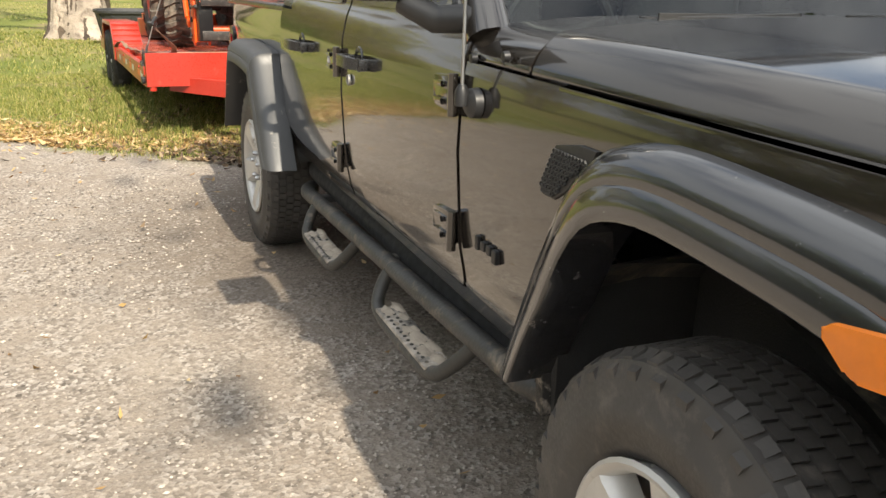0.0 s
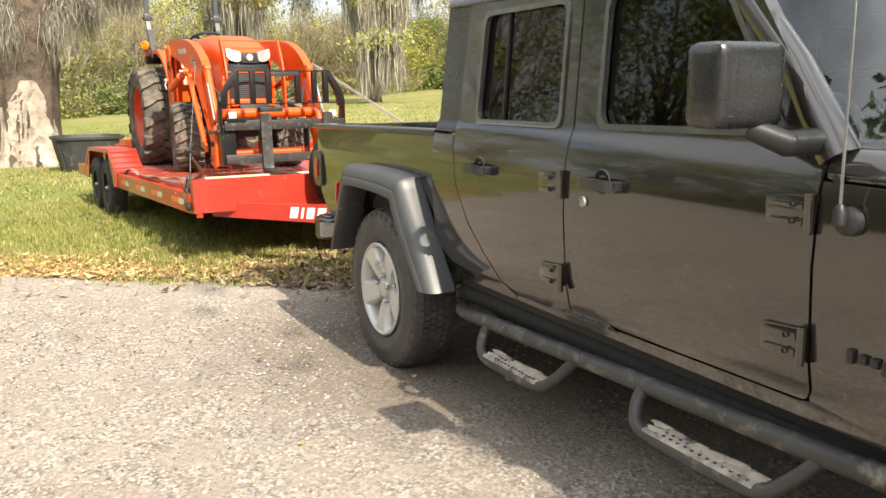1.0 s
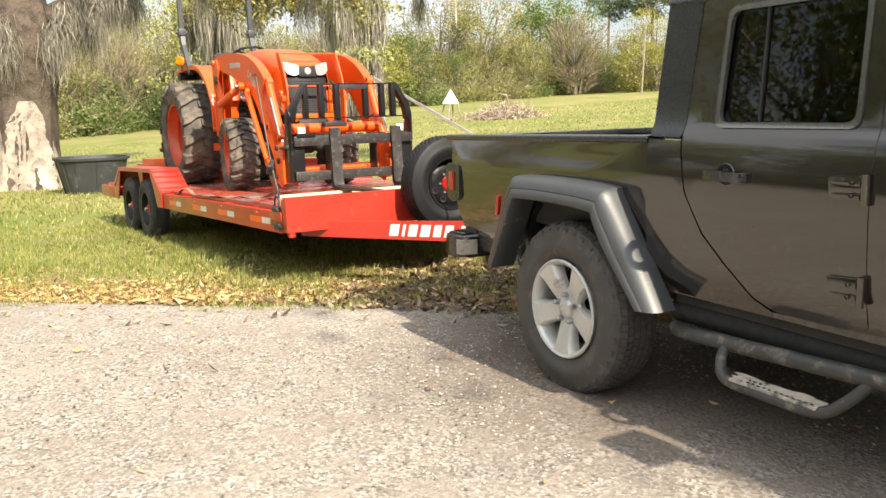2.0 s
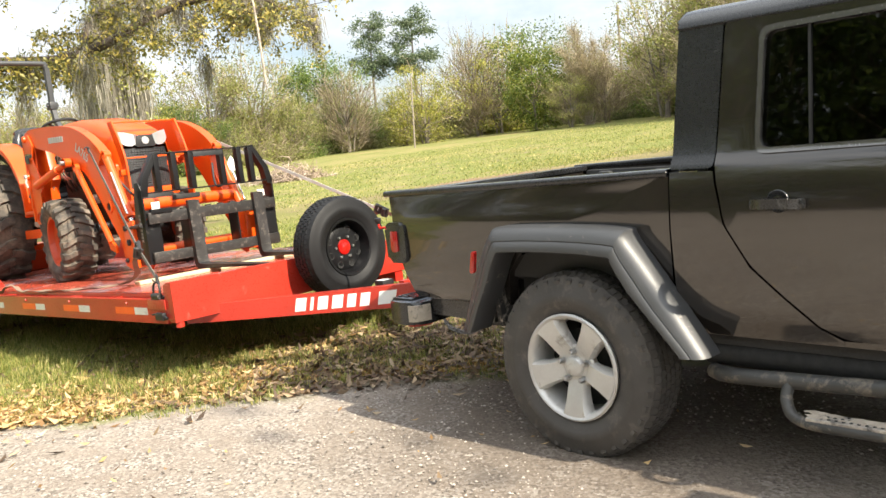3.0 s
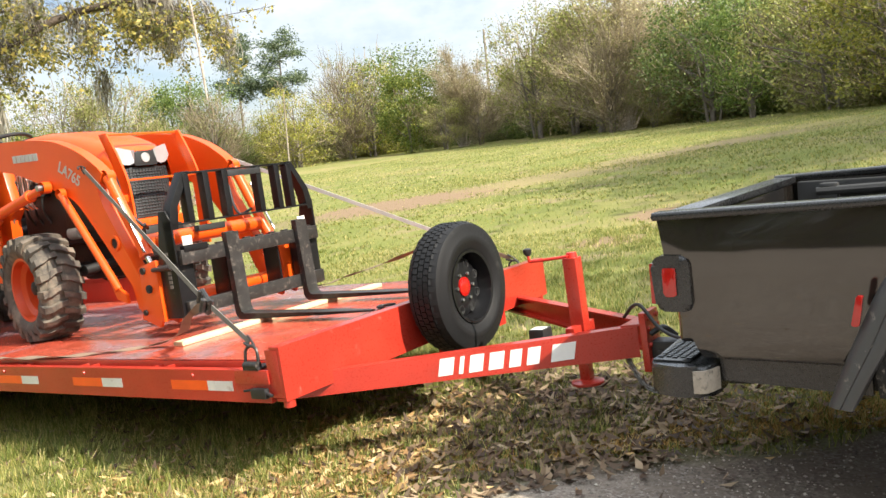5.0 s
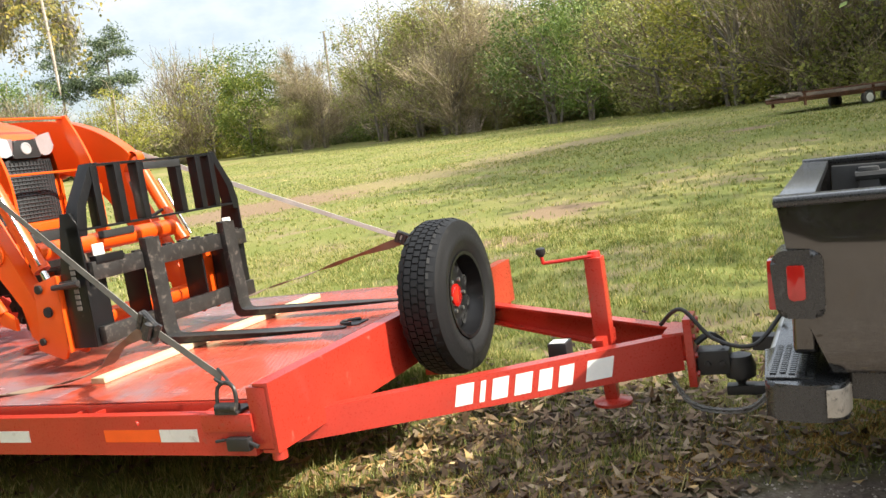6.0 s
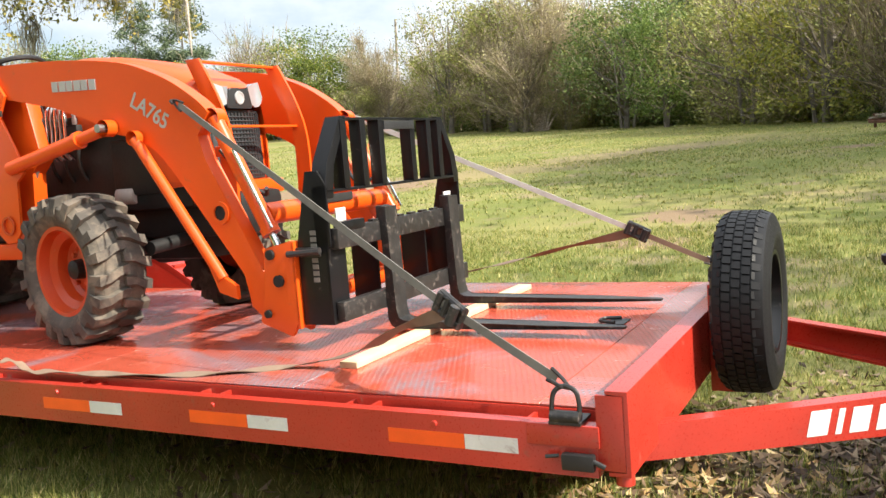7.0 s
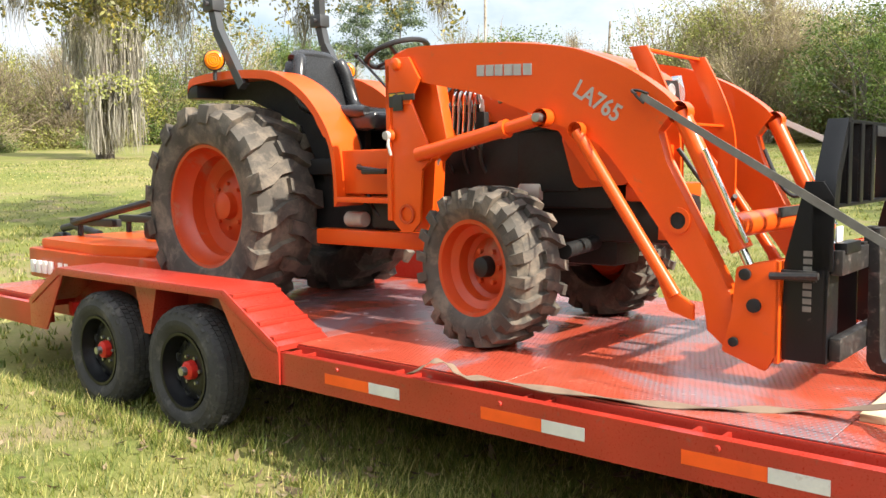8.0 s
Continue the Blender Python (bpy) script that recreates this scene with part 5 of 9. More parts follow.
lathe(bm, [(0.085, -0.275), (0.085, -0.262), (0.03, -0.25), (0, -0.25)], (MID, -0.948, 0.0), "z", 20)
tongue_part("jack_foot", bm, M_RED, jack)
bm = bmesh.new()
lathe(bm, [(0.03, 0.385), (0.026, 0.41), (0, 0.412)], (MID, -0.948, 0), "z", 14)
tube(bm, curve_pts([(MID - 0.05, -0.948, 0.40), (MID - 0.055, -0.93, 0.395), (MID - 0.055, -0.75, 0.385), (MID - 0.06, -0.735, 0.39), (MID - 0.06, -0.73, 0.43)], 3), 0.008, 8)
tongue_part("jack_crank", bm, M_RED_RIM, jack)
bm = bmesh.new()
lathe(bm, [(0.012, 0.415), (0.022, 0.43), (0.022, 0.45), (0.012, 0.455), (0, 0.455)], (MID - 0.06, -0.73, 0), "z", 12)
tongue_part("crank_knob", bm, M_BLACK, jack)
bm = bmesh.new()
box(bm, (MID - 0.17, -0.82, -0.02), (MID - 0.07, -0.735, 0.047), 0.008)
battery = tongue_part("battery_box", bm, M_BLACK, trailer, "black breakaway battery box")
bm = bmesh.new()
box(bm, (MID - 0.165, -0.812, 0.047), (MID - 0.10, -0.745, 0.0495), 0.001)
tongue_part("battery_label", bm, M_WHITE, battery)


# ---- trailer wheels ----
def steel_wheel(tyre_mat, r, w, rim, cap_mat, owner, c, s, axis="x", wname="wheel", label="", bare=False):
    """Tyre on a black steel rim with round holes. axis x: faces s along x; axis y: faces -y."""
    turn = Matrix.Rotation(radians(-90 if s < 0 else 90), 4, "Z") if axis == "y" else Matrix.Identity(4)
    place = Matrix.Translation(c) @ turn

    def put(name, bm, mat, parent, text=""):
        bm.transform(place)
        return part(name, bm, mat, parent, text)

    f = lambda k: (s if axis == "x" else 1) * k
    bm = bmesh.new()
    tyre_mesh(bm, r, w, rim, (0, 0, 0), 0.007)
    wheel = put(wname, bm, tyre_mat, owner, label)
    bm = bmesh.new()
    tread_mesh(bm, r, w, (0, 0, 0), 64, 5, 0.007)
    tagged(put("tread", bm, tyre_mat, wheel), kind="stuff")
    bm = bmesh.new()
    h = w / 2
    lathe(bm, [(rim + 0.004, f(h * 0.80)), (rim + 0.004, f(h * 0.9)), (rim - 0.012, f(h * 0.88)), (rim - 0.02, f(h * 0.35)), (rim - 0.035, f(h * 0.12)), (rim - 0.035, f(h * 0.02)), (rim - 0.02, f(-h * 0.8)), (rim, f(-h * 0.9))], (0, 0, 0), "x", 36)
    lathe(bm, [(rim - 0.03, f(h * 0.10)), (rim * 0.72, f(h * 0.28)), (rim * 0.42, f(h * 0.34)), (rim * 0.30, f(h * 0.30)), (0.0, f(h * 0.30))], (0, 0, 0), "x", 36)
    put("rim", bm, M_FORK, wheel, "black steel rim")
    for k in range(8):
        bm = bmesh.new()
        a = 2 * math.pi * (k + 0.5) / 8
        lathe(bm, [(0.027, f(h * 0.27)), (0.026, f(h * 0.315)), (0.021, f(h * 0.315)), (0.019, f(h * 0.285)), (0, f(h * 0.284))], (0, rim * 0.66 * math.cos(a), rim * 0.66 * math.sin(a)), "x", 14)
        put("rim_hole", bm, M_DARK, wheel)
    bm = bmesh.new()
    if bare:
        lathe(bm, [(0.056, f(h * 0.28)), (0.054, f(h * 0.37)), (0.046, f(h * 0.40)), (0, f(h * 0.40))], (0, 0, 0), "x", 20)
    else:
        lathe(bm, [(0.055, f(h * 0.28)), (0.05, f(h * 0.62)), (0.034, f(h * 0.72)), (0, f(h * 0.73))], (0, 0, 0), "x", 20)
    put("hub", bm, cap_mat, wheel, "painted hub centre")
    if not bare:
        bm = bmesh.new()
        lathe(bm, [(0.026, f(h * 0.7)), (0.022, f(h * 0.98)), (0, f(h * 1.0))], (0, 0, 0), "x", 16)
        put("hub_cap", bm, M_STEEL, wheel)
    for k in range(6):
        a = 2 * math.pi * k / 6
        bm = bmesh.new()
        lathe(bm, [(0.010, f(h * 0.3)), (0.010, f(h * 0.44)), (0, f(h * 0.46))], (0, 0.078 * math.cos(a), 0.078 * math.sin(a)), "x", 6)
        put("lug_nut", bm, M_STEEL, wheel)
    return wheel


for y in (4.51, 5.41):
    for side in (0, 1):
        steel_wheel(M_TYRE_DUSTY, 0.352, 0.215, 0.208, M_RED_RIM, trailer, (0.085 if side == 0 else mirror(0.085), y, -0.085), -1 if side == 0 else 1, "x", "wheel", "dusty trailer tyre on a black steel rim")

spare = thing("spare_wheel", TRAILER @ pose(1.26, -0.172, 0.265), "new black spare tyre on a black rim, bolted to the trailer", "wheel")
steel_wheel(M_TYRE_NEW, 0.365, 0.215, 0.20, M_REDLENS, spare, (0, 0, 0), -1, "y", "tyre", "new ribbed tread", True)
bm = bmesh.new()
box(bm, (1.20, -0.16, -0.10), (1.32, -0.012, 0.34), 0.006)
part("spare_carrier", bm, M_RED, trailer)

# ---- tie-down gear and boards on the deck ----
for side in (0, 1):
    f = (lambda x: x) if side == 0 else mirror
    m = TRAILER @ pose(f(0.03), 0.175, 0.128)
    ring = thing("lashing_ring", m, "worn steel D-shaped lashing ring welded to the trailer deck", "lashing ring", "lashing rings")
    bm = bmesh.new()
    box(bm, (-0.05, -0.05, 0.0), (0.05, 0.05, 0.012), 0.003)
    tube(bm, [(-0.035, -0.045, 0.022), (-0.035, 0.045, 0.022)], 0.02, 10)
    part("weld_plate", bm, M_FORKWORN, ring)
    bm = bmesh.new()
    tube(bm, curve_pts([(-0.035, -0.04, 0.02), (-0.03, -0.043, 0.05), (-0.025, -0.034, 0.095), (-0.02, 0.0, 0.112), (-0.025, 0.034, 0.095), (-0.03, 0.043, 0.05), (-0.035, 0.04, 0.02)], 4), 0.0075, 8)
    part("ring", bm, M_FORKWORN, ring)
bm = bmesh.new()
box(bm, (0.38, 1.155, DECK + 0.001), (2.20, 1.235, DECK + 0.027), 0.003)
board = part("timber_board", bm, M_WOOD, None)
board.matrix_basis = TRAILER
tagged(board, "pale new pine board lying across the trailer deck under the forks", "board")
bm = bmesh.new()
box(bm, (1.27, 0.36, DECK + 0.001), (1.39, 0.44, DECK + 0.006), 0.002)
tube(bm, curve_pts([(1.275, 0.40, DECK + 0.012), (1.30, 0.47, DECK + 0.012), (1.36, 0.47, DECK + 0.012), (1.385, 0.40, DECK + 0.012)], 4), 0.008, 8)
tie = part("recessed_lashing_ring", bm, M_FORKWORN, None)
tie.matrix_basis = TRAILER
tagged(tie, "small steel lashing ring lying flat on the deck", "lashing ring")


def strap(side, path_main, ratchet_at, tail, top_mat, low_mat, tail_mat, words):
    f = (lambda x: x) if side == 0 else mirror
    path_main = [(f(x), y, z) for x, y, z in path_main]
    tail = [(f(x), y, z) for x, y, z in tail]
    ob = thing("ratchet_strap", TRAILER @ pose(*path_main[-1]), words, "ratchet strap", "tie-down straps")
    back = pose(*path_main[-1]).inverted()
    a, r, b = Vector(path_main[0]), Vector((f(ratchet_at[0]), *ratchet_at[1:])), Vector(path_main[-1])
    wide = (b - a).cross(Vector((1, 0, 0))).normalized() * 0.028
    for nm, p, q, mt in (("webbing", a, r, top_mat), ("short_webbing", r, b, low_mat)):
        bm = bmesh.new()
        n = 10
        ribbon(bm, [p.lerp(q, k / n) for k in range(n + 1)], wide, 0.004)
        bm.transform(back)
        part(nm, bm, mt, ob)
    d = (b - a).normalized()
    side_v = wide.normalized()
    out = d.cross(side_v)
    pieces = [("ratchet_plate", r + side_v * 0.028 * k - d * 0.06 - out * 0.010, r + side_v * 0.028 * k + d * 0.07 + out * 0.010, 0.014) for k in (-1, 1)]
    pieces += [("ratchet_roller", r + d * t - side_v * 0.033, r + d * t + side_v * 0.033, 0.016) for t in (-0.05, -0.01, 0.058)]
    pieces.append(("ratchet_handle", r + d * 0.04 - side_v * 0.033 + out * 0.028, r + d * 0.04 + side_v * 0.033 + out * 0.028, 0.018))
    for nm, p, q, rad in pieces:
        bm = bmesh.new()
        tube(bm, [p, q], rad, 8)
        bm.transform(back)
        part(nm, bm, M_FORKWORN, ob, "worn steel ratchet buckle")
    for e, u in ((b, d), (a, -d)):
        bm = bmesh.new()
        tube(bm, curve_pts([e - u * 0.03 - side_v * 0.02, e + u * 0.02 - side_v * 0.012, e + u * 0.05, e + u * 0.03 + out * 0.025, e + out * 0.03], 4), 0.006, 6)
        tube(bm, curve_pts([e - u * 0.03 + side_v * 0.02, e + u * 0.02 + side_v * 0.012, e + u * 0.05], 4), 0.006, 6)
        bm.transform(back)
        part("hook", bm, M_FORKWORN, ob)
    bm = bmesh.new()
    pts = curve_pts(tail, 7)
    rings = []
    for i, p in enumerate(pts):
        t = (pts[min(i + 1, len(pts) - 1)] - pts[max(i - 1, 0)]).normalized()
        across = Vector((0, 0, 1)).cross(t)
        across = across.normalized() if across.length > 0.2 else Vector((1, 0, 0))
        k = min(1.0, i / 14)
        w = (side_v * (1 - k) + across * k).normalized() * 0.023 + Vector((0, 0, 0.006 * math.sin(i * 0.7)))
        rings.append([bm.verts.new(p + w), bm.verts.new(p - w), bm.verts.new(p - w + Vector((0, 0, 0.003))), bm.verts.new(p + w + Vector((0, 0, 0.003)))])
    for p, q in zip(rings, rings[1:]):
        for k in range(4):
            bm.faces.new((p[k], p[(k + 1) % 4], q[(k + 1) % 4], q[k]))
    bm.transform(back)
    part("loose_end", bm, tail_mat, ob, "slack webbing trailing off the ratchet")


strap(0, [(0.60, 2.135, 1.262), (0.035, 0.21, 0.252)], (0.14, 0.608, 0.440),
      [(0.14, 0.608, 0.43), (0.22, 0.85, 0.35), (0.34, 1.10, 0.235), (0.36, 1.40, 0.162), (0.24, 1.62, 0.157), (0.14, 1.85, 0.157), (0.09, 2.2, 0.157), (0.07, 2.5, 0.157), (0.05, 2.62, 0.16), (0.03, 2.67, 0.20), (0.00, 2.72, 0.215), (-0.03, 2.76, 0.19), (-0.045, 2.82, 0.155)],
      M_WEB, M_WEB, M_WEB_TAN, "grey ratchet strap holding the loader arm down to the deck ring")
strap(1, [(0.73, 2.135, 1.262), (0.035, 0.21, 0.252)], (0.17, 0.575, 0.445),
      [(0.17, 0.575, 0.44), (0.13, 0.95, 0.37), (0.10, 1.3, 0.29), (0.12, 1.65, 0.22), (0.16, 1.9, 0.165), (0.2, 2.2, 0.157)],
      M_WEB_PALE, M_WEB_TAN, M_WEB_TAN, "pale ratchet strap on the loader arm, tan end hanging slack")


# ---- tractor with front loader, standing on the trailer a little off its middle ----
MID = 1.20
tractor = thing("tractor", TRAILER @ pose(MID, 4.0, DECK), "orange compact tractor with front loader, strapped on the trailer", "tractor")
INVERSE[tractor.name] = pose(MID, 4.0, DECK).inverted()


def lug_tyre(bm, r, w, rim, c, count, deep):
    """Industrial-lug tyre round the x axis: carcass and slanted bars in two staggered rows."""
    h = w / 2
    base = r - deep
    prof = [(rim, -h * 0.72), (rim + 0.02, -h * 0.86), (rim + (base - rim) * 0.5, -h * 0.98), (base - 0.03, -h * 0.95), (base, -h * 0.72), (base + 0.006, 0), (base, h * 0.72), (base - 0.03, h * 0.95), (rim + (base - rim) * 0.5, h * 0.98), (rim + 0.02, h * 0.86), (rim, h * 0.72)]
    lathe(bm, prof, c, "x", 60, True)


def tyre_lugs(owner, r, w, c, count, deep, steer):
    h = w / 2
    base = r - deep
    c = Vector(c)
    pitch = 2 * math.pi / count
    for side in (-1, 1):
        for k in range(count):
            a0 = pitch * (k + (0.5 if side > 0 else 0))
            bm = bmesh.new()
            ring = []
            for s, lean, half, top, low in ((-0.08, -0.04, 0.20, 0.0, 0.012), (0.30, 0.04, 0.19, 0.0, 0.012), (0.60, 0.24, 0.21, 0.003, 0.012), (0.96, 0.34, 0.25, 0.014, 0.02), (1.02, 0.35, 0.25, deep + 0.028, deep + 0.035)):
                x = side * s * h
                a = a0 + lean * pitch
                hw = half * pitch
                vs = []
                for ang, rad in ((a - hw, base - low), (a - hw * 0.86, r - top), (a + hw * 0.86, r - top), (a + hw, base - low)):
                    vs.append(bm.verts.new(c + Vector((x, rad * math.cos(ang), rad * math.sin(ang)))))
                ring.append(vs)
            for p, q in zip(ring, ring[1:]):
                for i in range(3):
                    bm.faces.new((p[i], p[i + 1], q[i + 1], q[i]))
            bm.faces.new(ring[0])
            bm.faces.new(ring[-1])
            bm.transform(steer)
            part("tread_lug", bm, M_TYRE_TRACTOR, owner, "", 30)


def tractor_wheel(x, y, z, r, w, rim, count, deep, s, label, turned=0.0):
    c = (x, y, z)
    steer = Matrix.Translation(c) @ Matrix.Rotation(radians(turned), 4, "Z") @ Matrix.Translation(Vector(c)).inverted()

    def put(name, bm, mat, parent, text="", smooth=38):
        bm.transform(steer)
        return part(name, bm, mat, parent, text, smooth)

    bm = bmesh.new()
    lug_tyre(bm, r, w, rim, c, count, deep)
    wheel = put("wheel", bm, M_TYRE_TRACTOR, tractor, label, 30)
    tyre_lugs(wheel, r, w, c, count, deep, steer)
    h, f = w / 2, (lambda k: s * k)
    bm = bmesh.new()
    lathe(bm, [(rim + 0.012, f(h * 0.70)), (rim + 0.016, f(h * 0.80)), (rim - 0.008, f(h * 0.78)), (rim - 0.02, f(h * 0.45)), (rim - 0.055, f(h * 0.30)), (rim - 0.06, f(-h * 0.05)), (rim * 0.62, f(-h * 0.16)), (rim * 0.42, f(h * 0.02)), (rim * 0.30, f(h * 0.06)), (0.0, f(h * 0.06))], c, "x", 44)
    put("rim", bm, M_ORANGE_DUSTY, wheel, "dusty orange steel rim")
    n = 8 if r > 0.5 else 6
    for k in range(n):
        a = 2 * math.pi * k / n
        bm = bmesh.new()
        rr = rim * 0.38
        lathe(bm, [(0.013, f(h * 0.0)), (0.013, f(h * 0.03 + 0.022)), (0, f(h * 0.03 + 0.024))], (x, y + rr * math.cos(a), z + rr * math.sin(a)), "x", 6)
        put("wheel_bolt", bm, M_ORANGE_DUSTY, wheel)
    bm = bmesh.new()
    lathe(bm, [(rim * 0.24, f(h * 0.05)), (rim * 0.22, f(h * 0.05 + 0.05)), (rim * 0.12, f(h * 0.05 + 0.06)), (0, f(h * 0.05 + 0.06))], c, "x", 18)
    put("hub", bm, M_ENGINE if r < 0.5 else M_ORANGE_DUSTY, wheel)


for side in (0, 1):
    f = (lambda x: x) if side == 0 else mirror
    s = -1 if side == 0 else 1
    tractor_wheel(f(0.725), 5.04, 0.765, 0.635, 0.47, 0.37, 16, 0.042, s, "large dusty lugged rear tyre")
    tractor_wheel(f(0.645), 2.935, 0.522, 0.378, 0.30, 0.215, 20, 0.032, s, "dusty lugged front tyre", -8)
    # rear fender: curved strip over the tyre
    arc = curve_like([(5.47, 1.545), (5.41, 1.590), (5.07, 1.604), (4.68, 1.579), (4.474, 1.513), (4.304, 1.405), (4.167, 1.254), (4.095, 1.11), (4.071, 0.953), (4.068, 0.795)], 4)
    inner = [(y + 0.025 * (1 if z < 1.3 else 0.4), z - 0.05 * (1 if z > 1.2 else 0.4)) for y, z in arc]
    bm = bmesh.new()
    band(bm, arc, inner, "x", *span(f(0.735), f(0.955)), 0.012)
    fen = part("rear_fender", bm, M_ORANGE, tractor, "curved orange rear fender", 30)
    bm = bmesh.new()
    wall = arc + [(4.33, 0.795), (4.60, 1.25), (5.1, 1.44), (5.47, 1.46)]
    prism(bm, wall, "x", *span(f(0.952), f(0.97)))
    # near wall coloured dark in place of the tyre's shade; far wall orange
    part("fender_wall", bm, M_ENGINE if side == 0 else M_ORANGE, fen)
    bm = bmesh.new()
    box(bm, (span(f(0.74), f(0.95))[0], 5.38, 1.455), (span(f(0.74), f(0.95))[1], 5.50, 1.545), 0.02)
    part("rear_lamp_box", bm, M_BLACK, fen)
    # flasher, turned outwards
    fx, fy = (0.70, 5.12) if side == 0 else (1.735, 5.02)
    face = Matrix.Translation((fx, fy, 1.672)) @ Matrix.Rotation(radians(-40), 4, "Z")
    bm = bmesh.new()
    lathe(bm, [(0.05, 0.02), (0.066, 0.008), (0.066, -0.012), (0.06, -0.016), (0, -0.016)], (0, 0, 0), "y", 24)
    tube(bm, [(0, 0.01, -0.05), (0, 0.01, -0.12)], 0.013, 8)
    bm.transform(face)
    lamp = part("flasher", bm, M_BLACK, tractor, "round amber hazard lamp on the fender")
    bm = bmesh.new()
    lathe(bm, [(0.060, -0.014), (0.058, -0.024), (0.040, -0.036), (0, -0.040)], (0, 0, 0), "y", 24)
    for k in range(3):
        lathe(bm, [(0.018 + 0.014 * k, -0.036), (0.014 + 0.014 * k, -0.043), (0.010 + 0.014 * k, -0.036)], (0, 0, 0), "y", 24)
    bm.transform(face)
    part("lens", bm, M_AMBER, lamp, "ribbed amber lens")
    # roll bar leg
    bm = bmesh.new()
    xr = f(0.755)
    for a, b in (((4.90, 1.50), (5.14, 1.86)), ((5.14, 1.86), (5.185, 2.02)), ((5.185, 2.02), (5.19, 2.46))):
        ribbon(bm, [(xr, a[0], a[1]), (xr, b[0], b[1])], (0.052, 0, 0), 0.06)
    bars = part("roll_bar_leg", bm, M_ROPS, tractor, "dark grey roll bar leg")
    bm = bmesh.new()
    box(bm, (xr - 0.045, 5.13, 1.985), (xr + 0.045, 5.24, 2.07), 0.01)
    tube(bm, [(xr - 0.07, 5.18, 2.03), (xr + 0.07, 5.18, 2.03)], 0.014, 8)
    part("roll_bar_hinge", bm, M_ROPS, bars)
bm = bmesh.new()
tube(bm, curve_pts([(0.755, 5.19, 2.44), (0.77, 5.19, 2.49), (0.83, 5.19, 2.515), (1.57, 5.19, 2.515), (1.63, 5.19, 2.49), (1.645, 5.19, 2.44)], 4), 0.03, 10)
part("roll_bar_top", bm, M_ROPS, tractor)

# hood
bm = bmesh.new()
rings = []
for y, half, top, low in ((3.62, 0.30, 1.600, 1.22), (3.40, 0.305, 1.625, 1.22), (3.15, 0.303, 1.622, 1.21), (2.95, 0.30, 1.600, 1.20), (2.72, 0.29, 1.550, 1.15), (2.55, 0.282, 1.500, 0.92), (2.43, 0.270, 1.452, 0.90), (2.36, 0.252, 1.408, 0.90), (2.335, 0.235, 1.375, 0.92)):
    ring = []
    for t in np.linspace(0, math.pi, 19):
        cx, sz = math.cos(t), math.sin(t)
        x = MID - half * math.copysign(abs(cx) ** 0.42, cx)
        ring.append(bm.verts.new((x, y, low + (top - low) * abs(sz) ** 0.36 if sz > 1e-6 else low)))
    rings.append(ring)
for a, b in zip(rings, rings[1:]):
    for i in range(18):
        bm.faces.new((a[i], a[i + 1], b[i + 1], b[i]))
bm.faces.new(rings[0])
hood = part("hood", bm, M_ORANGE, tractor, "rounded orange hood", 45)
# the nose: a black centre plate, lamps that sweep round its corners, a mesh grille below
bm = bmesh.new()
rings = []
for z, lean, half in ((0.905, 0.0, 0.222), (1.05, 0.004, 0.224), (1.20, 0.012, 0.226), (1.262, 0.018, 0.226)):
    rings.append([bm.verts.new((MID + half * u, 2.302 + lean + 0.055 * abs(u) ** 3, z)) for u in np.linspace(-1, 1, 13)])
for a, b in zip(rings, rings[1:]):
    for i in range(12):
        bm.faces.new((a[i], a[i + 1], b[i + 1], b[i]))
for k in range(15):
    z = 0.925 + k * 0.0215
    tube(bm, [(MID + 0.205 * u, 2.298 + 0.012 * (z - 0.9) / 0.3 + 0.055 * abs(u) ** 3, z) for u in np.linspace(-1, 1, 9)], 0.0045, 5)
for k in range(17):
    u = -0.94 + k * 0.1175
    tube(bm, [(MID + 0.22 * u, 2.300 + 0.055 * abs(u) ** 3, 0.915), (MID + 0.22 * u, 2.312 + 0.055 * abs(u) ** 3, 1.25)], 0.003, 4)
part("grille", bm, M_GRILLE, hood, "grey mesh grille")
bm = bmesh.new()
prism(bm, rounded([(MID - 0.10, 1.268), (MID + 0.10, 1.268), (MID + 0.072, 1.372), (MID - 0.072, 1.372)], 0.015), "y", 2.292, 2.36, 0.008, 3)
plate = part("nose_plate", bm, M_BLACK, hood, "glossy black nose plate")
for s in (-1, 1):
    bm = bmesh.new()
    front, back = [], []
    for u, lo, hi in ((0.078, 1.378, 1.379), (0.092, 1.290, 1.380), (0.13, 1.276, 1.392), (0.17, 1.282, 1.404), (0.205, 1.300, 1.412), (0.232, 1.335, 1.416)):
        bend = 2.296 + 0.9 * max(0.0, u - 0.10) ** 1.6
        front.append([bm.verts.new((MID + s * u, bend + (z - lo) * 0.25, z)) for z in (lo, (lo + hi) / 2, hi)])
        back.append([bm.verts.new((MID + s * u, bend + 0.05 + (z - lo) * 0.25, z)) for z in (lo, (lo + hi) / 2, hi)])
    for a, b in zip(front, front[1:]):
        for i in range(2):
            bm.faces.new((a[i], a[i + 1], b[i + 1], b[i]))
    for i, j in ((0, 0), (2, 2)):
        for k in range(len(front) - 1):
            bm.faces.new((front[k][i], front[k + 1][i], back[k + 1][i], back[k][i]))
    part("headlight", bm, M_CLEARLENS, hood, "clear headlight sweeping round the nose")
bm = bmesh.new()
lathe(bm, [(0.036, 2.294), (0.034, 2.287), (0.026, 2.286), (0.024, 2.289), (0, 2.289)], (MID, 0, 1.322), "y", 24)
part("round_badge", bm, M_SILVERTXT, plate)
bm = bmesh.new()
box(bm, (MID - 0.24, 2.24, 0.82), (MID + 0.24, 2.40, 0.90), 0.02)
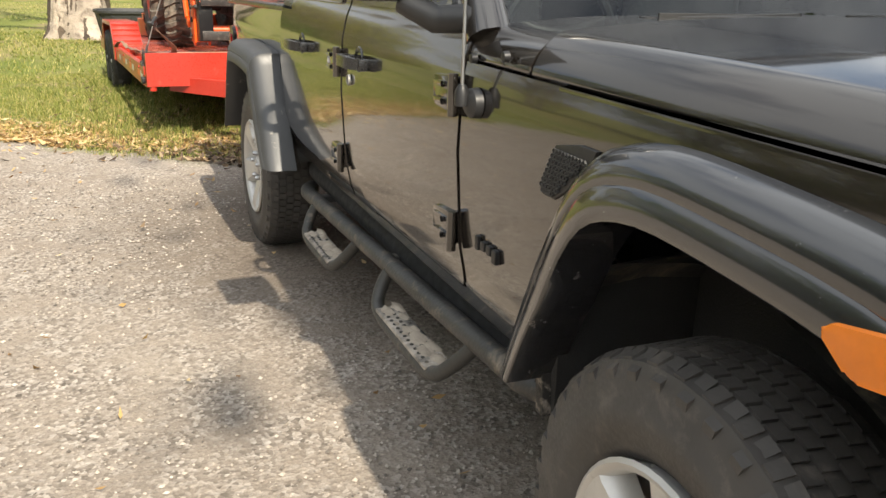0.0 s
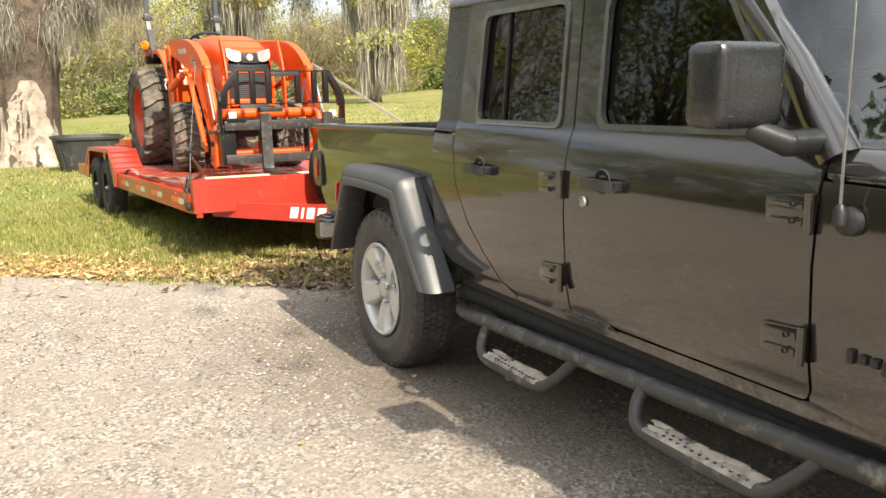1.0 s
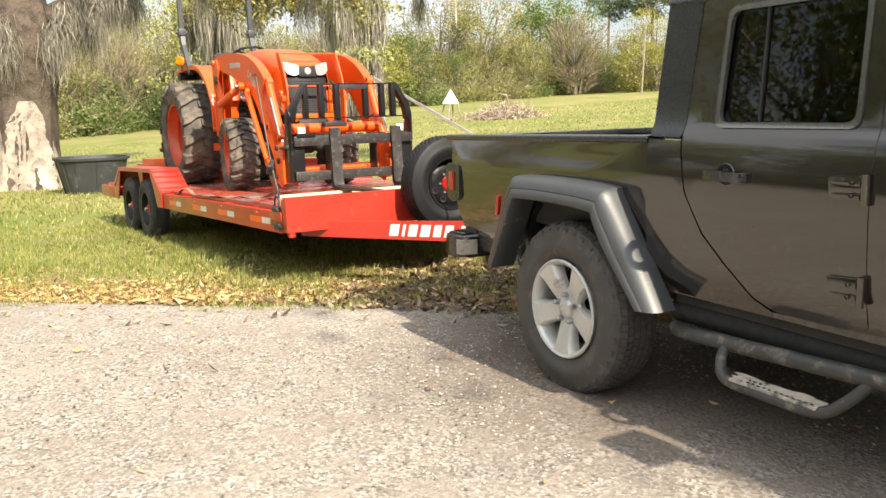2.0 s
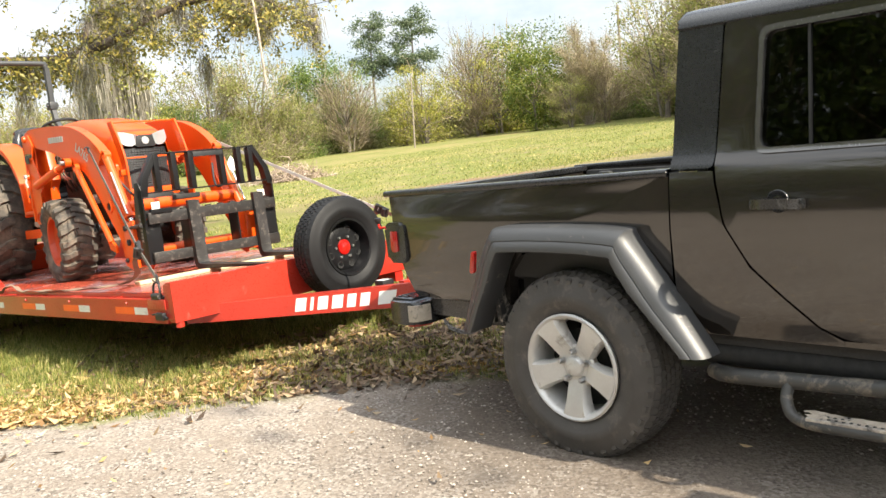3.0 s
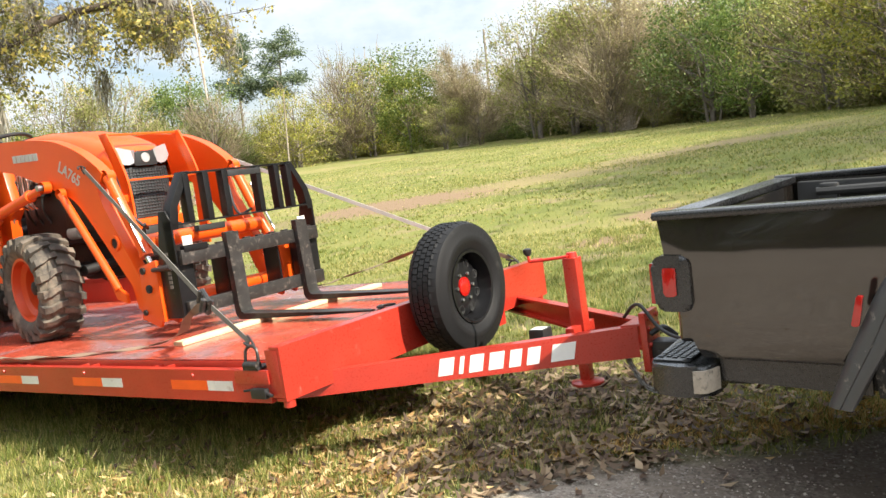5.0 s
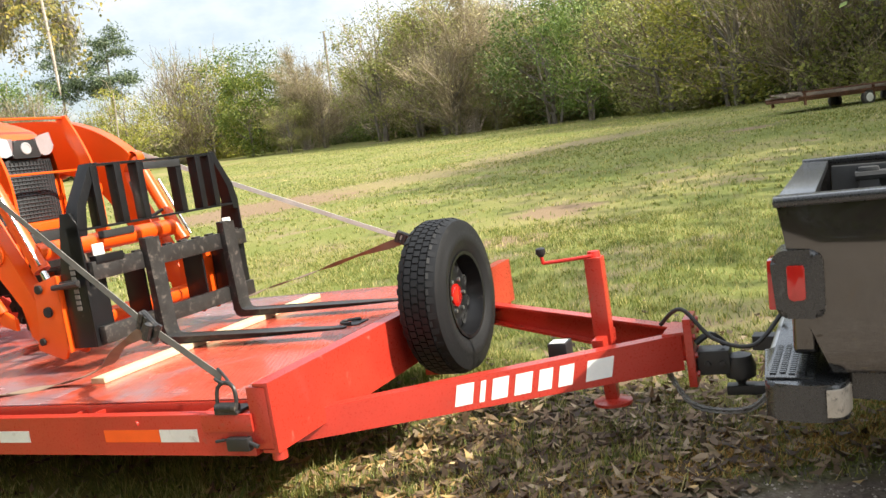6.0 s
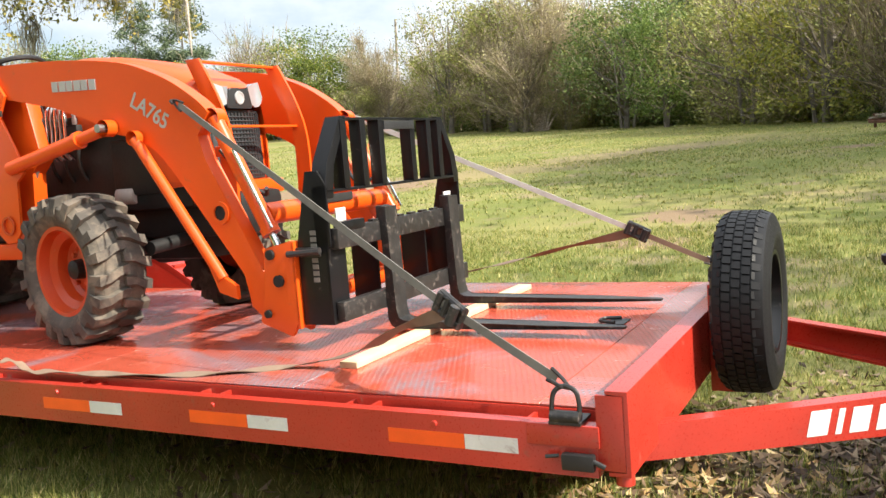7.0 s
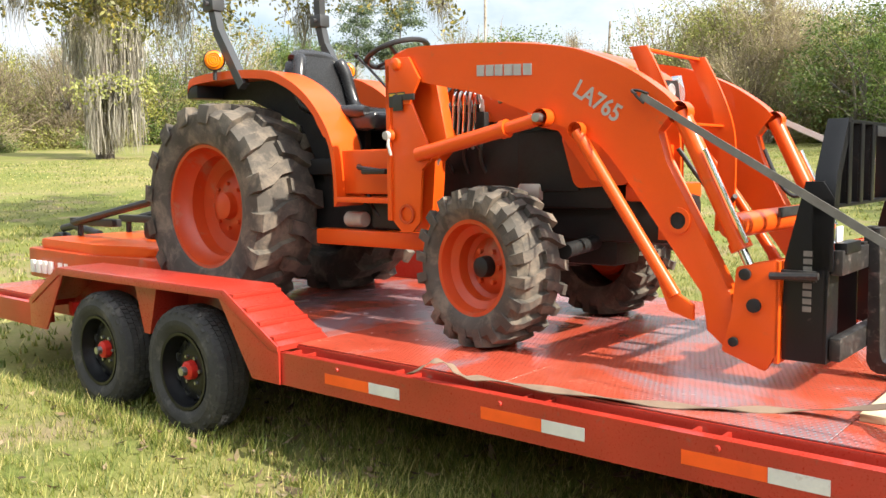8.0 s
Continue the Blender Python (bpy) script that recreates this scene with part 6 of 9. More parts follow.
part("nose_bar", bm, M_ORANGE, tractor)
bm = bmesh.new()
box(bm, (MID - 0.02, 3.36, 1.622), (MID + 0.04, 3.48, 1.645), 0.012)
part("hood_catch", bm, M_BLACK, hood)

# grille guard blades
for x in (0.90, 1.50):
    bm = bmesh.new()
    prism(bm, curve_like([(2.345, 1.50), (2.255, 1.30), (2.195, 1.12), (2.19, 0.92), (2.20, 0.66)], 4) + curve_like([(2.11, 0.66), (2.10, 0.92), (2.11, 1.14), (2.17, 1.32), (2.262, 1.50)], 4), "x", x - 0.008, x + 0.008, 0.002)
    for y, z in ((2.13, 1.02), (2.13, 0.75)):
        box(bm, (x - (0.05 if x < MID else 0), y, z), (x + (0.05 if x > MID else 0), y + 0.05, z + 0.05), 0.005)
    part("guard_blade", bm, M_ORANGE, tractor, "curved orange grille guard blade")
for y, z in ((2.16, 1.16), (2.285, 1.485)):
    bm = bmesh.new()
    box(bm, (0.90, y, z), (1.50, y + 0.03, z + 0.012), 0.003)
    part("guard_bar", bm, M_ORANGE, tractor)

# engine, axle, drive line
bm = bmesh.new()
box(bm, (MID - 0.25, 2.45, 0.78), (MID + 0.25, 3.55, 1.22), 0.04)
box(bm, (MID - 0.17, 2.2, 0.62), (MID + 0.17, 3.9, 0.85), 0.05)
box(bm, (MID - 0.27, 2.62, 0.86), (MID + 0.27, 2.98, 1.16), 0.03)
part("engine", bm, M_ENGINE, tractor, "dark engine block")
bm = bmesh.new()
box(bm, (MID - 0.22, 3.8, 0.55), (MID + 0.22, 5.2, 0.98), 0.08, 3)
tube(bm, [(0.85, 5.04, 0.765), (mirror(0.85), 5.04, 0.765)], 0.11, 16)
part("transmission", bm, M_ENGINE, tractor)
bm = bmesh.new()
tube(bm, [(0.78, 2.935, 0.54), (0.95, 2.935, 0.59), (1.45, 2.935, 0.59), (mirror(0.78), 2.935, 0.54)], [0.07, 0.055, 0.055, 0.07], 14)
lathe(bm, [(0, -0.12), (0.1, -0.09), (0.11, 0.08), (0, 0.12)], (MID, 2.865, 0.58), "y", 16)
box(bm, (MID - 0.12, 2.5, 0.5), (MID + 0.12, 3.1, 0.72), 0.04)
part("front_axle", bm, M_ENGINE, tractor)
for s in (-1, 1):
    bm = bmesh.new()
    tube(bm, [(MID + s * 0.15, 2.60, 0.62), (MID + s * 0.42, 2.60, 0.60)], 0.035, 12)
    part("steering_ram", bm, M_ENGINE, tractor)
for x, y, z, r, l in ((0.96, 2.90, 0.865, 0.048, 0.13), (0.86, 4.04, 0.70, 0.045, 0.14)):
    bm = bmesh.new()
    lathe(bm, [(0, 0), (r * 0.9, 0), (r, 0.01), (r, l - 0.01), (r * 0.85, l), (0, l)], (x, y - l / 2, z), "y", 18)
    part("filter_can", bm, M_FILTER, tractor, "pale oil filter can")
bm = bmesh.new()
box(bm, (0.86, 3.12, 1.16), (0.95, 3.42, 1.26), 0.012)
box(bm, (0.87, 3.15, 1.26), (0.94, 3.39, 1.30), 0.01)
valve = part("loader_valve", bm, M_ENGINE, tractor, "dark loader valve block")
for k in range(8):
    y = 3.14 + 0.036 * k
    bm = bmesh.new()
    lathe(bm, [(0.0, 0.0), (0.013, 0.0), (0.013, 0.03), (0.010, 0.034), (0.010, 0.06), (0, 0.06)], (0.868 + 0.03 * (k % 2), y, 1.26), "z", 6)
    part("fitting", bm, M_CHROME if k % 2 else M_STEEL, valve)
    bm = bmesh.new()
    x = 0.868 + 0.03 * (k % 2)
    tube(bm, curve_pts([(x, y, 1.30), (x - 0.01, y + 0.01, 1.36), (x - 0.005, y + 0.03 - 0.06 * (k % 2), 1.42), (x + 0.06, y + 0.05, 1.44)], 4), 0.008, 8)
    part("hydraulic_hose", bm, M_HOSE if k % 3 else M_STEEL, tractor)
    if k % 3 == 0:
        bm = bmesh.new()
        tube(bm, curve_pts([(0.90, y, 1.18), (0.89, y + 0.02, 1.12), (0.92, y + 0.05, 1.02), (0.98, y + 0.04, 0.92)], 4), 0.0095, 8)
        part("hydraulic_hose", bm, M_HOSE, tractor)
for k in range(5):
    bm = bmesh.new()
    y = 3.13 + 0.033 * k
    tube(bm, curve_pts([(0.83, y + 0.01, 1.36), (0.80, y, 1.33), (0.795, y, 1.22), (0.80, y + 0.01, 1.13), (0.86, y + 0.03, 1.08)], 4), 0.0075, 8)
    part("hydraulic_pipe", bm, M_CHROME if k % 2 == 0 else M_STEEL, tractor, "bright hydraulic pipe")
for k in range(3):
    bm = bmesh.new()
    y = 3.30 + 0.05 * k
    tube(bm, curve_pts([(0.84, y, 1.40), (0.79, y + 0.02, 1.34), (0.80, y - 0.03, 1.25), (0.79, y + 0.01, 1.17), (0.84, y, 1.10)], 5), 0.011, 8)
    part("hydraulic_hose", bm, M_HOSE, tractor)
    bm = bmesh.new()
    lathe(bm, [(0.015, 0.0), (0.015, 0.022), (0.011, 0.026), (0.011, 0.05), (0, 0.05)], (0.792, y + 0.01, 1.30), "z", 6)
    part("hose_fitting", bm, M_CHROME, tractor)
bm = bmesh.new()
tube(bm, curve_pts([(0.78, 3.39, 0.90), (0.76, 3.36, 0.95), (0.75, 3.335, 1.01), (0.77, 3.31, 1.08)], 5), 0.010, 8)
part("hydraulic_pipe", bm, M_STEEL, tractor)
bm = bmesh.new()
tube(bm, curve_pts([(0.85, 3.02, 1.30), (0.84, 2.93, 1.32), (0.83, 2.86, 1.29), (0.82, 2.80, 1.20)], 5), 0.011, 8)
part("steel_pipe", bm, M_STEEL, tractor)
bm = bmesh.new()
prism(bm, rounded([(2.72, 1.14), (2.36, 1.14), (2.36, 0.90), (2.64, 0.88)], 0.03), "x", MID - 0.275, MID + 0.275, 0.01)
part("front_side_panel", bm, M_ORANGE, tractor)

# platform, seat, dash
for side in (0, 1):
    f = (lambda x: x) if side == 0 else mirror
    bm = bmesh.new()
    box(bm, (span(f(0.80), f(0.86))[0], 3.60, 0.845), (span(f(0.80), f(0.86))[1], 4.10, 1.09), 0.012)
    box(bm, (span(f(0.72), f(1.0))[0], 3.58, 0.80), (span(f(0.72), f(1.0))[1], 4.06, 0.83), 0.008)
    part("foot_platform", bm, M_ORANGE, tractor, "orange foot platform")
    bm = bmesh.new()
    box(bm, (span(f(0.78), f(0.86))[0], 3.40, 0.555), (span(f(0.78), f(0.86))[1], 4.30, 0.645), 0.01)
    part("loader_subframe", bm, M_ORANGE, tractor)
    bm = bmesh.new()
    tube(bm, curve_pts([(f(0.80), 3.95, 1.0), (f(0.74), 3.88, 0.99), (f(0.72), 3.70, 0.97)], 3), 0.014, 8)
    box(bm, (span(f(0.70), f(0.77))[0], 3.66, 0.955), (span(f(0.70), f(0.77))[1], 3.84, 0.985), 0.012)
    part("foot_pedal", bm, M_BLACK, tractor)
    bm = bmesh.new()
    box(bm, (span(f(0.80), f(0.84))[0], 3.66, 0.66), (span(f(0.80), f(0.84))[1], 3.86, 0.80), 0.01)
    tube(bm, curve_pts([(f(0.82), 3.9, 0.84), (f(0.80), 3.84, 0.76), (f(0.82), 3.78, 0.70)], 4), 0.012, 8)
    part("linkage", bm, M_ENGINE, tractor)
bm = bmesh.new()
box(bm, (0.96, 3.98, 1.20), (1.44, 4.66, 1.315), 0.05, 4)
part("seat_cushion", bm, M_SEAT, tractor, "black vinyl seat")
bm = bmesh.new()
prism(bm, rounded([(0.96, 1.27), (1.44, 1.27), (1.405, 1.62), (1.36, 1.70), (1.04, 1.70), (0.995, 1.62)], 0.06, 5), "y", 4.63, 4.73, 0.035, 4)
for v in bm.verts:
    v.co.y += (v.co.z - 1.27) * 0.22
part("seat_back", bm, M_SEAT, tractor, "upright black vinyl backrest")
for x0, lean in ((0.975, 0.03), (1.425, -0.03)):
    bm = bmesh.new()
    tube(bm, curve_pts([(x0, 4.06, 1.315), (x0, 4.35, 1.325), (x0, 4.58, 1.37), (x0 + lean * 0.3, 4.645, 1.48), (x0 + lean, 4.67, 1.60), (x0 + lean * 2.2, 4.70, 1.69)], 4), [0.028] + [0.042] * 19 + [0.03], 12)
    part("seat_bolster", bm, M_SEAT, tractor)
bm = bmesh.new()
tube(bm, curve_pts([(1.03, 4.755, 1.67), (1.08, 4.765, 1.70), (1.2, 4.77, 1.71), (1.32, 4.765, 1.70), (1.37, 4.755, 1.67)], 4), 0.04, 12)
part("seat_top_roll", bm, M_SEAT, tractor)
bm = bmesh.new()
for x in (1.05, 1.30):
    box(bm, (x, 4.15, 1.03), (x + 0.05, 4.55, 1.215), 0.008)
for k in range(5):
    tube(bm, [(1.08 + 0.04 * k, 4.2, 1.06), (1.08 + 0.04 * k, 4.5, 1.20)], 0.012, 6)
box(bm, (0.90, 4.05, 0.95), (1.50, 4.75, 1.05), 0.03)
part("seat_suspension", bm, M_ENGINE, tractor)
bm = bmesh.new()
box(bm, (MID - 0.20, 3.52, 1.15), (MID + 0.20, 3.74, 1.50), 0.06, 3)
part("dash", bm, M_BLACK, tractor)
bm = bmesh.new()
box(bm, (1.46, 3.95, 1.15), (1.62, 4.35, 1.47), 0.03)
part("control_console", bm, M_ORANGE, tractor)
bm = bmesh.new()
lathe(bm, [(0.185 + 0.016 * math.cos(a), 0.016 * math.sin(a)) for a in np.linspace(0, 2 * math.pi, 8, endpoint=False)], (0, 0, 0), "z", 32, True)
for a in (90, 210, 330):
    tube(bm, [(0, 0, -0.02), (0.185 * math.cos(radians(a)), 0.185 * math.sin(radians(a)), 0)], 0.012, 8)
tube(bm, [(0, 0, 0), (0, 0, -0.16)], 0.025, 10)
bm.transform(Matrix.Translation((MID, 4.02, 1.655)) @ Matrix.Rotation(radians(-20), 4, "X"))
part("steering_wheel", bm, M_BLACK, tractor)
bm = bmesh.new()
tube(bm, curve_pts([(1.03, 3.92, 1.42), (1.05, 4.10, 1.56), (1.05, 4.20, 1.64)], 3), 0.008, 8)
lathe(bm, [(0.0, -0.02), (0.02, 0), (0.0, 0.025)], (1.05, 4.21, 1.65), "z", 12)
part("shuttle_lever", bm, M_BLACK, tractor)

# loader
ARM = curve_like([(3.54, 1.535), (3.42, 1.575), (3.10, 1.565), (2.81, 1.54), (2.52, 1.495), (2.35, 1.44), (2.20, 1.37), (2.06, 1.275), (2.00, 1.215)], 4) + \
      [(2.03, 1.18), (2.085, 1.12), (2.05, 1.0), (1.77, 0.50), (1.745, 0.34), (1.78, 0.27), (1.865, 0.34), (1.88, 0.49)] + \
      curve_like([(2.12, 0.80), (2.30, 1.03), (2.42, 1.115), (2.58, 1.175), (2.80, 1.262), (3.0, 1.33), (3.15, 1.363), (3.32, 1.40), (3.50, 1.43)], 3)
LOADER = []
for side in (0, 1):
    f = (lambda x: x) if side == 0 else mirror
    out = -1 if side == 0 else 1
    bm = bmesh.new()
    prism(bm, ARM, "x", *span(f(0.635), f(0.715)), 0.008)
    arm = part("loader_arm", bm, M_ORANGE, tractor, "curved orange loader arm", 30)
    LOADER.append(arm)
    bm = bmesh.new()
    lathe(bm, [(0.052, 0.0), (0.052, out * 0.012), (0.034, out * 0.012), (0.034, -out * 0.004)], (f(0.635), 1.985, 0.765), "x", 24)
    part("arm_boss", bm, M_ORANGE, arm)
    # flat black disc painting the dark inside of the tube's mouth
    bm = bmesh.new()
    lathe(bm, [(0.034, out * 0.003), (0.0, out * 0.003)], (f(0.635), 1.985, 0.765), "x", 24)
    part("arm_tube_hole", bm, M_DARK, arm)
    bm = bmesh.new()
    prism(bm, [(3.56, 1.54), (3.42, 1.56), (3.31, 1.40), (3.24, 1.09), (3.33, 1.02), (3.345, 0.72), (3.39, 0.665), (3.47, 0.66), (3.555, 0.74)], "x", *span(f(0.72), f(0.80)), 0.006)
    prism(bm, [(3.56, 1.53), (3.40, 1.53), (3.33, 1.42), (3.40, 1.30), (3.56, 1.30)], "x", *span(f(0.615), f(0.632)), 0.004)
    box(bm, (span(f(0.615), f(0.80))[0], 3.53, 0.72), (span(f(0.615), f(0.80))[1], 3.56, 1.50), 0.004)
    part("loader_post", bm, M_ORANGE, tractor, "orange loader mounting post")
    bm = bmesh.new()
    prism(bm, [(3.555, 1.30), (3.40, 1.32), (3.30, 1.12), (3.27, 1.02), (3.335, 0.98), (3.345, 0.72), (3.40, 0.665), (3.47, 0.66), (3.555, 0.74)], "x", *span(f(0.625), f(0.640)), 0.004)
    for yy, zz in ((3.335, 1.05), (3.53, 1.15), (3.48, 1.50)):
        lathe(bm, [(0.032, 0.01 * out), (0.028, 0.028 * out), (0.014, 0.034 * out), (0, 0.034 * out)], (f(0.625), yy, zz), "x", 16)
    part("post_cheek", bm, M_ORANGE, tractor)
    bm = bmesh.new()
    lathe(bm, [(0.05, out * 0.002), (0.05, out * 0.012), (0.038, out * 0.012), (0.038, -out * 0.02)], (f(0.625), 3.43, 0.755), "x", 20)
    part("post_boss", bm, M_ORANGE_DUSTY, tractor)
    # safety labels, lock pin and its handle on the post
    for ya, yb, za, zb, mt in ((3.485, 3.535, 1.29, 1.362, M_DECAL), (3.425, 3.48, 1.322, 1.362, M_DECAL), (3.49, 3.53, 1.345, 1.356, M_LABEL), (3.43, 3.475, 1.346, 1.356, M_LABEL)):
        bm = bmesh.new()
        lift = 0.002 if mt is M_DECAL else 0.003
        box(bm, (span(f(0.615 - lift), f(0.6155))[0], ya, za), (span(f(0.615 - lift), f(0.6155))[1], yb, zb))
        part("safety_label", bm, mt, tractor)
    bm = bmesh.new()
    lathe(bm, [(0.024, out * 0.026), (0.020, out * 0.05), (0, out * 0.052)], (f(0.625), 3.53, 1.15), "x", 12)
    tube(bm, [(f(0.60), 3.53, 1.15), (f(0.575), 3.51, 1.10), (f(0.585), 3.50, 1.05)], 0.008, 8)
    part("lock_pin", bm, M_FILTER, tractor, "plated lock pin with a bent handle")
    # lift ram
    xr = f(0.60)
    bm = bmesh.new()
    a, b = Vector((xr, 3.33, 1.05)), Vector((xr, 2.60, 1.195))
    tube(bm, [a, a.lerp(b, 0.72)], 0.036, 16)
    tube(bm, [a.lerp(b, 0.70), a.lerp(b, 0.74)], 0.043, 16)
    ram = part("lift_ram", bm, M_ORANGE, tractor, "orange lift cylinder")
    bm = bmesh.new()
    tube(bm, [a.lerp(b, 0.72), b], 0.030, 12)
    lathe(bm, [(0.04, -0.03), (0.04, 0.03), (0, 0.03)], b, "x", 16)
    part("ram_rod", bm, M_ORANGE, ram)
    bm = bmesh.new()
    lathe(bm, [(0.02, 0), (0.02, out * 0.05), (0, out * 0.052)], (f(0.59), 2.60, 1.195), "x", 12)
    part("pin", bm, M_STEEL, ram)
    # levelling rod behind the arm
    bm = bmesh.new()
    tube(bm, [(xr, 2.43, 1.13), (xr, 1.98, 0.47)], 0.026, 12)
    prism(bm, [(2.05, 0.53), (1.90, 0.44), (1.90, 0.38), (2.0, 0.41)], "x", xr - 0.012, xr + 0.012, 0.003)
    lathe(bm, [(0.035, -0.02), (0.035, 0.02), (0, 0.02)], (xr, 2.43, 1.135), "x", 14)
    part("level_rod", bm, M_ORANGE, tractor)
    # bucket ram in front of the arm
    bm = bmesh.new()
    xr = f(0.675)
    a, b = Vector((xr, 2.0, 1.19)), Vector((xr, 1.715, 0.60))
    tube(bm, [a, a.lerp(b, 0.90)], 0.036, 16)
    tube(bm, [a.lerp(b, 0.85), a.lerp(b, 0.90)], 0.043, 16)
    lathe(bm, [(0.045, -0.03), (0.045, 0.03), (0, 0.03)], a, "x", 16)
    ram = part("bucket_ram", bm, M_ORANGE, tractor, "orange tilt cylinder")
    bm = bmesh.new()
    tube(bm, [a.lerp(b, 0.9), b], 0.018, 12)
    tube(bm, [a.lerp(b, 0.25) + Vector((out * 0.035, -0.045, 0)), a.lerp(b, 0.85) + Vector((out * 0.035, -0.045, 0))], 0.009, 8)
    part("ram_rod", bm, M_CHROME, ram)
    bm = bmesh.new()
    tube(bm, curve_pts([(f(0.72), 2.03, 1.05), (f(0.78), 1.94, 0.90), (f(0.80), 1.86, 0.83), (f(0.74), 1.80, 0.86)], 5), 0.010, 8)
    part("ram_hose", bm, M_HOSE, tractor)
    # quick hitch plate
    bm = bmesh.new()
    prism(bm, rounded([(1.735, 0.60), (1.58, 0.635), (1.575, 0.30), (1.62, 0.215), (1.79, 0.275), (1.755, 0.40)], 0.012), "x", *span(f(0.60), f(0.618)), 0.003)
    prism(bm, rounded([(1.735, 0.60), (1.58, 0.635), (1.575, 0.30), (1.62, 0.215), (1.79, 0.275), (1.755, 0.40)], 0.012), "x", *span(f(0.735), f(0.753)), 0.003)
    box(bm, (span(f(0.60), f(0.753))[0], 1.575, 0.25), (span(f(0.60), f(0.753))[1], 1.59, 0.63), 0.003)
    plate = part("hitch_plate", bm, M_ORANGE, tractor, "orange quick-attach plate")
    for yy, zz, rr in ((1.70, 0.575, 0.022), (1.74, 0.315, 0.018), (1.665, 0.46, 0.026)):
        bm = bmesh.new()
        lathe(bm, [(rr, 0), (rr, out * 0.014), (rr * 0.6, out * 0.016), (0, out * 0.016)], (f(0.60), yy, zz), "x", 16)
        part("pin", bm, M_DARK if rr > 0.024 else M_ENGINE, plate)
bm = bmesh.new()
tube(bm, [(0.70, 1.80, 0.745), (mirror(0.70), 1.80, 0.745)], 0.05, 20)
cross = part("cross_tube", bm, M_ORANGE, tractor, "round orange loader cross tube")
bm = bmesh.new()
box(bm, (1.08, 1.742, 0.76), (1.34, 1.752, 0.80), 0.002)
part("warning_label", bm, M_DECAL, cross)
bm = bmesh.new()
tube(bm, [(0.72, 1.66, 0.36), (mirror(0.72), 1.66, 0.36)], 0.045, 16)
part("lower_cross_tube", bm, M_ORANGE, tractor)

# lettering on the arm: maker's name as plain bars, model number as it reads
arm = LOADER[0]
for k, w in enumerate((0.042, 0.044, 0.042, 0.046, 0.04, 0.044)):
    bm = bmesh.new()
    y = 2.985 - k * 0.052
    z = 1.405 - k * 0.003
    prism(bm, [(y, z), (y - w, z - 0.003), (y - w, z + 0.047), (y, z + 0.05)], "x", 0.629, 0.636)
    part("letter_bar", bm, M_SILVERTXT, arm, "silver letter, as a bar")
text = bpy.data.curves.new("model_number", "FONT")
text.body, text.size, text.extrude, text.align_x = "LA765", 0.102, 0.001, "LEFT"
text.offset = 0.0018
text_ob = new("model_text", text)
bpy.context.view_layer.update()
text_mesh = bpy.data.meshes.new_from_object(text_ob.evaluated_get(bpy.context.evaluated_depsgraph_get()))
bpy.data.objects.remove(text_ob)
bm = bmesh.new()
bm.from_mesh(text_mesh)
# facing the near side: letters run towards the tractor's nose and drop
ang = radians(-32)
right = Vector((0, -math.cos(ang), math.sin(ang)))
for v in bm.verts:
    u, w, d = v.co
    p = Vector((0.6335, 2.475, 1.292)) + right * u * 0.92 + Vector((0, -math.sin(-ang), math.cos(ang))) * w
    v.co = (p.x - d, p.y, p.z)
part("model_number", bm, M_SILVERTXT, arm, "silver model number", 0)
bm = bmesh.new()
box(bm, (0.606, 3.44, 1.27), (0.6145, 3.50, 1.35), 0.001)
box(bm, (0.606, 3.36, 1.32), (0.6145, 3.435, 1.35), 0.001)
part("warning_label", bm, M_DECAL, tractor)

# ---- pallet forks on the loader ----
forks = thing("pallet_fork", TRAILER @ pose(MID + 0.04, 1.45, 0.27), "black pallet fork frame with two worn tines on the loader", "pallet fork")
INVERSE[forks.name] = pose(MID + 0.04, 1.45, 0.27).inverted()
XL, XR = 0.625, 1.865
for x, s in ((XL, 1), (XR, -1)):
    bm = bmesh.new()
    prism(bm, [(1.57, 0.265), (1.43, 0.265), (1.41, 0.62), (1.40, 0.86), (1.44, 0.92), (1.50, 0.92), (1.57, 0.62)], "x", *span(x, x + s * 0.014), 0.002)
    box(bm, (span(x, x + s * 0.13)[0], 1.415, 0.265), (span(x, x + s * 0.13)[1], 1.43, 0.62), 0.002)
    box(bm, (span(x + s * 0.11, x + s * 0.124)[0], 1.43, 0.265), (span(x + s * 0.11, x + s * 0.124)[1], 1.57, 0.62), 0.002)
    part("side_plate", bm, M_FORK, forks, "black side plate")
    bm = bmesh.new()
    prism(bm, [(x, 0.85), (x + s * 0.025, 0.95), (x + s * 0.15, 1.145), (x + s * 0.20, 1.145), (x + s * 0.075, 0.94), (x + s * 0.055, 0.80), (x, 0.80)], "y", 1.40, 1.475, 0.003)
    prism(bm, [(1.40, 0.60), (1.475, 0.60), (1.475, 0.86), (1.40, 0.86)], "x", *span(x, x + s * 0.012), 0.002)
    part("guard_upright", bm, M_FORK, forks)
for z, d, mt in ((1.128, 0.065, M_FORK), (0.825, 0.05, M_FORK)):
    bm = bmesh.new()
    x0, x1 = (XL + 0.17, XR - 0.17) if z > 1 else (XL + 0.01, XR - 0.01)
    box(bm, (x0, 1.40, z), (x1, 1.40 + d, z + 0.012), 0.002)
    part("guard_bar", bm, mt, forks)
for x in (0.79, 0.945, 1.10, 1.39, 1.56, 1.675):
    bm = bmesh.new()
    box(bm, (x - 0.022, 1.395, 0.835), (x + 0.022, 1.405, 1.13), 0.002)
    box(bm, (x - 0.022, 1.405, 0.835), (x - 0.012, 1.455, 1.13), 0.002)
    part("guard_slat", bm, M_FORK, forks)
bm = bmesh.new()
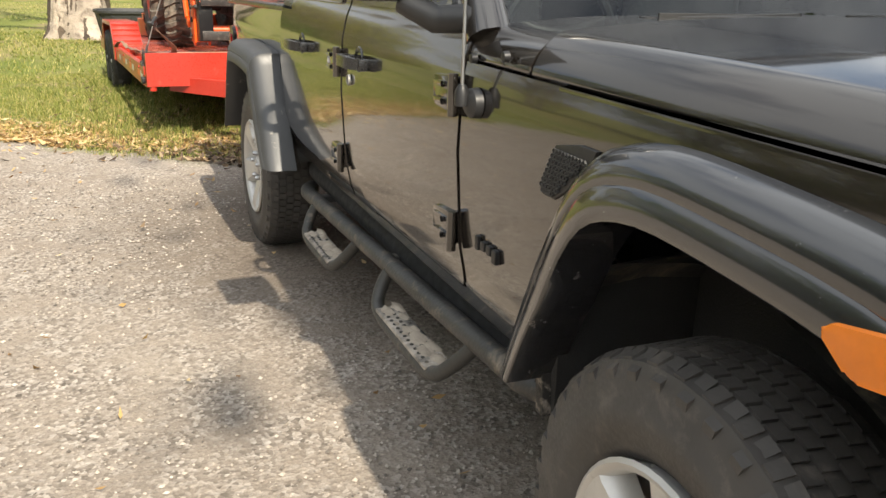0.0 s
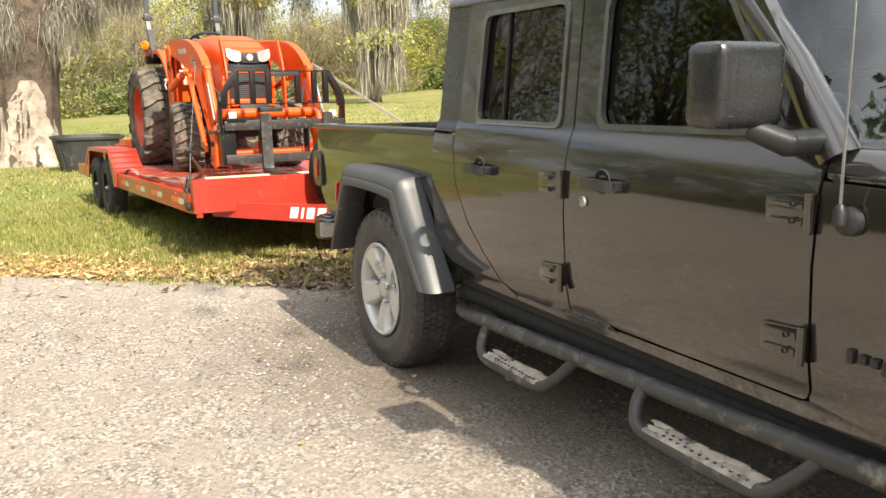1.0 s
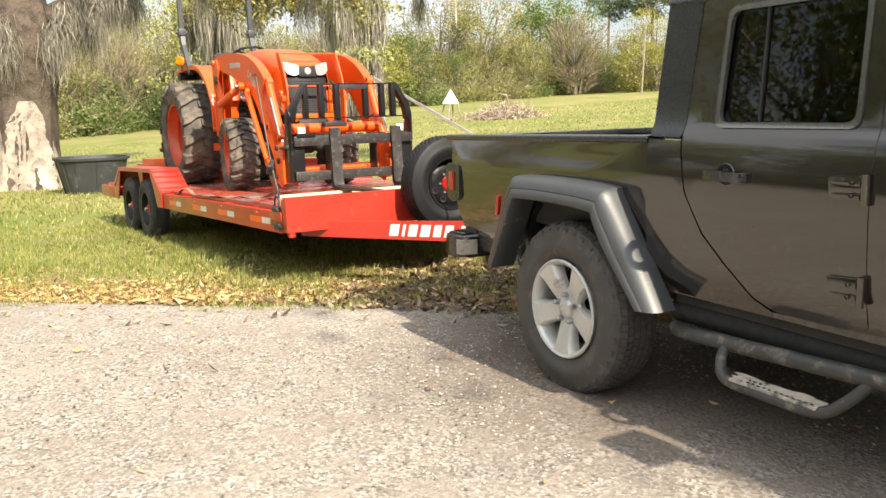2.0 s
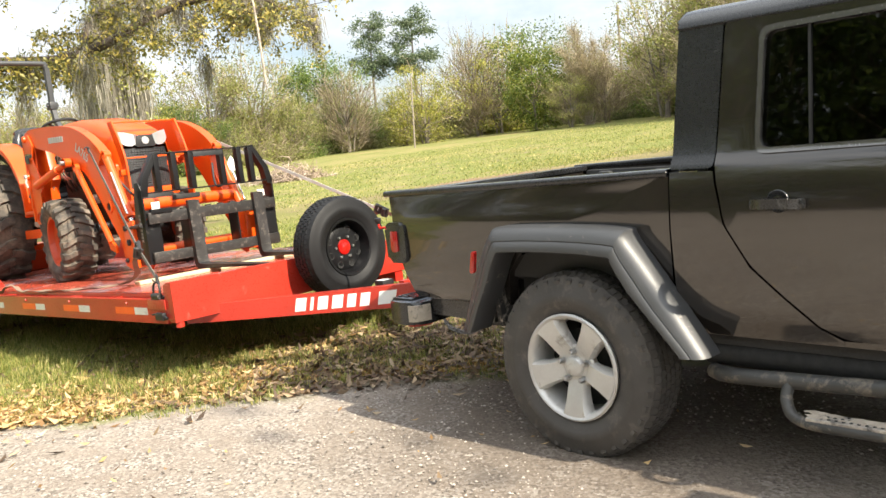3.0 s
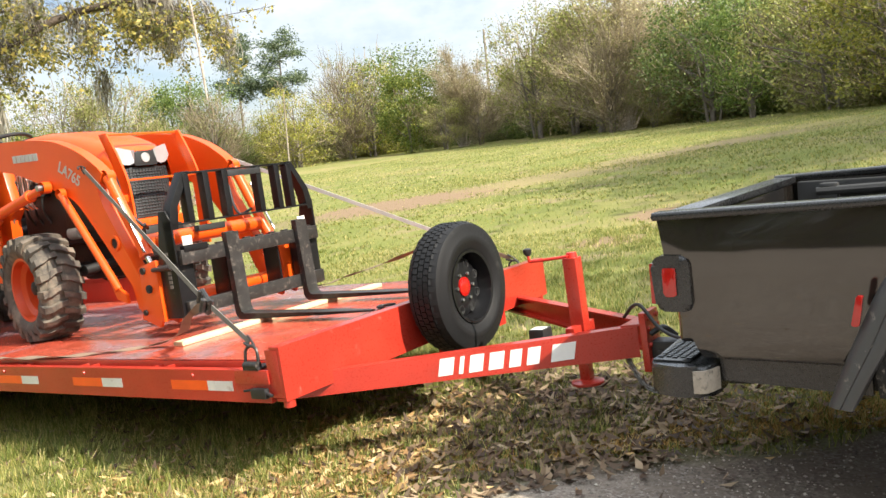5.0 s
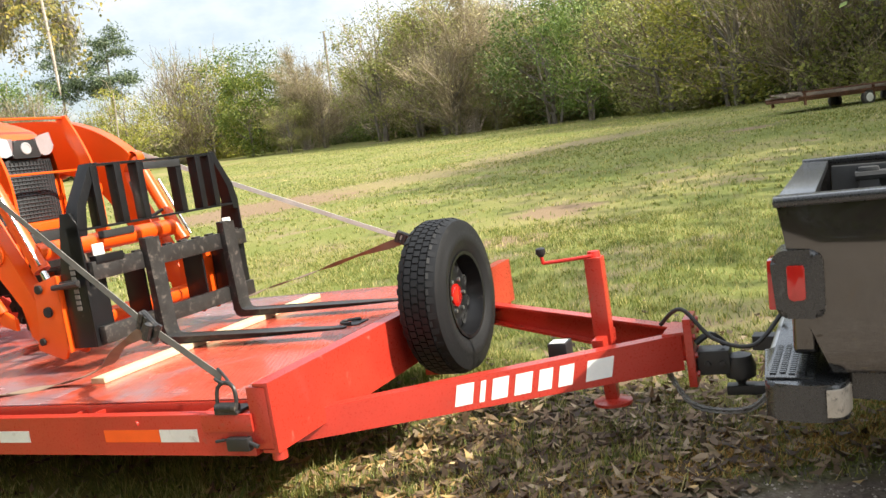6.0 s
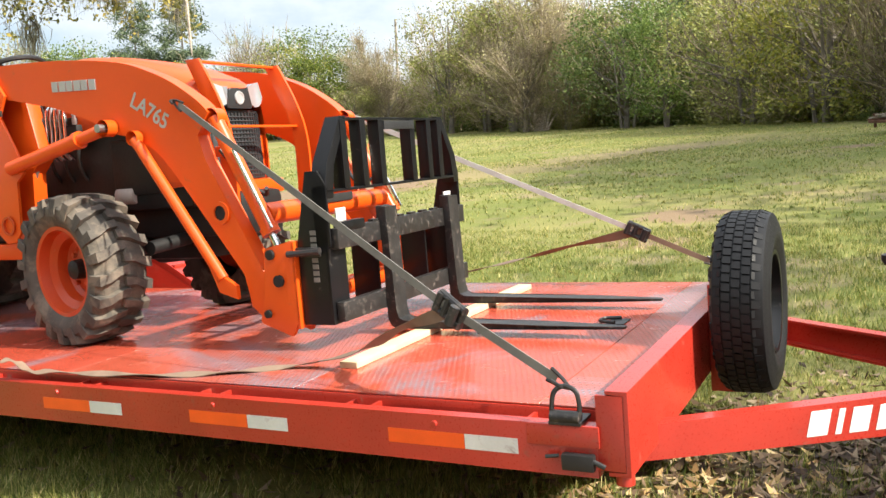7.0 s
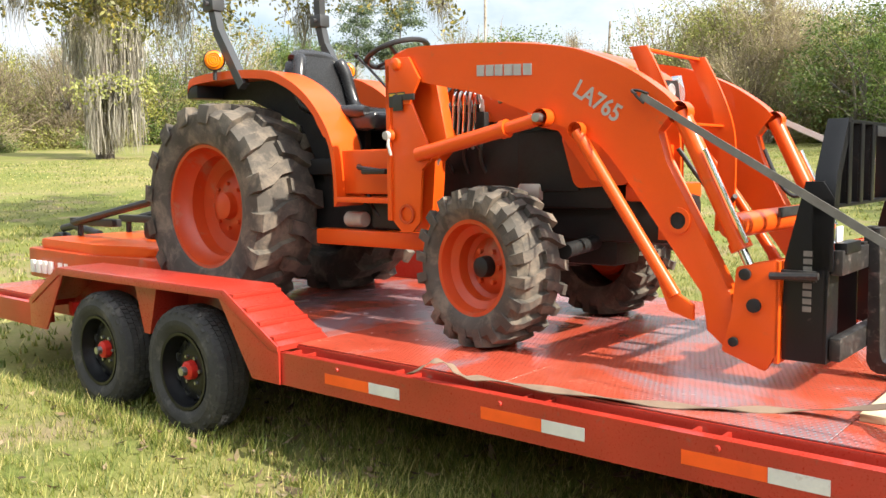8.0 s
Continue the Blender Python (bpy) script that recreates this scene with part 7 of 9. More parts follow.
box(bm, (1.12, 1.388, 1.085), (1.40, 1.396, 1.125), 0.001)
part("maker_plate", bm, M_GRILLE, forks)
for z0, z1 in ((0.585, 0.675), (0.275, 0.36)):
    bm = bmesh.new()
    box(bm, (XL + 0.02, 1.372, z0), (XR - 0.02, 1.412, z1), 0.006)
    if z0 > 0.5:
        for k in range(10):
            box(bm, (XL + 0.08 + k * 0.115, 1.378, z1), (XL + 0.13 + k * 0.115, 1.405, z1 + 0.010), 0.002)
    part("carriage_bar", bm, M_FORKWORN, forks, "worn steel carriage bar")
for x in (0.72, 1.02, 1.48, 1.78):
    bm = bmesh.new()
    prism(bm, [(1.42, 0.66), (1.56, 0.60), (1.56, 0.30), (1.42, 0.27)], "x", x - 0.006, x + 0.006, 0.001)
    part("gusset", bm, M_FORK, forks)
for x in (1.03, 1.655):
    bm = bmesh.new()
    side_prof = [(1.372, 0.735), (1.335, 0.735), (1.325, 0.26), (1.315, 0.225), (1.29, 0.212), (0.60, 0.205), (0.28, 0.200), (0.28, 0.190), (0.60, 0.187), (1.33, 0.176), (1.355, 0.19), (1.37, 0.22)]
    prism(bm, side_prof, "x", x - 0.05, x + 0.05, 0.003)
    box(bm, (x - 0.04, 1.36, 0.66), (x + 0.04, 1.395, 0.74), 0.006)
    for v in bm.verts:
        if v.co.y < 0.6:
            v.co.x = x + (v.co.x - x) * (0.35 + 0.65 * (v.co.y - 0.28) / 0.32)
    part("tine", bm, M_FORKWORN, forks, "worn black fork tine")
for x in (0.70, 1.70):
    bm = bmesh.new()
    box(bm, (x, 1.408, 0.70), (x + 0.07, 1.416, 0.755), 0.001)
    part("paper_label", bm, M_WHITE, forks)
bm = bmesh.new()
box(bm, (0.67, 1.366, 0.66), (0.85, 1.41, 0.70), 0.004)
part("latch_bar", bm, M_FORK, forks)
bm = bmesh.new()
box(bm, (0.610, 1.45, 0.56), (0.625, 1.60, 0.60), 0.006)
tube(bm, [(0.60, 1.44, 0.585), (0.60, 1.61, 0.575)], 0.014, 8)
part("latch_lever", bm, M_FORKWORN, forks)
for k in range(7):
    bm = bmesh.new()
    z = 0.50 + 0.028 * k if k < 4 else 0.645 + 0.028 * (k - 4)
    box(bm, (0.6225, 1.47, z - 0.05), (0.6255, 1.50, z - 0.05 + 0.02))
    part("letter_bar", bm, M_WEB, forks)

# ---- rotary mower on the tail of the trailer ----
mower = thing("rotary_mower", TRAILER @ pose(1.2, 6.65, DECK), "orange rotary cutter resting on the rear of the trailer deck", "rotary mower")
INVERSE[mower.name] = pose(1.2, 6.65, DECK).inverted()
bm = bmesh.new()
prism(bm, rounded([(0.50, 6.45), (0.62, 5.75), (1.80, 5.75), (1.92, 6.45), (1.85, 7.65), (0.58, 7.65)], 0.12), "z", DECK + 0.01, DECK + 0.235, 0.015)
hull = part("mower_deck", bm, M_ORANGE_DUSTY, mower, "wide orange cutter deck")
bm = bmesh.new()
prism(bm, rounded([(0.56, 6.45), (0.70, 5.85), (1.72, 5.85), (1.86, 6.45), (1.80, 7.55), (0.64, 7.55)], 0.12), "z", DECK + 0.235, DECK + 0.31, 0.02)
part("deck_top", bm, M_ORANGE, hull)
for k in range(8):
    bm = bmesh.new()
    y = 7.45 - k * 0.10 - (0.06 if k > 3 else 0)
    box(bm, (0.525, y - 0.065, DECK + 0.05), (0.545, y, DECK + 0.15), 0.002)
    part("letter_bar", bm, M_WHITE, hull, "white letter, as a bar")
bm = bmesh.new()
box(bm, (1.05, 6.3, DECK + 0.31), (1.35, 6.65, DECK + 0.45), 0.04)
lathe(bm, [(0.06, 0), (0.06, 0.1), (0, 0.1)], (1.2, 6.25, DECK + 0.38), "y", 14)
part("gearbox", bm, M_ENGINE, mower)
for x in (0.98, 1.42):
    bm = bmesh.new()
    tube(bm, [(x, 5.70, DECK + 0.72), (x, 5.80, DECK + 0.30)], 0.03, 8)
    tube(bm, [(x, 5.70, DECK + 0.72), (x - 0.05 * (1 if x < 1.2 else -1), 7.5, DECK + 0.42)], 0.03, 8)
    tube(bm, [(x, 7.5, DECK + 0.42), (x, 7.5, DECK + 0.30)], 0.025, 8)
    box(bm, (x - 0.04, 6.9, DECK + 0.40), (x + 0.04, 7.6, DECK + 0.46), 0.008)
    part("hitch_bar", bm, M_BLACK, mower)
bm = bmesh.new()
tube(bm, [(1.2, 5.35, 0.62), (1.2, 6.25, DECK + 0.38)], 0.05, 12)
part("drive_shaft", bm, M_BLACK, mower)
bm = bmesh.new()
tube(bm, [(1.2, 7.6, DECK + 0.3), (1.2, 8.05, DECK + 0.36), (1.2, 8.25, DECK + 0.33)], 0.035, 10)
lathe(bm, [(0.10, -0.05), (0.17, -0.045), (0.18, 0), (0.17, 0.045), (0.10, 0.05)], (1.2, 8.28, DECK + 0.12), "x", 20)
part("tail_wheel", bm, M_BLACK, mower)


# ---- plants ----
rng = np.random.default_rng(11)
M_BARK = material("grey_bark", (0.15, 0.125, 0.10), 0.95, 0, 0.4, 5, 30, 0.9, 0.03, 0, ((0.07, 0.06, 0.05), 0.3, 6.0), 0.2)
M_BARK_OAK = material("oak_bark", (0.105, 0.082, 0.064), 0.95, 0, 0.45, 3, 22, 1.0, 0.04, 0, ((0.050, 0.040, 0.032), 0.5, 4.0), 0.2)
M_BARK_PALE = material("bare_pale_wood", (0.50, 0.43, 0.36), 0.9, 0, 0.3, 4, 24, 0.9, 0.03, 0, ((0.2, 0.16, 0.13), 0.42, 7.0), 0.2)
M_BARK_SPLIT = material("split_grey_wood", (0.37, 0.315, 0.26), 0.9, 0, 0.35, 3, 30, 0.9, 0.03, 0, ((0.17, 0.14, 0.115), 0.48, 5.0), 0.2)
M_BARK_FIELD = material("pale_grey_bark", (0.17, 0.147, 0.122), 0.95, 0, 0.35, 2, 12, 0.5, 0.02, 0, None, 0.2)
M_LEAF_DARK = leaf_material("evergreen_leaves", [(0.0, (0.062, 0.100, 0.020)), (0.5, (0.118, 0.172, 0.035)), (1.0, (0.215, 0.265, 0.062))])
M_LEAF_FRESH = leaf_material("fresh_leaves", [(0.0, (0.080, 0.125, 0.016)), (0.6, (0.195, 0.250, 0.030)), (1.0, (0.360, 0.370, 0.065))])
M_LEAF_OLIVE = leaf_material("olive_leaves", [(0.0, (0.130, 0.145, 0.035)), (0.5, (0.235, 0.248, 0.062)), (1.0, (0.375, 0.360, 0.108))])
M_LEAF_GOLD = leaf_material("yellowing_leaves", [(0.0, (0.125, 0.145, 0.024)), (0.55, (0.290, 0.290, 0.044)), (1.0, (0.470, 0.420, 0.090))])
M_LEAF_OAK = leaf_material("oak_leaves", [(0.0, (0.100, 0.110, 0.040)), (0.5, (0.240, 0.230, 0.075)), (0.8, (0.420, 0.350, 0.085)), (1.0, (0.560, 0.430, 0.110))], 0.5, 0.45)
M_LEAF_TAN = leaf_material("dry_leaves", [(0.0, (0.215, 0.195, 0.080)), (0.5, (0.350, 0.315, 0.135)), (1.0, (0.480, 0.430, 0.210))])
M_NEEDLE = leaf_material("pine_needles", [(0.0, (0.050, 0.085, 0.040)), (0.6, (0.120, 0.160, 0.080)), (1.0, (0.260, 0.300, 0.170))])
M_TWIG = leaf_material("bare_twigs", [(0.0, (0.150, 0.117, 0.080)), (0.6, (0.320, 0.255, 0.172)), (1.0, (0.470, 0.385, 0.265))], 0.9, 0.15)
M_TWIG_TAN = leaf_material("tan_twigs", [(0.0, (0.270, 0.220, 0.140)), (0.6, (0.440, 0.365, 0.240)), (1.0, (0.580, 0.490, 0.335))], 0.9, 0.35)
M_MOSS = leaf_material("hanging_moss", [(0.0, (0.150, 0.134, 0.110)), (0.6, (0.310, 0.282, 0.232)), (1.0, (0.480, 0.445, 0.370))], 0.95, 0.35)
M_GRASS = leaf_material("grass_blades", [(0.0, (0.070, 0.100, 0.017)), (0.4, (0.165, 0.205, 0.034)), (0.72, (0.310, 0.305, 0.075)), (1.0, (0.560, 0.465, 0.200))], 0.6, 0.35)
# brown litter, its colours lowered to carry the shade round the tongue
M_LITTER_SHADED = leaf_material("fallen_leaves", [(0.0, (0.055, 0.034, 0.021)), (0.4, (0.125, 0.080, 0.046)), (0.75, (0.235, 0.160, 0.090)), (1.0, (0.430, 0.330, 0.210))], 0.7, 0.15)
# golden litter, kept brighter as the sunlit counterpart along the drive
M_LITTER_GOLD = leaf_material("golden_fallen_leaves", [(0.0, (0.170, 0.090, 0.034)), (0.4, (0.330, 0.205, 0.080)), (0.75, (0.480, 0.330, 0.140)), (1.0, (0.620, 0.480, 0.270))], 0.7, 0.2)
M_PEBBLE = leaf_material("gravel_stones", [(0.0, (0.090, 0.078, 0.068)), (0.45, (0.300, 0.262, 0.226)), (0.85, (0.400, 0.352, 0.298)), (1.0, (0.470, 0.425, 0.372))], 0.9, 0.0)


def unit(v):
    return v / np.maximum(np.linalg.norm(v, axis=-1, keepdims=True), 1e-9)


def cards(pts, length, width, droop=0.0):
    """Leaf-shaped four-cornered faces with random turns at pts."""
    n = len(pts)
    d = rng.normal(size=(n, 3))
    d[:, 2] -= droop
    d = unit(d)
    s = unit(np.cross(d, rng.normal(size=(n, 3))))
    l = length * rng.uniform(0.6, 1.3, (n, 1))
    w = width * rng.uniform(0.6, 1.3, (n, 1))
    return np.stack([pts - d * l / 2, pts + s * w / 2 + d * l * 0.06, pts + d * l / 2, pts - s * w / 2 + d * l * 0.06], 1)


def strands(tops, length, width, wander=0.06):
    """Hanging threads: three joined lengths each, as faces."""
    n = len(tops)
    l = length * rng.uniform(0.35, 1.4, (n, 1))
    out = []
    a = tops.copy()
    side = unit(np.concatenate([rng.normal(size=(n, 2)), np.zeros((n, 1))], 1))
    w0 = width * rng.uniform(0.6, 1.3, (n, 1))
    for k, share in enumerate((0.3, 0.35, 0.35)):
        b = a + np.concatenate([rng.normal(size=(n, 2)) * wander, -l * share], 1)
        w1 = w0 * (1.0, 0.7, 0.15)[k]
        out.append(np.stack([a - side * w0 / 2, a + side * w0 / 2, b + side * w1 / 2, b - side * w1 / 2], 1))
        a, w0 = b, w1
    return np.concatenate(out)


def cloud(name, corners, mat, parent, label=""):
    ob = new(name, quads_mesh(name, corners, mat))
    ob.parent = parent
    return tagged(ob, label, kind="stuff" if name == "twig_mass" else "")


def limb_path(p, q, sag, n=6):
    p, q = Vector(p), Vector(q)
    pts = []
    for k in range(n + 1):
        t = k / n
        pts.append(p.lerp(q, t) + Vector((rng.normal() * 0.03, rng.normal() * 0.03, sag * math.sin(math.pi * t))) * (q - p).length * (1 if 0 < k < n else 0))
    return pts


def tree_thing(name, label, group=""):
    return thing(name, Matrix.Identity(4), label, "tree", group)


def branches(n, ends, height, long, wide):
    """Thin forked twigs that lean out and up from the trunk towards the crown's clumps."""
    e = ends[rng.integers(0, len(ends), n)]
    root = np.stack([e[:, 0] * 0.1, e[:, 1] * 0.1, e[:, 2] * rng.uniform(0.35, 0.75, n)], 1)
    u = rng.uniform(0.45, 1.05, (n, 1))
    a = root + (e - root) * u + rng.normal(size=(n, 3)) * 0.35
    d = unit(unit(e - root) + np.array([0, 0, 0.45]) + rng.normal(size=(n, 3)) * 0.38)
    l = long * rng.uniform(0.5, 1.5, (n, 1))
    s = unit(np.cross(d, rng.normal(size=(n, 3)))) * wide
    m = a + d * l * 0.5 + rng.normal(size=(n, 3)) * 0.08
    q = m + unit(d + rng.normal(size=(n, 3)) * 0.25) * l * 0.5
    out = np.concatenate([np.stack([a - s, a + s, m + s * 0.6, m - s * 0.6], 1), np.stack([m - s * 0.6, m + s * 0.6, q + s * 0.15, q - s * 0.15], 1)])
    out[:, :, 2] = np.maximum(out[:, :, 2], 0.1)
    return out


def broadleaf(label, height, radius, leaf, count, mat, twigs=0, low=0.02, group="trees round the field", clumps=85):
    ob = tree_thing("tree", label, group)
    bm = bmesh.new()
    tube(bm, [(0, 0, -0.4), (0.05, 0.03, height * 0.2), (-0.1, 0.1, height * 0.5), (0, 0, height * 0.85)], [height * 0.022, height * 0.017, height * 0.011, 0.02], 8)
    u = unit(rng.normal(size=(clumps, 3))) * rng.uniform(0.25, 1.0, (clumps, 1)) ** 0.45
    mid = height * (1 + low) / 2
    cc = u * np.array([radius, radius, height * (1 - low) / 2]) + np.array([0, 0, mid])
    for k in range(16):
        e = cc[k]
        z = max(0.1, e[2] * rng.uniform(0.35, 0.7))
        tube(bm, limb_path((0, 0, z), e, 0.05, 4), [height * 0.009, height * 0.007, height * 0.005, height * 0.003, 0.01], 5)
    for k in range(2):
        a = rng.uniform(0, 2 * math.pi)
        tube(bm, [(math.cos(a) * 0.5, math.sin(a) * 0.5, -0.3), (math.cos(a) * 0.9, math.sin(a) * 0.9, height * 0.3), (math.cos(a) * 1.7, math.sin(a) * 1.7, height * 0.7)], [0.12, 0.09, 0.03], 6)
    part("trunk", bm, M_BARK_FIELD, ob)
    sizes = radius * rng.uniform(0.09, 0.26, (clumps, 1))
    share = rng.uniform(0.3, 1.7, clumps)
    pick = rng.choice(clumps, count, p=share / share.sum())
    pts = cc[pick] + np.clip(rng.normal(size=(count, 3)), -1.5, 1.5) * sizes[pick] * np.array([1, 1, 0.75])
    pts[:, 2] = np.maximum(pts[:, 2], 0.1)
    cloud("crown", cards(pts, leaf, leaf * 0.6), mat, ob)
    if twigs:
        cloud("twig_mass", branches(twigs, cc, height, 1.7, 0.032), M_TWIG, ob, "bare tan twigs")
    return ob


def pine(label, height, group="trees round the field"):
    ob = tree_thing("pine_tree", label, group)
    bm = bmesh.new()
    tube(bm, [(0, 0, -0.4), (0.1, 0, height * 0.5), (0, 0.1, height * 0.97)], [0.22, 0.15, 0.04], 8)
    pts = []
    for k in range(36):
        z = height * rng.uniform(0.52, 0.99)
        a = rng.uniform(0, 2 * math.pi)
        r = height * 0.17 * (1.1 - abs(z / height - 0.74) * 2.2) * rng.uniform(0.5, 1.15)
        e = np.array([math.cos(a) * r, math.sin(a) * r, z + rng.uniform(0.0, 0.8)])
        tube(bm, [(0, 0, z), tuple(e)], [0.05, 0.02], 5)
        n = 170
        pts.append(e * np.array([0.9, 0.9, 1]) + rng.normal(size=(n, 3)) * np.array([0.52, 0.52, 0.34]))
    part("trunk", bm, M_BARK_FIELD, ob)
    cloud("crown", cards(np.concatenate(pts), 0.42, 0.13), M_NEEDLE, ob)
    return ob


def fan_tree(label, height, radius, count, group="trees round the field"):
    """Many thin stems that spread from one foot into a fan of bare twigs."""
    ob = tree_thing("tree", label, group)
    bm = bmesh.new()
    ends = []
    for k in range(34):
        a, out = rng.uniform(0, 2 * math.pi), radius * rng.uniform(0.15, 1.0)
        top = height * rng.uniform(0.45, 1.0) * (1 - 0.55 * (out / radius) ** 2)
        e = np.array([math.cos(a) * out, math.sin(a) * out, top])
        pts = curve_pts([(math.cos(a) * 0.3, math.sin(a) * 0.3, -0.3), (math.cos(a) * out * 0.22, math.sin(a) * out * 0.22, top * 0.35), (math.cos(a) * out * 0.62, math.sin(a) * out * 0.62, top * 0.74), tuple(e)], 3)
        tube(bm, pts, [0.11 * (1 - 0.85 * i / (len(pts) - 1)) for i in range(len(pts))], 5)
        ends += [np.array(p) for p in pts[len(pts) // 3:]]
    part("trunk", bm, M_BARK_PALE, ob)
    ends = np.array(ends)
    n = count
    a = ends[rng.integers(0, len(ends), n)] + rng.normal(size=(n, 3)) * 0.15
    d = unit(a * np.array([1, 1, 0]) * 0.16 + np.array([0, 0, 0.75]) + rng.normal(size=(n, 3)) * 0.55)
    l = rng.uniform(0.6, 2.2, (n, 1))
    s = unit(np.cross(d, rng.normal(size=(n, 3)))) * 0.026
    m = a + d * l * 0.5
    q = m + unit(d + rng.normal(size=(n, 3)) * 0.3) * l * 0.5
    cloud("twig_mass", np.concatenate([np.stack([a - s, a + s, m + s * 0.6, m - s * 0.6], 1), np.stack([m - s * 0.6, m + s * 0.6, q + s * 0.2, q - s * 0.2], 1)]), M_TWIG_TAN, ob, "fan of bare tan twigs")
    few = q[rng.integers(0, n, 7000)] + rng.normal(size=(7000, 3)) * 0.2
    cloud("crown", cards(few, 0.17, 0.10), M_LEAF_TAN, ob, "few dry golden leaves")
    return ob


def shrub(label, height, radius, mat, count, twigs, group="hedge along the field"):
    ob = thing("shrub", Matrix.Identity(4), label, "shrub", group)
    n = 30
    u = unit(rng.normal(size=(n, 3)))
    u[:, 2] = np.abs(u[:, 2])
    cc = u * rng.uniform(0.3, 1.0, (n, 1)) * np.array([radius, radius, height])
    pick = rng.integers(0, n, count)
    pts = cc[pick] + rng.normal(size=(count, 3)) * radius * 0.15
    pts[:, 2] = np.abs(pts[:, 2])
    cloud("foliage", cards(pts, 0.19, 0.11), mat, ob)
    cloud("twig_mass", branches(twigs, cc, height, 1.2, 0.022), M_TWIG, ob)
    return ob


KINDS = {
    "dark": broadleaf("dark green evergreen tree at the field's edge", 12, 4.4, 0.26, 8600, M_LEAF_DARK, 200),
    "dark2": broadleaf("dense dark evergreen tree at the field's edge", 11, 5.0, 0.26, 9000, M_LEAF_DARK, 300, 0.0),
    "olive": broadleaf("thin olive-leaved tree with tan twigs at the field's edge", 12, 4.4, 0.22, 7000, M_LEAF_OLIVE, 900),
    "olive2": broadleaf("olive-green tree half bare of leaves", 11, 4.9, 0.23, 7000, M_LEAF_OLIVE, 850, 0.0),
    "bare": broadleaf("nearly bare tan-twigged tree at the field's edge", 12, 4.6, 0.18, 3600, M_LEAF_OLIVE, 2200, 0.02),
    "fan": fan_tree("bare tan-twigged tree spreading like a fan", 13, 6.2, 7000),
    "fresh": broadleaf("bright green leafy tree at the field's edge", 10, 3.7, 0.26, 10000, M_LEAF_FRESH, 40, 0.0),
    "gold": broadleaf("yellow-green tree at the field's edge", 10, 4.2, 0.22, 8000, M_LEAF_GOLD, 350, -0.05),
    "pine": pine("tall pine with an open tufted crown", 17),
    "shrub": shrub("tangled olive shrub at the wood's foot", 3.2, 2.6, M_LEAF_OLIVE, 2600, 500),
    "shrub2": shrub("dark green shrub at the wood's foot", 3.0, 2.6, M_LEAF_DARK, 3000, 200),
}
HEIGHT = {"dark": 12, "dark2": 11, "olive": 12, "olive2": 11, "bare": 12, "fan": 13, "fresh": 10, "gold": 10, "pine": 17, "shrub": 3.2, "shrub2": 3.0}
USED = set()


def plant(kind, x, y, height, spread=None):
    k = height / HEIGHT[kind]
    wide = spread or k * float(rng.uniform(0.9, 1.25))
    m = pose(x, y, ground_z(x, y) - 0.05, 0, 0, float(rng.uniform(0, 360)))
    if kind not in USED:
        USED.add(kind)
        ob = KINDS[kind]
        ob.matrix_basis = m @ Matrix.Diagonal((wide, wide, k, 1))
    else:
        ob = copy_thing(KINDS[kind], m)
        ob.scale = (wide, wide, k)
    return ob


# the wood's edge as seen from the drive: bearing, distance, how high the crowns rise, kinds
EDGE = [(-16, 58, 11, "olive gold dark"), (0, 60, 11, "gold olive fresh"), (14, 72, 11, "olive gold bare"), (22, 84, 11, "olive bare gold"), (30, 100, 10, "olive gold dark"), (36, 112, 10.5, "dark olive olive"), (40, 120, 12, "olive dark bare"), (44, 126, 11, "gold gold olive"), (47, 128, 12, "gold bare olive"),
        (50, 130, 15, "olive bare dark"), (54, 128, 15.5, "bare olive bare"), (58, 122, 14.5, "bare olive"), (61, 112, 15.5, "olive dark bare"), (65, 102, 17.5, "olive bare olive2"), (69, 92, 17, "bare olive2 bare"), (73, 82, 16, "bare olive olive2"), (78, 69, 14.5, "olive2 dark olive"),
        (84, 57, 13, "dark olive2 olive"), (90, 50, 12, "olive2 olive bare"), (100, 46, 11.5, "dark olive2")]
BX, BY = -1.5, 5.0


def edge_at(b):
    for p, q in zip(EDGE, EDGE[1:]):
        if b <= q[0]:
            t = (b - p[0]) / (q[0] - p[0])
            return p[1] + (q[1] - p[1]) * t, p[2] + (q[2] - p[2]) * t, (p if t < 0.5 else q)[3].split()
    return EDGE[-1][1], EDGE[-1][2], EDGE[-1][3].split()


bearing = -16.0
while bearing < 100:
    d, h, kinds = edge_at(bearing)
    # between 35 and 60 degrees the wood is low and single crowns rise out of it
    part_low = 0.62 if 36 < bearing < 59 else 0.9
    for row in range(3):
        b = bearing + 1.3 + rng.normal() * 0.5
        dd = d + row * 6 + rng.uniform(-2, 3)
        kind = kinds[int(rng.integers(0, len(kinds)))]
        x, y = BX + dd * math.sin(radians(b)), BY + dd * math.cos(radians(b))
        plant(kind, x, y, (h - 1.9 * min(1.0, max(0.0, x / 70))) * part_low * rng.uniform(0.72, 1.12) * (1 + 0.05 * row))
    for row in range(6):
        b = bearing + 1.3 + rng.normal() * 0.9
        dd = d - rng.uniform(2.0, 4.5) + row * 3
        plant("shrub" if rng.random() < 0.55 else "shrub2", BX + dd * math.sin(radians(b)), BY + dd * math.cos(radians(b)), rng.uniform(1.8, 4.2) + row * 0.5)
    bearing += 250.0 / d
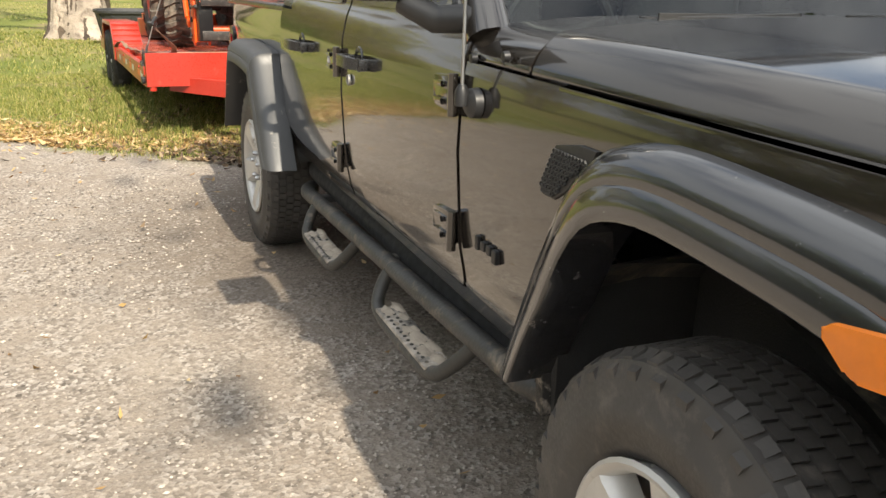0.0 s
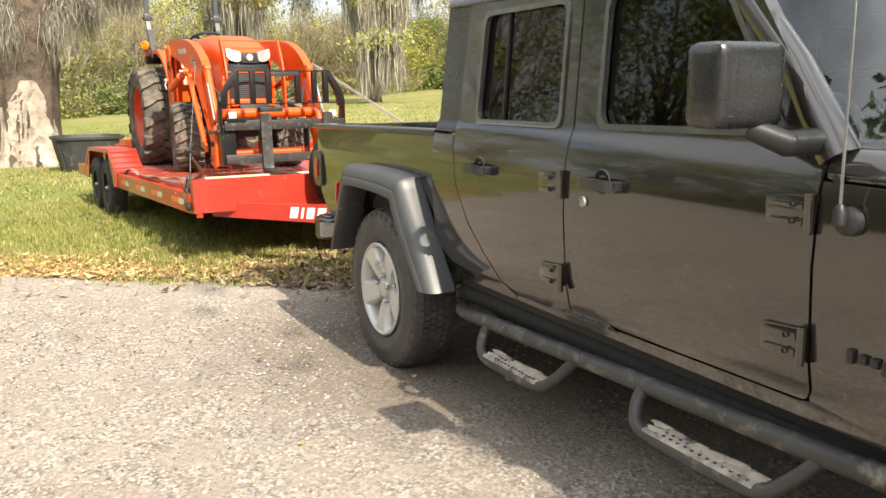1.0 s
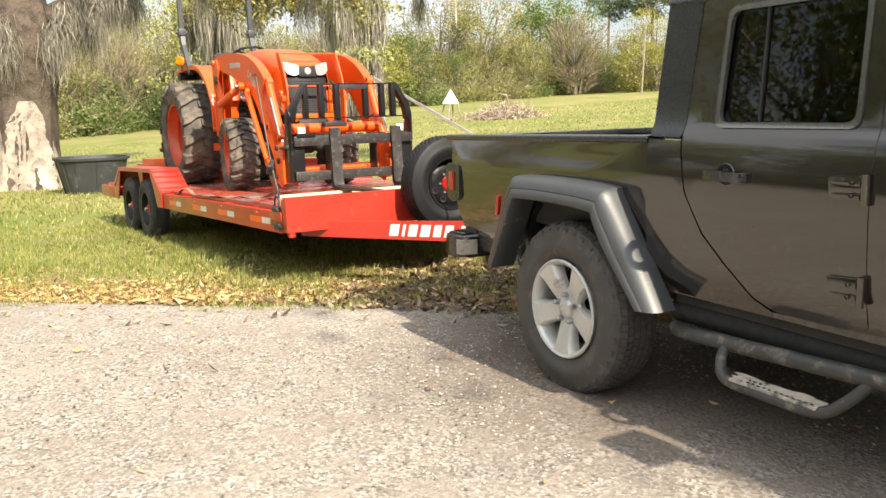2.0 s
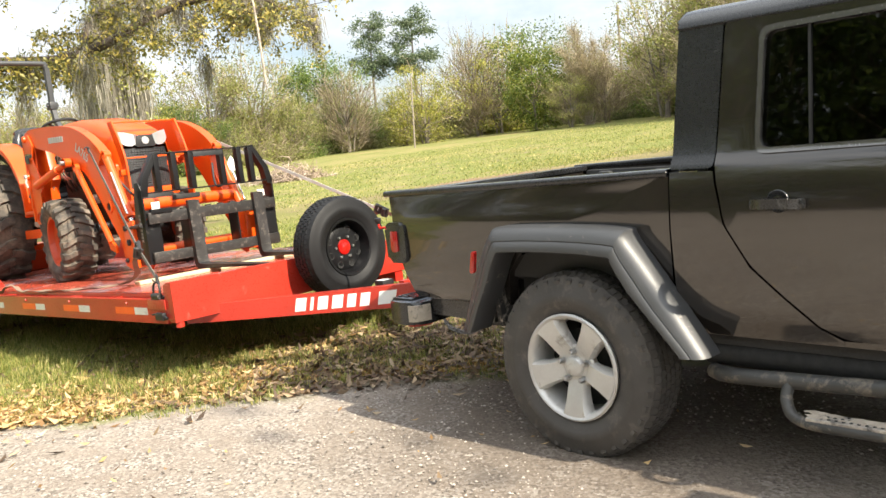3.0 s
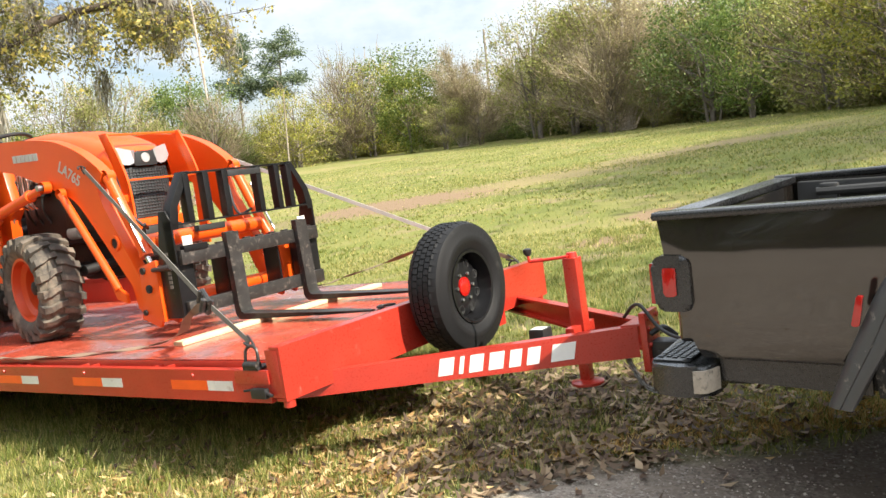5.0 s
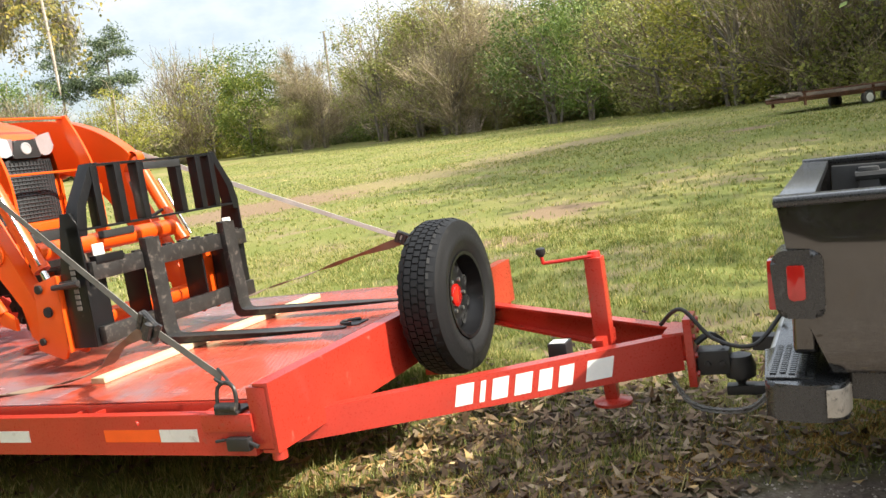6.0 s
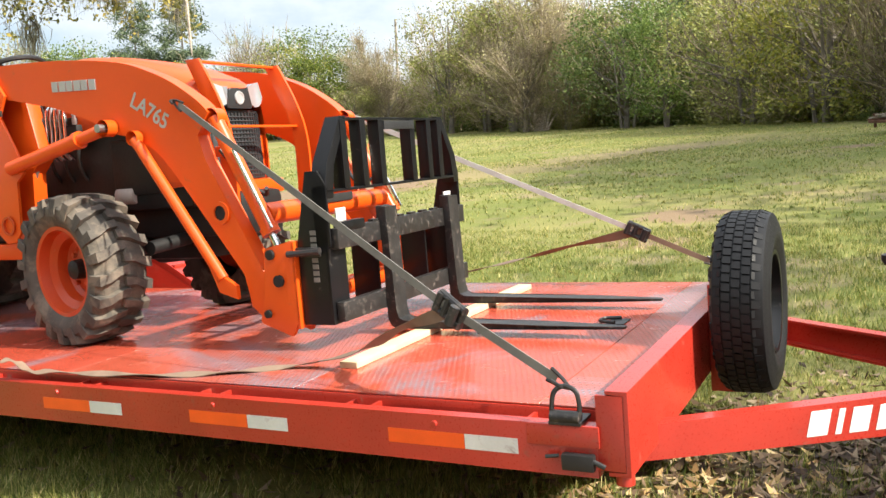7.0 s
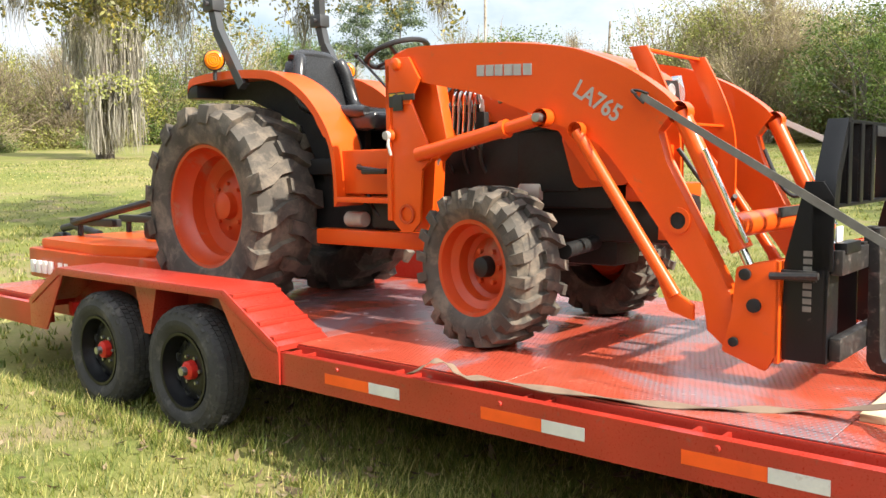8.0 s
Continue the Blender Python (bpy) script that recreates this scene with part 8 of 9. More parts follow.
# single crowns that stand out along the edge: bearing, distance, kind, height
CROWNS = [(31.6, 106, "olive", 13.0), (34.2, 110, "olive", 14.2), (37.0, 110, "olive2", 8.5), (39.0, 128, "dark", 15.2), (37.9, 127, "dark2", 12.5), (40.4, 112, "bare", 10.5), (42.3, 136, "pine", 20.2), (45.1, 136, "pine", 20.0), (45.6, 112, "gold", 10.2), (44.2, 113, "gold", 8.4),
          (49.0, 120, "bare", 14.2), (50.6, 121, "gold", 12.5), (52.7, 125, "dark2", 15.0), (53.0, 110, "fresh", 11.8), (56.5, 110, "fan", 12.8), (61.6, 100, "olive", 15.0), (64.0, 97, "olive", 14.6)]
for b, d, kind, h in CROWNS:
    plant(kind, BX + d * math.sin(radians(b)), BY + d * math.cos(radians(b)), h)
for b, d, kind, h in ((67.3, 86, "fan", 15.0), (66.2, 84, "bare", 9.0), (68.9, 83, "olive", 8.0), (57.6, 107, "bare", 8.0), (55.4, 106, "olive", 6.5), (65.6, 92, "olive", 15.5), (72.6, 76, "dark2", 11.0), (75.0, 70, "dark", 10.5), (77.5, 76, "pine", 15.0), (80.0, 62, "olive2", 11.5), (84.0, 54, "gold", 11.0), (87.5, 50, "bare", 10.5)):
    plant(kind, BX + d * math.sin(radians(b)), BY + d * math.cos(radians(b)), h)
# trees behind and beside the drive, out of sight but for reflections and their shade on the drive and the field
for x, y, kind, h in ((-24, -12, "dark2", 12), (-23, -5, "dark", 13), (-25, 1, "olive2", 11), (-23.5, 7, "dark2", 15), (-26, 12, "dark", 12), (-24, 18, "dark2", 14), (-26, 25, "olive2", 12), (-23, 31, "dark", 13), (-33, -8, "dark2", 12), (-34, 4, "dark", 14), (-33, 15, "dark2", 13), (-35, 26, "dark", 13), (-14, -20, "dark2", 10), (-20, -17, "dark", 11), (-8, -26, "dark", 13), (6, -30, "dark2", 12), (-16, 34, "olive", 11),
                      (19.5, -7.5, "dark2", 15), (24, -6.5, "dark", 18), (28.5, -6.5, "dark2", 18), (33, -6.5, "dark", 18), (38, -6.5, "dark2", 17), (45, -6, "dark2", 16), (54, -7, "dark2", 14)):
    plant(kind, x, y, h)
plant("dark2", 8.1, -9.8, 14.5, 1.30)
for k in range(14):
    plant("shrub2" if k % 2 else "shrub", -21.5 + rng.uniform(-1.5, 1.0), -14 + k * 3.2, rng.uniform(2.4, 3.6))


# ---- old oak with hanging moss beside the trailer ----
def old_oak():
    ox, oy = 0.50, 23.6
    oak = thing("live_oak", pose(ox, oy, ground_z(ox, oy)), "old live oak with a split pale trunk and hanging grey moss", "tree")

    def girth(a, z):
        for (z0, r0), (z1, r1) in zip(BOLE, BOLE[1:]):
            if z <= z1:
                r = r0 + (r1 - r0) * (z - z0) / (z1 - z0)
                break
        else:
            r = BOLE[-1][1]
        root = max(0.0, 0.5 - z) * 0.35 * math.cos(a * 5 + 0.6)
        return r * (1 + root + 0.20 * noise.noise((math.cos(a) * 1.5, math.sin(a) * 1.5, z * 0.45)) + 0.09 * noise.noise((math.cos(a) * 5, math.sin(a) * 5, z * 0.9)) + 0.035 * noise.noise((math.cos(a) * 14, math.sin(a) * 14, z * 2.5)))

    BOLE = [(-0.4, 1.02), (0.0, 0.86), (0.4, 0.74), (1.0, 0.68), (2.0, 0.70), (3.0, 0.80), (4.0, 0.74), (5.2, 0.52), (7.0, 0.36)]
    bm = bmesh.new()
    rings = []
    for z in np.concatenate([np.arange(-0.4, 4.2, 0.16), np.arange(4.2, 7.0, 0.4)]):
        rings.append([bm.verts.new((0.05 * math.sin(z) + girth(a, z) * math.cos(a), girth(a, z) * math.sin(a), z)) for a in np.linspace(0, 2 * math.pi, 56, endpoint=False)])
    for a, b in zip(rings, rings[1:]):
        for k in range(56):
            bm.faces.new((a[k], a[(k + 1) % 56], b[(k + 1) % 56], b[k]))
    part("trunk", bm, M_BARK_OAK, oak, "furrowed grey-brown trunk", 60)
    limbs = [((0, 0, 3.6), (2.5, -0.2, 4.6), (5.2, -0.4, 4.6), (6.8, -0.8, 4.8), (9.0, -1.6, 5.9), (10.8, -2.4, 6.0)), ((0, 0, 4.8), (2.5, 1.5, 6.8), (6.0, 1.0, 7.4), (9.0, -0.5, 7.4), (11.0, -1.8, 6.9)),
             ((6.0, 1.0, 7.4), (6.8, -2.5, 8.2), (7.0, -5.0, 8.3), (6.4, -7.5, 8.0), (5.5, -9.0, 7.4)), ((0, 0, 3.0), (-2.2, -0.5, 5.0), (-6.0, -1.5, 6.6), (-9.0, -3.0, 7.0)), ((0, 0, 5.6), (1.5, -2.5, 7.2), (3.5, -4.0, 7.6)),
             ((0, 0, 5.8), (-1.5, 3.0, 8.0), (-3.0, 7.0, 9.0)), ((0, 0, 6.2), (2.0, 2.5, 8.4), (6.0, 5.0, 9.5)), ((6.8, -0.8, 4.8), (8.0, 1.0, 6.0), (10.0, 2.0, 6.8)), ((9.0, -1.6, 5.9), (9.8, -3.0, 6.0), (10.2, -4.2, 5.4))]
    spots = []
    for path in limbs:
        pts = curve_pts(path, 5)
        n = len(pts)
        first = 0.25 if path[0][0] == 0 else 0.10
        bm = bmesh.new()
        tube(bm, pts, [first * (1 - 0.85 * i / (n - 1)) for i in range(n)], 9)
        part("limb", bm, M_BARK_OAK, oak, "", 60)
        spots += [np.array(p) for p in pts[n // 3:]]
    # bare wood where the bark has split away
    bm = bmesh.new()
    for a0, wide, tall in ((-92, 40, 2.0), (-40, 13, 1.1), (-140, 10, 1.4)):
        rows = []
        for z in np.linspace(-0.05, tall, 26):
            t = z / tall
            half = wide * (1 - max(0, t) ** 3 * 0.65) * (1 + 0.45 * noise.noise((z * 2.2, a0, 0)) + 0.25 * noise.noise((z * 7.0, a0, 3.0)))
            mid = a0 + 9 * noise.noise((z * 1.3, a0, 4.0)) - 6 * t
            rows.append([bm.verts.new((0.05 * math.sin(z) + (girth(radians(mid + half * s), z) + 0.012) * math.cos(radians(mid + half * s)), (girth(radians(mid + half * s), z) + 0.012) * math.sin(radians(mid + half * s)), z)) for s in np.linspace(-1, 1, 12)])
        for p, q in zip(rows, rows[1:]):
            for i in range(11):
                bm.faces.new((p[i], p[i + 1], q[i + 1], q[i]))
    part("bare_wood", bm, M_BARK_SPLIT, oak, "pale wood where bark has split off", 60)
    spots = np.array(spots)
    # drooping sprays: a twig from the limb, small leaves massed along its outer half
    n = 330
    root = spots[rng.integers(0, len(spots), n)] + rng.normal(size=(n, 3)) * 0.08
    out = unit(rng.normal(size=(n, 3)) * np.array([1, 1, 0.35]))
    tip = root + out * rng.uniform(0.7, 1.9, (n, 1)) - np.array([0, 0, 1.0]) * rng.uniform(0.1, 0.95, (n, 1))
    near = (tip[:, 1] > -8.4) & (tip[:, 2] > 3.9)
    root, tip = root[near], tip[near]
    n = len(root)
    side = unit(np.cross(tip - root, rng.normal(size=(n, 3)))) * 0.012
    twig = [np.stack([root - side, root + side, tip + side * 0.3, tip - side * 0.3], 1)]
    m = 12000
    pick = rng.integers(0, n, m)
    along = rng.uniform(0.3, 1.0, (m, 1))
    hub = root[pick] + (tip - root)[pick] * along
    end = hub + rng.normal(size=(m, 3)) * np.array([0.19, 0.19, 0.15]) - np.array([0, 0, 0.06])
    side = unit(np.cross(end - hub, rng.normal(size=(m, 3)))) * 0.004
    twig.append(np.stack([hub - side, hub + side, end + side * 0.4, end - side * 0.4], 1))
    cloud("twig_mass", np.concatenate(twig), M_BARK_OAK, oak, "thin grey twigs")
    k = 40000
    pick = rng.integers(0, m, k)
    pts = end[pick] + rng.normal(size=(k, 3)) * 0.055
    cloud("crown", cards(pts, 0.115, 0.06, 0.3), M_LEAF_OAK, oak, "small yellow-green leaves")
    # threads of moss hang in bundles from limbs and sprays
    knots = np.concatenate([spots[rng.integers(0, len(spots), 60)], tip[rng.integers(0, n, 40)]])
    knots = knots[knots[:, 1] > -8.4]
    knots = np.concatenate([knots, np.array([[0.6, -0.7, 3.4], [0.95, -0.6, 3.9], [1.3, -0.3, 4.2], [1.7, -0.4, 4.3], [2.1, -0.3, 4.5], [2.5, -0.2, 4.4], [-0.3, -0.8, 3.5], [1.5, -0.5, 3.9]]).repeat(3, 0)])
    tops = knots[rng.integers(0, len(knots), 15000)] + rng.normal(size=(15000, 3)) * np.array([0.10, 0.10, 0.18])
    cloud("moss", strands(tops, 0.80, 0.015, 0.075), M_MOSS, oak, "hanging grey moss")
    # one long bare vine under the limb over the trailer
    bm = bmesh.new()
    tube(bm, curve_pts([(5.5, -9.0, 7.4), (5.9, -9.0, 5.4), (6.05, -9.0, 4.4), (6.12, -9.0, 3.1)], 4), [0.020] * 12 + [0.008], 6)
    part("vine", bm, M_BARK_PALE, oak)
    return oak


old_oak()


def moss_tree(b, d, height, name_label):
    x, y = BX + d * math.sin(radians(b)), BY + d * math.cos(radians(b))
    ob = thing("mossy_tree", pose(x, y, ground_z(x, y)), name_label, "tree")
    bm = bmesh.new()
    tube(bm, [(0, 0, -0.3), (0.1, 0, height * 0.3), (-0.2, 0, height * 0.7), (0, 0, height)], [0.6, 0.45, 0.3, 0.1], 12)
    spots = []
    for k in range(14):
        a, z = rng.uniform(0, 2 * math.pi), rng.uniform(0.2, 0.95) * height
        e = (math.cos(a) * rng.uniform(1.5, 4.2), math.sin(a) * rng.uniform(1.5, 4.2), z + rng.uniform(0.2, 1.6))
        pts = limb_path((0, 0, z), e, 0.08, 5)
        tube(bm, pts, [0.2, 0.16, 0.12, 0.09, 0.06, 0.03], 6)
        spots += [np.array(p) for p in pts]
    part("trunk", bm, M_BARK, ob)
    spots = np.array(spots)
    n = 5200
    pts = spots[rng.integers(0, len(spots), n)] + rng.normal(size=(n, 3)) * np.array([0.7, 0.7, 0.5])
    cloud("crown", cards(pts, 0.28, 0.15), M_LEAF_OLIVE, ob)
    knots = spots[rng.integers(0, len(spots), 150)] * np.array([0.75, 0.75, 1.0])
    tops = knots[rng.integers(0, 150, 5200)] + rng.normal(size=(5200, 3)) * np.array([0.24, 0.24, 0.4])
    c = strands(tops, 3.4, 0.07, 0.12)
    c[:, :, 2] = np.maximum(c[:, :, 2], 0.3)
    cloud("moss", c, M_MOSS, ob, "curtains of hanging moss")
    return ob


moss_tree(26.2, 62, 15, "tall tree hung with curtains of pale moss")
moss_tree(17.5, 60, 12, "broad moss-hung tree beyond the grass")
moss_tree(-3.0, 52, 12, "moss-hung tree behind the oak")

# ---- grass, litter, stones ----
def over_grass(x, y):
    return x + y + 0.35 * np.sin(x * 2.3 + 1.0) * np.cos(y * 1.9) > 7.45


def height_at(x, y):
    return -0.006 * np.clip(y - 3.0, 0.0, 3.8) - 1.2 * (1 - np.exp(-np.maximum(0.0, y - 6.8) * 0.046 / 1.2)) + 0.035 * np.clip(x - 4.0, 0.0, 100.0)


def blades(x, y, tall, wide):
    n = len(x)
    base = np.stack([x, y, height_at(x, y) - 0.004], 1)
    a = rng.uniform(0, 2 * math.pi, n)
    lean = np.stack([np.cos(a), np.sin(a), np.zeros(n)], 1) * rng.uniform(0.1, 1.1, (n, 1))
    side = np.stack([-np.sin(a + 0.6), np.cos(a + 0.6), np.zeros(n)], 1) * wide / 2
    h = tall * rng.uniform(0.45, 1.35, (n, 1))
    tip = base + (np.array([0, 0, 1.0]) + lean * 0.9) * h
    return np.stack([base - side, base + side, tip + side * 0.25, tip - side * 0.25], 1)


def patchy(x, y, s):
    return 0.5 + 0.25 * np.sin(x * s + 1.3 * np.sin(y * s * 0.7)) + 0.25 * np.sin(y * s * 1.1 + 2.0 * np.cos(x * s * 0.6))


sets = []
for x0, x1, y0, y1, n, tall, wide in ((-3.2, 4.0, 5.0, 14.0, 150000, 0.045, 0.006), (4.0, 10.0, 0.0, 14.0, 115000, 0.045, 0.009), (-7.0, 10.0, 14.0, 26.0, 52000, 0.055, 0.018), (10.0, 30.0, -2.0, 24.0, 80000, 0.05, 0.017), (-3.2, 14.0, 26.0, 50.0, 16000, 0.05, 0.03), (24.0, 60.0, 0.0, 26.0, 60000, 0.05, 0.03), (14.0, 80.0, 24.0, 60.0, 50000, 0.06, 0.05)):
    x, y = rng.uniform(x0, x1, n), rng.uniform(y0, y1, n)
    if wide < 0.02:
        k = n // 16
        pick, tuft = rng.integers(0, k, n), rng.random(n) < 0.62
        x[tuft] = x[:k][pick][tuft] + rng.normal(size=n)[tuft] * 0.022
        y[tuft] = y[:k][pick][tuft] + rng.normal(size=n)[tuft] * 0.022
    keep = over_grass(x, y) & (rng.random(n) < 0.35 + 0.75 * patchy(x, y, 1.7 if y1 < 15 else 0.5))
    for px, py, pr in BARE:
        keep &= (np.hypot(x - px, y - py) > pr * (0.75 + 0.25 * np.sin(x * 5) * np.cos(y * 4))) | (rng.random(n) < 0.15)
    keep &= (np.abs(y + 0.43 * x - 29.0) > 1.4 + 1.2 * np.sin(x * 0.9) * np.cos(y * 0.7)) | (rng.random(n) < 0.12)
    sets.append(blades(x[keep], y[keep], tall, wide))
# taller tufts round the trailer, thick beneath it where the mower cannot reach
for x0, x1, y0, y1, n, tall in ((-3.2, 3.6, 6.2, 10.5, 2000, 0.06), (0.4, 3.4, 7.6, 13.0, 1800, 0.075), (4.0, 10.0, 2.0, 12.0, 1500, 0.06)):
    tx, ty = rng.uniform(x0, x1, n), rng.uniform(y0, y1, n)
    keep = (tx + ty > 7.7) & (rng.random(n) < patchy(tx, ty, 2.3) ** 1.5 * 1.4)
    tx, ty = np.repeat(tx[keep], 26), np.repeat(ty[keep], 26)
    sets.append(blades(tx + rng.normal(size=len(tx)) * 0.035, ty + rng.normal(size=len(tx)) * 0.035, tall, 0.0065))
grass = new("grass", quads_mesh("grass", np.concatenate(sets), M_GRASS))
tagged(grass, "patchy sunlit lawn grass, partly dry", "grass", "", "stuff")

M_STRAW = leaf_material("dry_grass", [(0.0, (0.230, 0.125, 0.035)), (0.5, (0.480, 0.290, 0.075)), (1.0, (0.680, 0.480, 0.170))], 0.7, 0.3)
n = 52000
x = rng.uniform(-3.2, 3.4, n)
y = 7.75 - x + np.abs(rng.normal(0.0, 0.55, n)) - 0.16 + 0.25 * np.sin(x * 1.7)
keep = rng.random(n) < 0.25 + 0.75 * patchy(x, y, 2.6)
x, y = x[keep], y[keep]
flat = blades(x, y, 0.055, 0.008)
flat[:, 2:, 2] -= (flat[:, 2:, 2] - flat[:, :2, 2]) * 0.55
straw = new("dry_grass", quads_mesh("dry_grass", flat, M_STRAW))
tagged(straw, "golden dry grass lying along the drive's edge", "grass", "", "stuff")


def litter(x, y, size):
    n = len(x)
    p = np.stack([x, y, height_at(x, y) + rng.uniform(0.004, 0.03, n)], 1)
    d = rng.normal(size=(n, 3)) * np.array([1, 1, 0.28])
    d = unit(d)
    s = unit(np.cross(d, np.array([0, 0, 1.0]) + rng.normal(size=(n, 3)) * 0.35))
    l = size * rng.uniform(0.6, 1.3, (n, 1))
    curl = np.array([0, 0, 1.0]) * l * rng.uniform(0.0, 0.25, (n, 1))
    return np.stack([p - d * l / 2 + curl, p + s * l * 0.19, p + d * l / 2 + curl, p - s * l * 0.19], 1)


def leaf_drift(beds):
    out = []
    for cx, cy, sx, sy, n, size in beds:
        lx, ly = rng.normal(cx, sx, n), rng.normal(cy, sy, n)
        keep = (lx + ly > 7.35) | (rng.random(n) < 0.05)
        out.append(litter(lx[keep], ly[keep], size))
    return out


sets = leaf_drift(((1.9, 6.6, 0.85, 0.6, 3400, 0.080), (2.8, 5.6, 0.8, 0.6, 800, 0.048), (1.0, 8.2, 1.4, 0.8, 600, 0.055)))
sets.append(litter(rng.uniform(-2, 4, 350), rng.uniform(8, 14, 350), 0.06))
sets.append(litter(rng.uniform(0.3, 3.0, 900), rng.uniform(7.6, 13, 900), 0.08))
leaves = new("fallen_leaves", quads_mesh("fallen_leaves", np.concatenate(sets), M_LITTER_SHADED))
tagged(leaves, "dry brown oak leaves where gravel meets grass", "leaves", "", "stuff")
sets = leaf_drift(((0.5, 7.45, 0.8, 0.32, 2200, 0.070), (-0.8, 8.2, 0.8, 0.35, 2000, 0.066), (-1.9, 9.3, 0.7, 0.35, 1100, 0.066)))
sets.append(litter(rng.uniform(-3, 1.8, 260), rng.uniform(0, 7, 260), 0.045))
golden = new("golden_leaves", quads_mesh("golden_leaves", np.concatenate(sets), M_LITTER_GOLD))
tagged(golden, "golden fallen leaves along the drive's sunny edge", "leaves", "", "stuff")

n = 30000
px, py = rng.uniform(-2.2, 2.4, n), rng.uniform(0.2, 7.6, n)
keep = px + py < 7.6
px, py = px[keep], py[keep]
n = len(px)
r = rng.lognormal(-5.40, 0.55, n)
r = np.clip(r, 0.002, 0.0095)[:, None]
octa = np.array([(1, 0, 0), (0, 1, 0), (-1, 0, 0), (0, -1, 0), (0, 0, 0.7), (0, 0, -0.7)], float)
verts = np.stack([px, py, height_at(px, py) + r[:, 0] * 0.25], 1)[:, None, :] + octa[None] * r[:, :, None] * rng.uniform(0.6, 1.3, (n, 6, 1))
tri = np.array([(0, 1, 4), (1, 2, 4), (2, 3, 4), (3, 0, 4), (1, 0, 5), (2, 1, 5), (3, 2, 5), (0, 3, 5)])
faces = (np.arange(n)[:, None, None] * 6 + tri[None]).reshape(-1, 3)
me = bpy.data.meshes.new("gravel_stones")
me.from_pydata(verts.reshape(-1, 3).tolist(), [], faces.tolist())
me.materials.append(M_PEBBLE)
stones = new("gravel_stones", me)
tagged(stones, "small loose pale stones on the gravel drive", "gravel", "", "stuff")


# ---- things in the field ----
def at_bearing(b, d):
    x, y = BX + d * math.sin(radians(b)), BY + d * math.cos(radians(b))
    return x, y, ground_z(x, y)


M_TUB = material("black_poly_tub", (0.035, 0.037, 0.04), 0.5, 0, 0.25, 4, 60, 0.2, 0.002, 0, ((0.15, 0.14, 0.13), 0.2, 4.0))
M_OLDWOOD = material("weathered_timber", (0.27, 0.23, 0.18), 0.9, 0, 0.3, 5, 40, 0.5, 0.004)
M_BRUSH = leaf_material("dead_branches", [(0.0, (0.110, 0.078, 0.060)), (0.6, (0.270, 0.200, 0.155)), (1.0, (0.480, 0.390, 0.310))], 0.9, 0.0)
M_RUST = material("rusty_frame", (0.13, 0.06, 0.035), 0.85, 0.2, 0.4, 6, 60, 0.4, 0.003)

x, y = 1.45, 21.0
tub = thing("stock_tank", pose(x, y, ground_z(x, y)), "large black oval stock tank standing beside the oak", "stock tank")
bm = bmesh.new()
rows = []
for k, z in ((0.76, 0.0), (0.87, 0.35), (0.98, 0.68), (1.05, 0.70), (1.06, 0.75), (0.97, 0.75), (0.84, 0.30), (0.0001, 0.28)):
    rows.append([bm.verts.new((0.72 * k * math.copysign(abs(math.cos(a)) ** 0.75, math.cos(a)), 0.62 * k * math.copysign(abs(math.sin(a)) ** 0.75, math.sin(a)), z)) for a in np.linspace(0, 2 * math.pi, 40, endpoint=False)])
for p, q in zip(rows, rows[1:]):
    for i in range(40):
        bm.faces.new((p[i], p[(i + 1) % 40], q[(i + 1) % 40], q[i]))
part("tank_wall", bm, M_TUB, tub)
for k in range(12):
    a = 2 * math.pi * k / 12
    bm = bmesh.new()
    tube(bm, [(0.56 * math.copysign(abs(math.cos(a)) ** 0.75, math.cos(a)), 0.48 * math.copysign(abs(math.sin(a)) ** 0.75, math.sin(a)), 0.01), (0.71 * math.copysign(abs(math.cos(a)) ** 0.75, math.cos(a)), 0.61 * math.copysign(abs(math.sin(a)) ** 0.75, math.sin(a)), 0.69)], 0.018, 6)
    part("tank_rib", bm, M_TUB, tub)

x, y, z = at_bearing(58.5, 146)
pole = thing("utility_pole", pose(x, y, z, 0, 0, 35), "tall wooden power pole with three crossarms behind the trees", "utility pole")
bm = bmesh.new()
tube(bm, [(0, 0, 0), (0, 0, 18.6)], [0.26, 0.17], 10)
part("mast", bm, M_OLDWOOD, pole)
for h, w in ((17.6, 1.6), (15.9, 1.9), (14.2, 1.6)):
    bm = bmesh.new()
    box(bm, (-w, -0.09, h), (w, 0.09, h + 0.2), 0.02)
    for s in (-0.9, 0.9):
        lathe(bm, [(0.08, h + 0.2), (0.1, h + 0.4), (0, h + 0.45)], (s * w, 0, 0), "z", 8)
    part("crossarm", bm, M_OLDWOOD, pole)

x, y, z = at_bearing(44.9, 96)
post = thing("fence_pole", pose(x, y, z, 0, 3, 0), "thin grey pole leaning before the trees", "pole")
bm = bmesh.new()
tube(bm, [(0, 0, 0), (0, 0, 8.2)], [0.09, 0.06], 8)
part("mast", bm, M_OLDWOOD, post)

x, y = 26.5, 47.7
z = ground_z(x, y)
feeder = thing("game_feeder", pose(x, y, z), "white pyramid-roofed feeder on timber legs in the grass", "feeder")
bm = bmesh.new()
lathe(bm, [(0.0, 1.95), (0.60, 1.08), (0.57, 1.03)], (0, 0, 0), "z", 4)
part("roof", bm, M_WHITE, feeder, "white pyramid roof", 0)
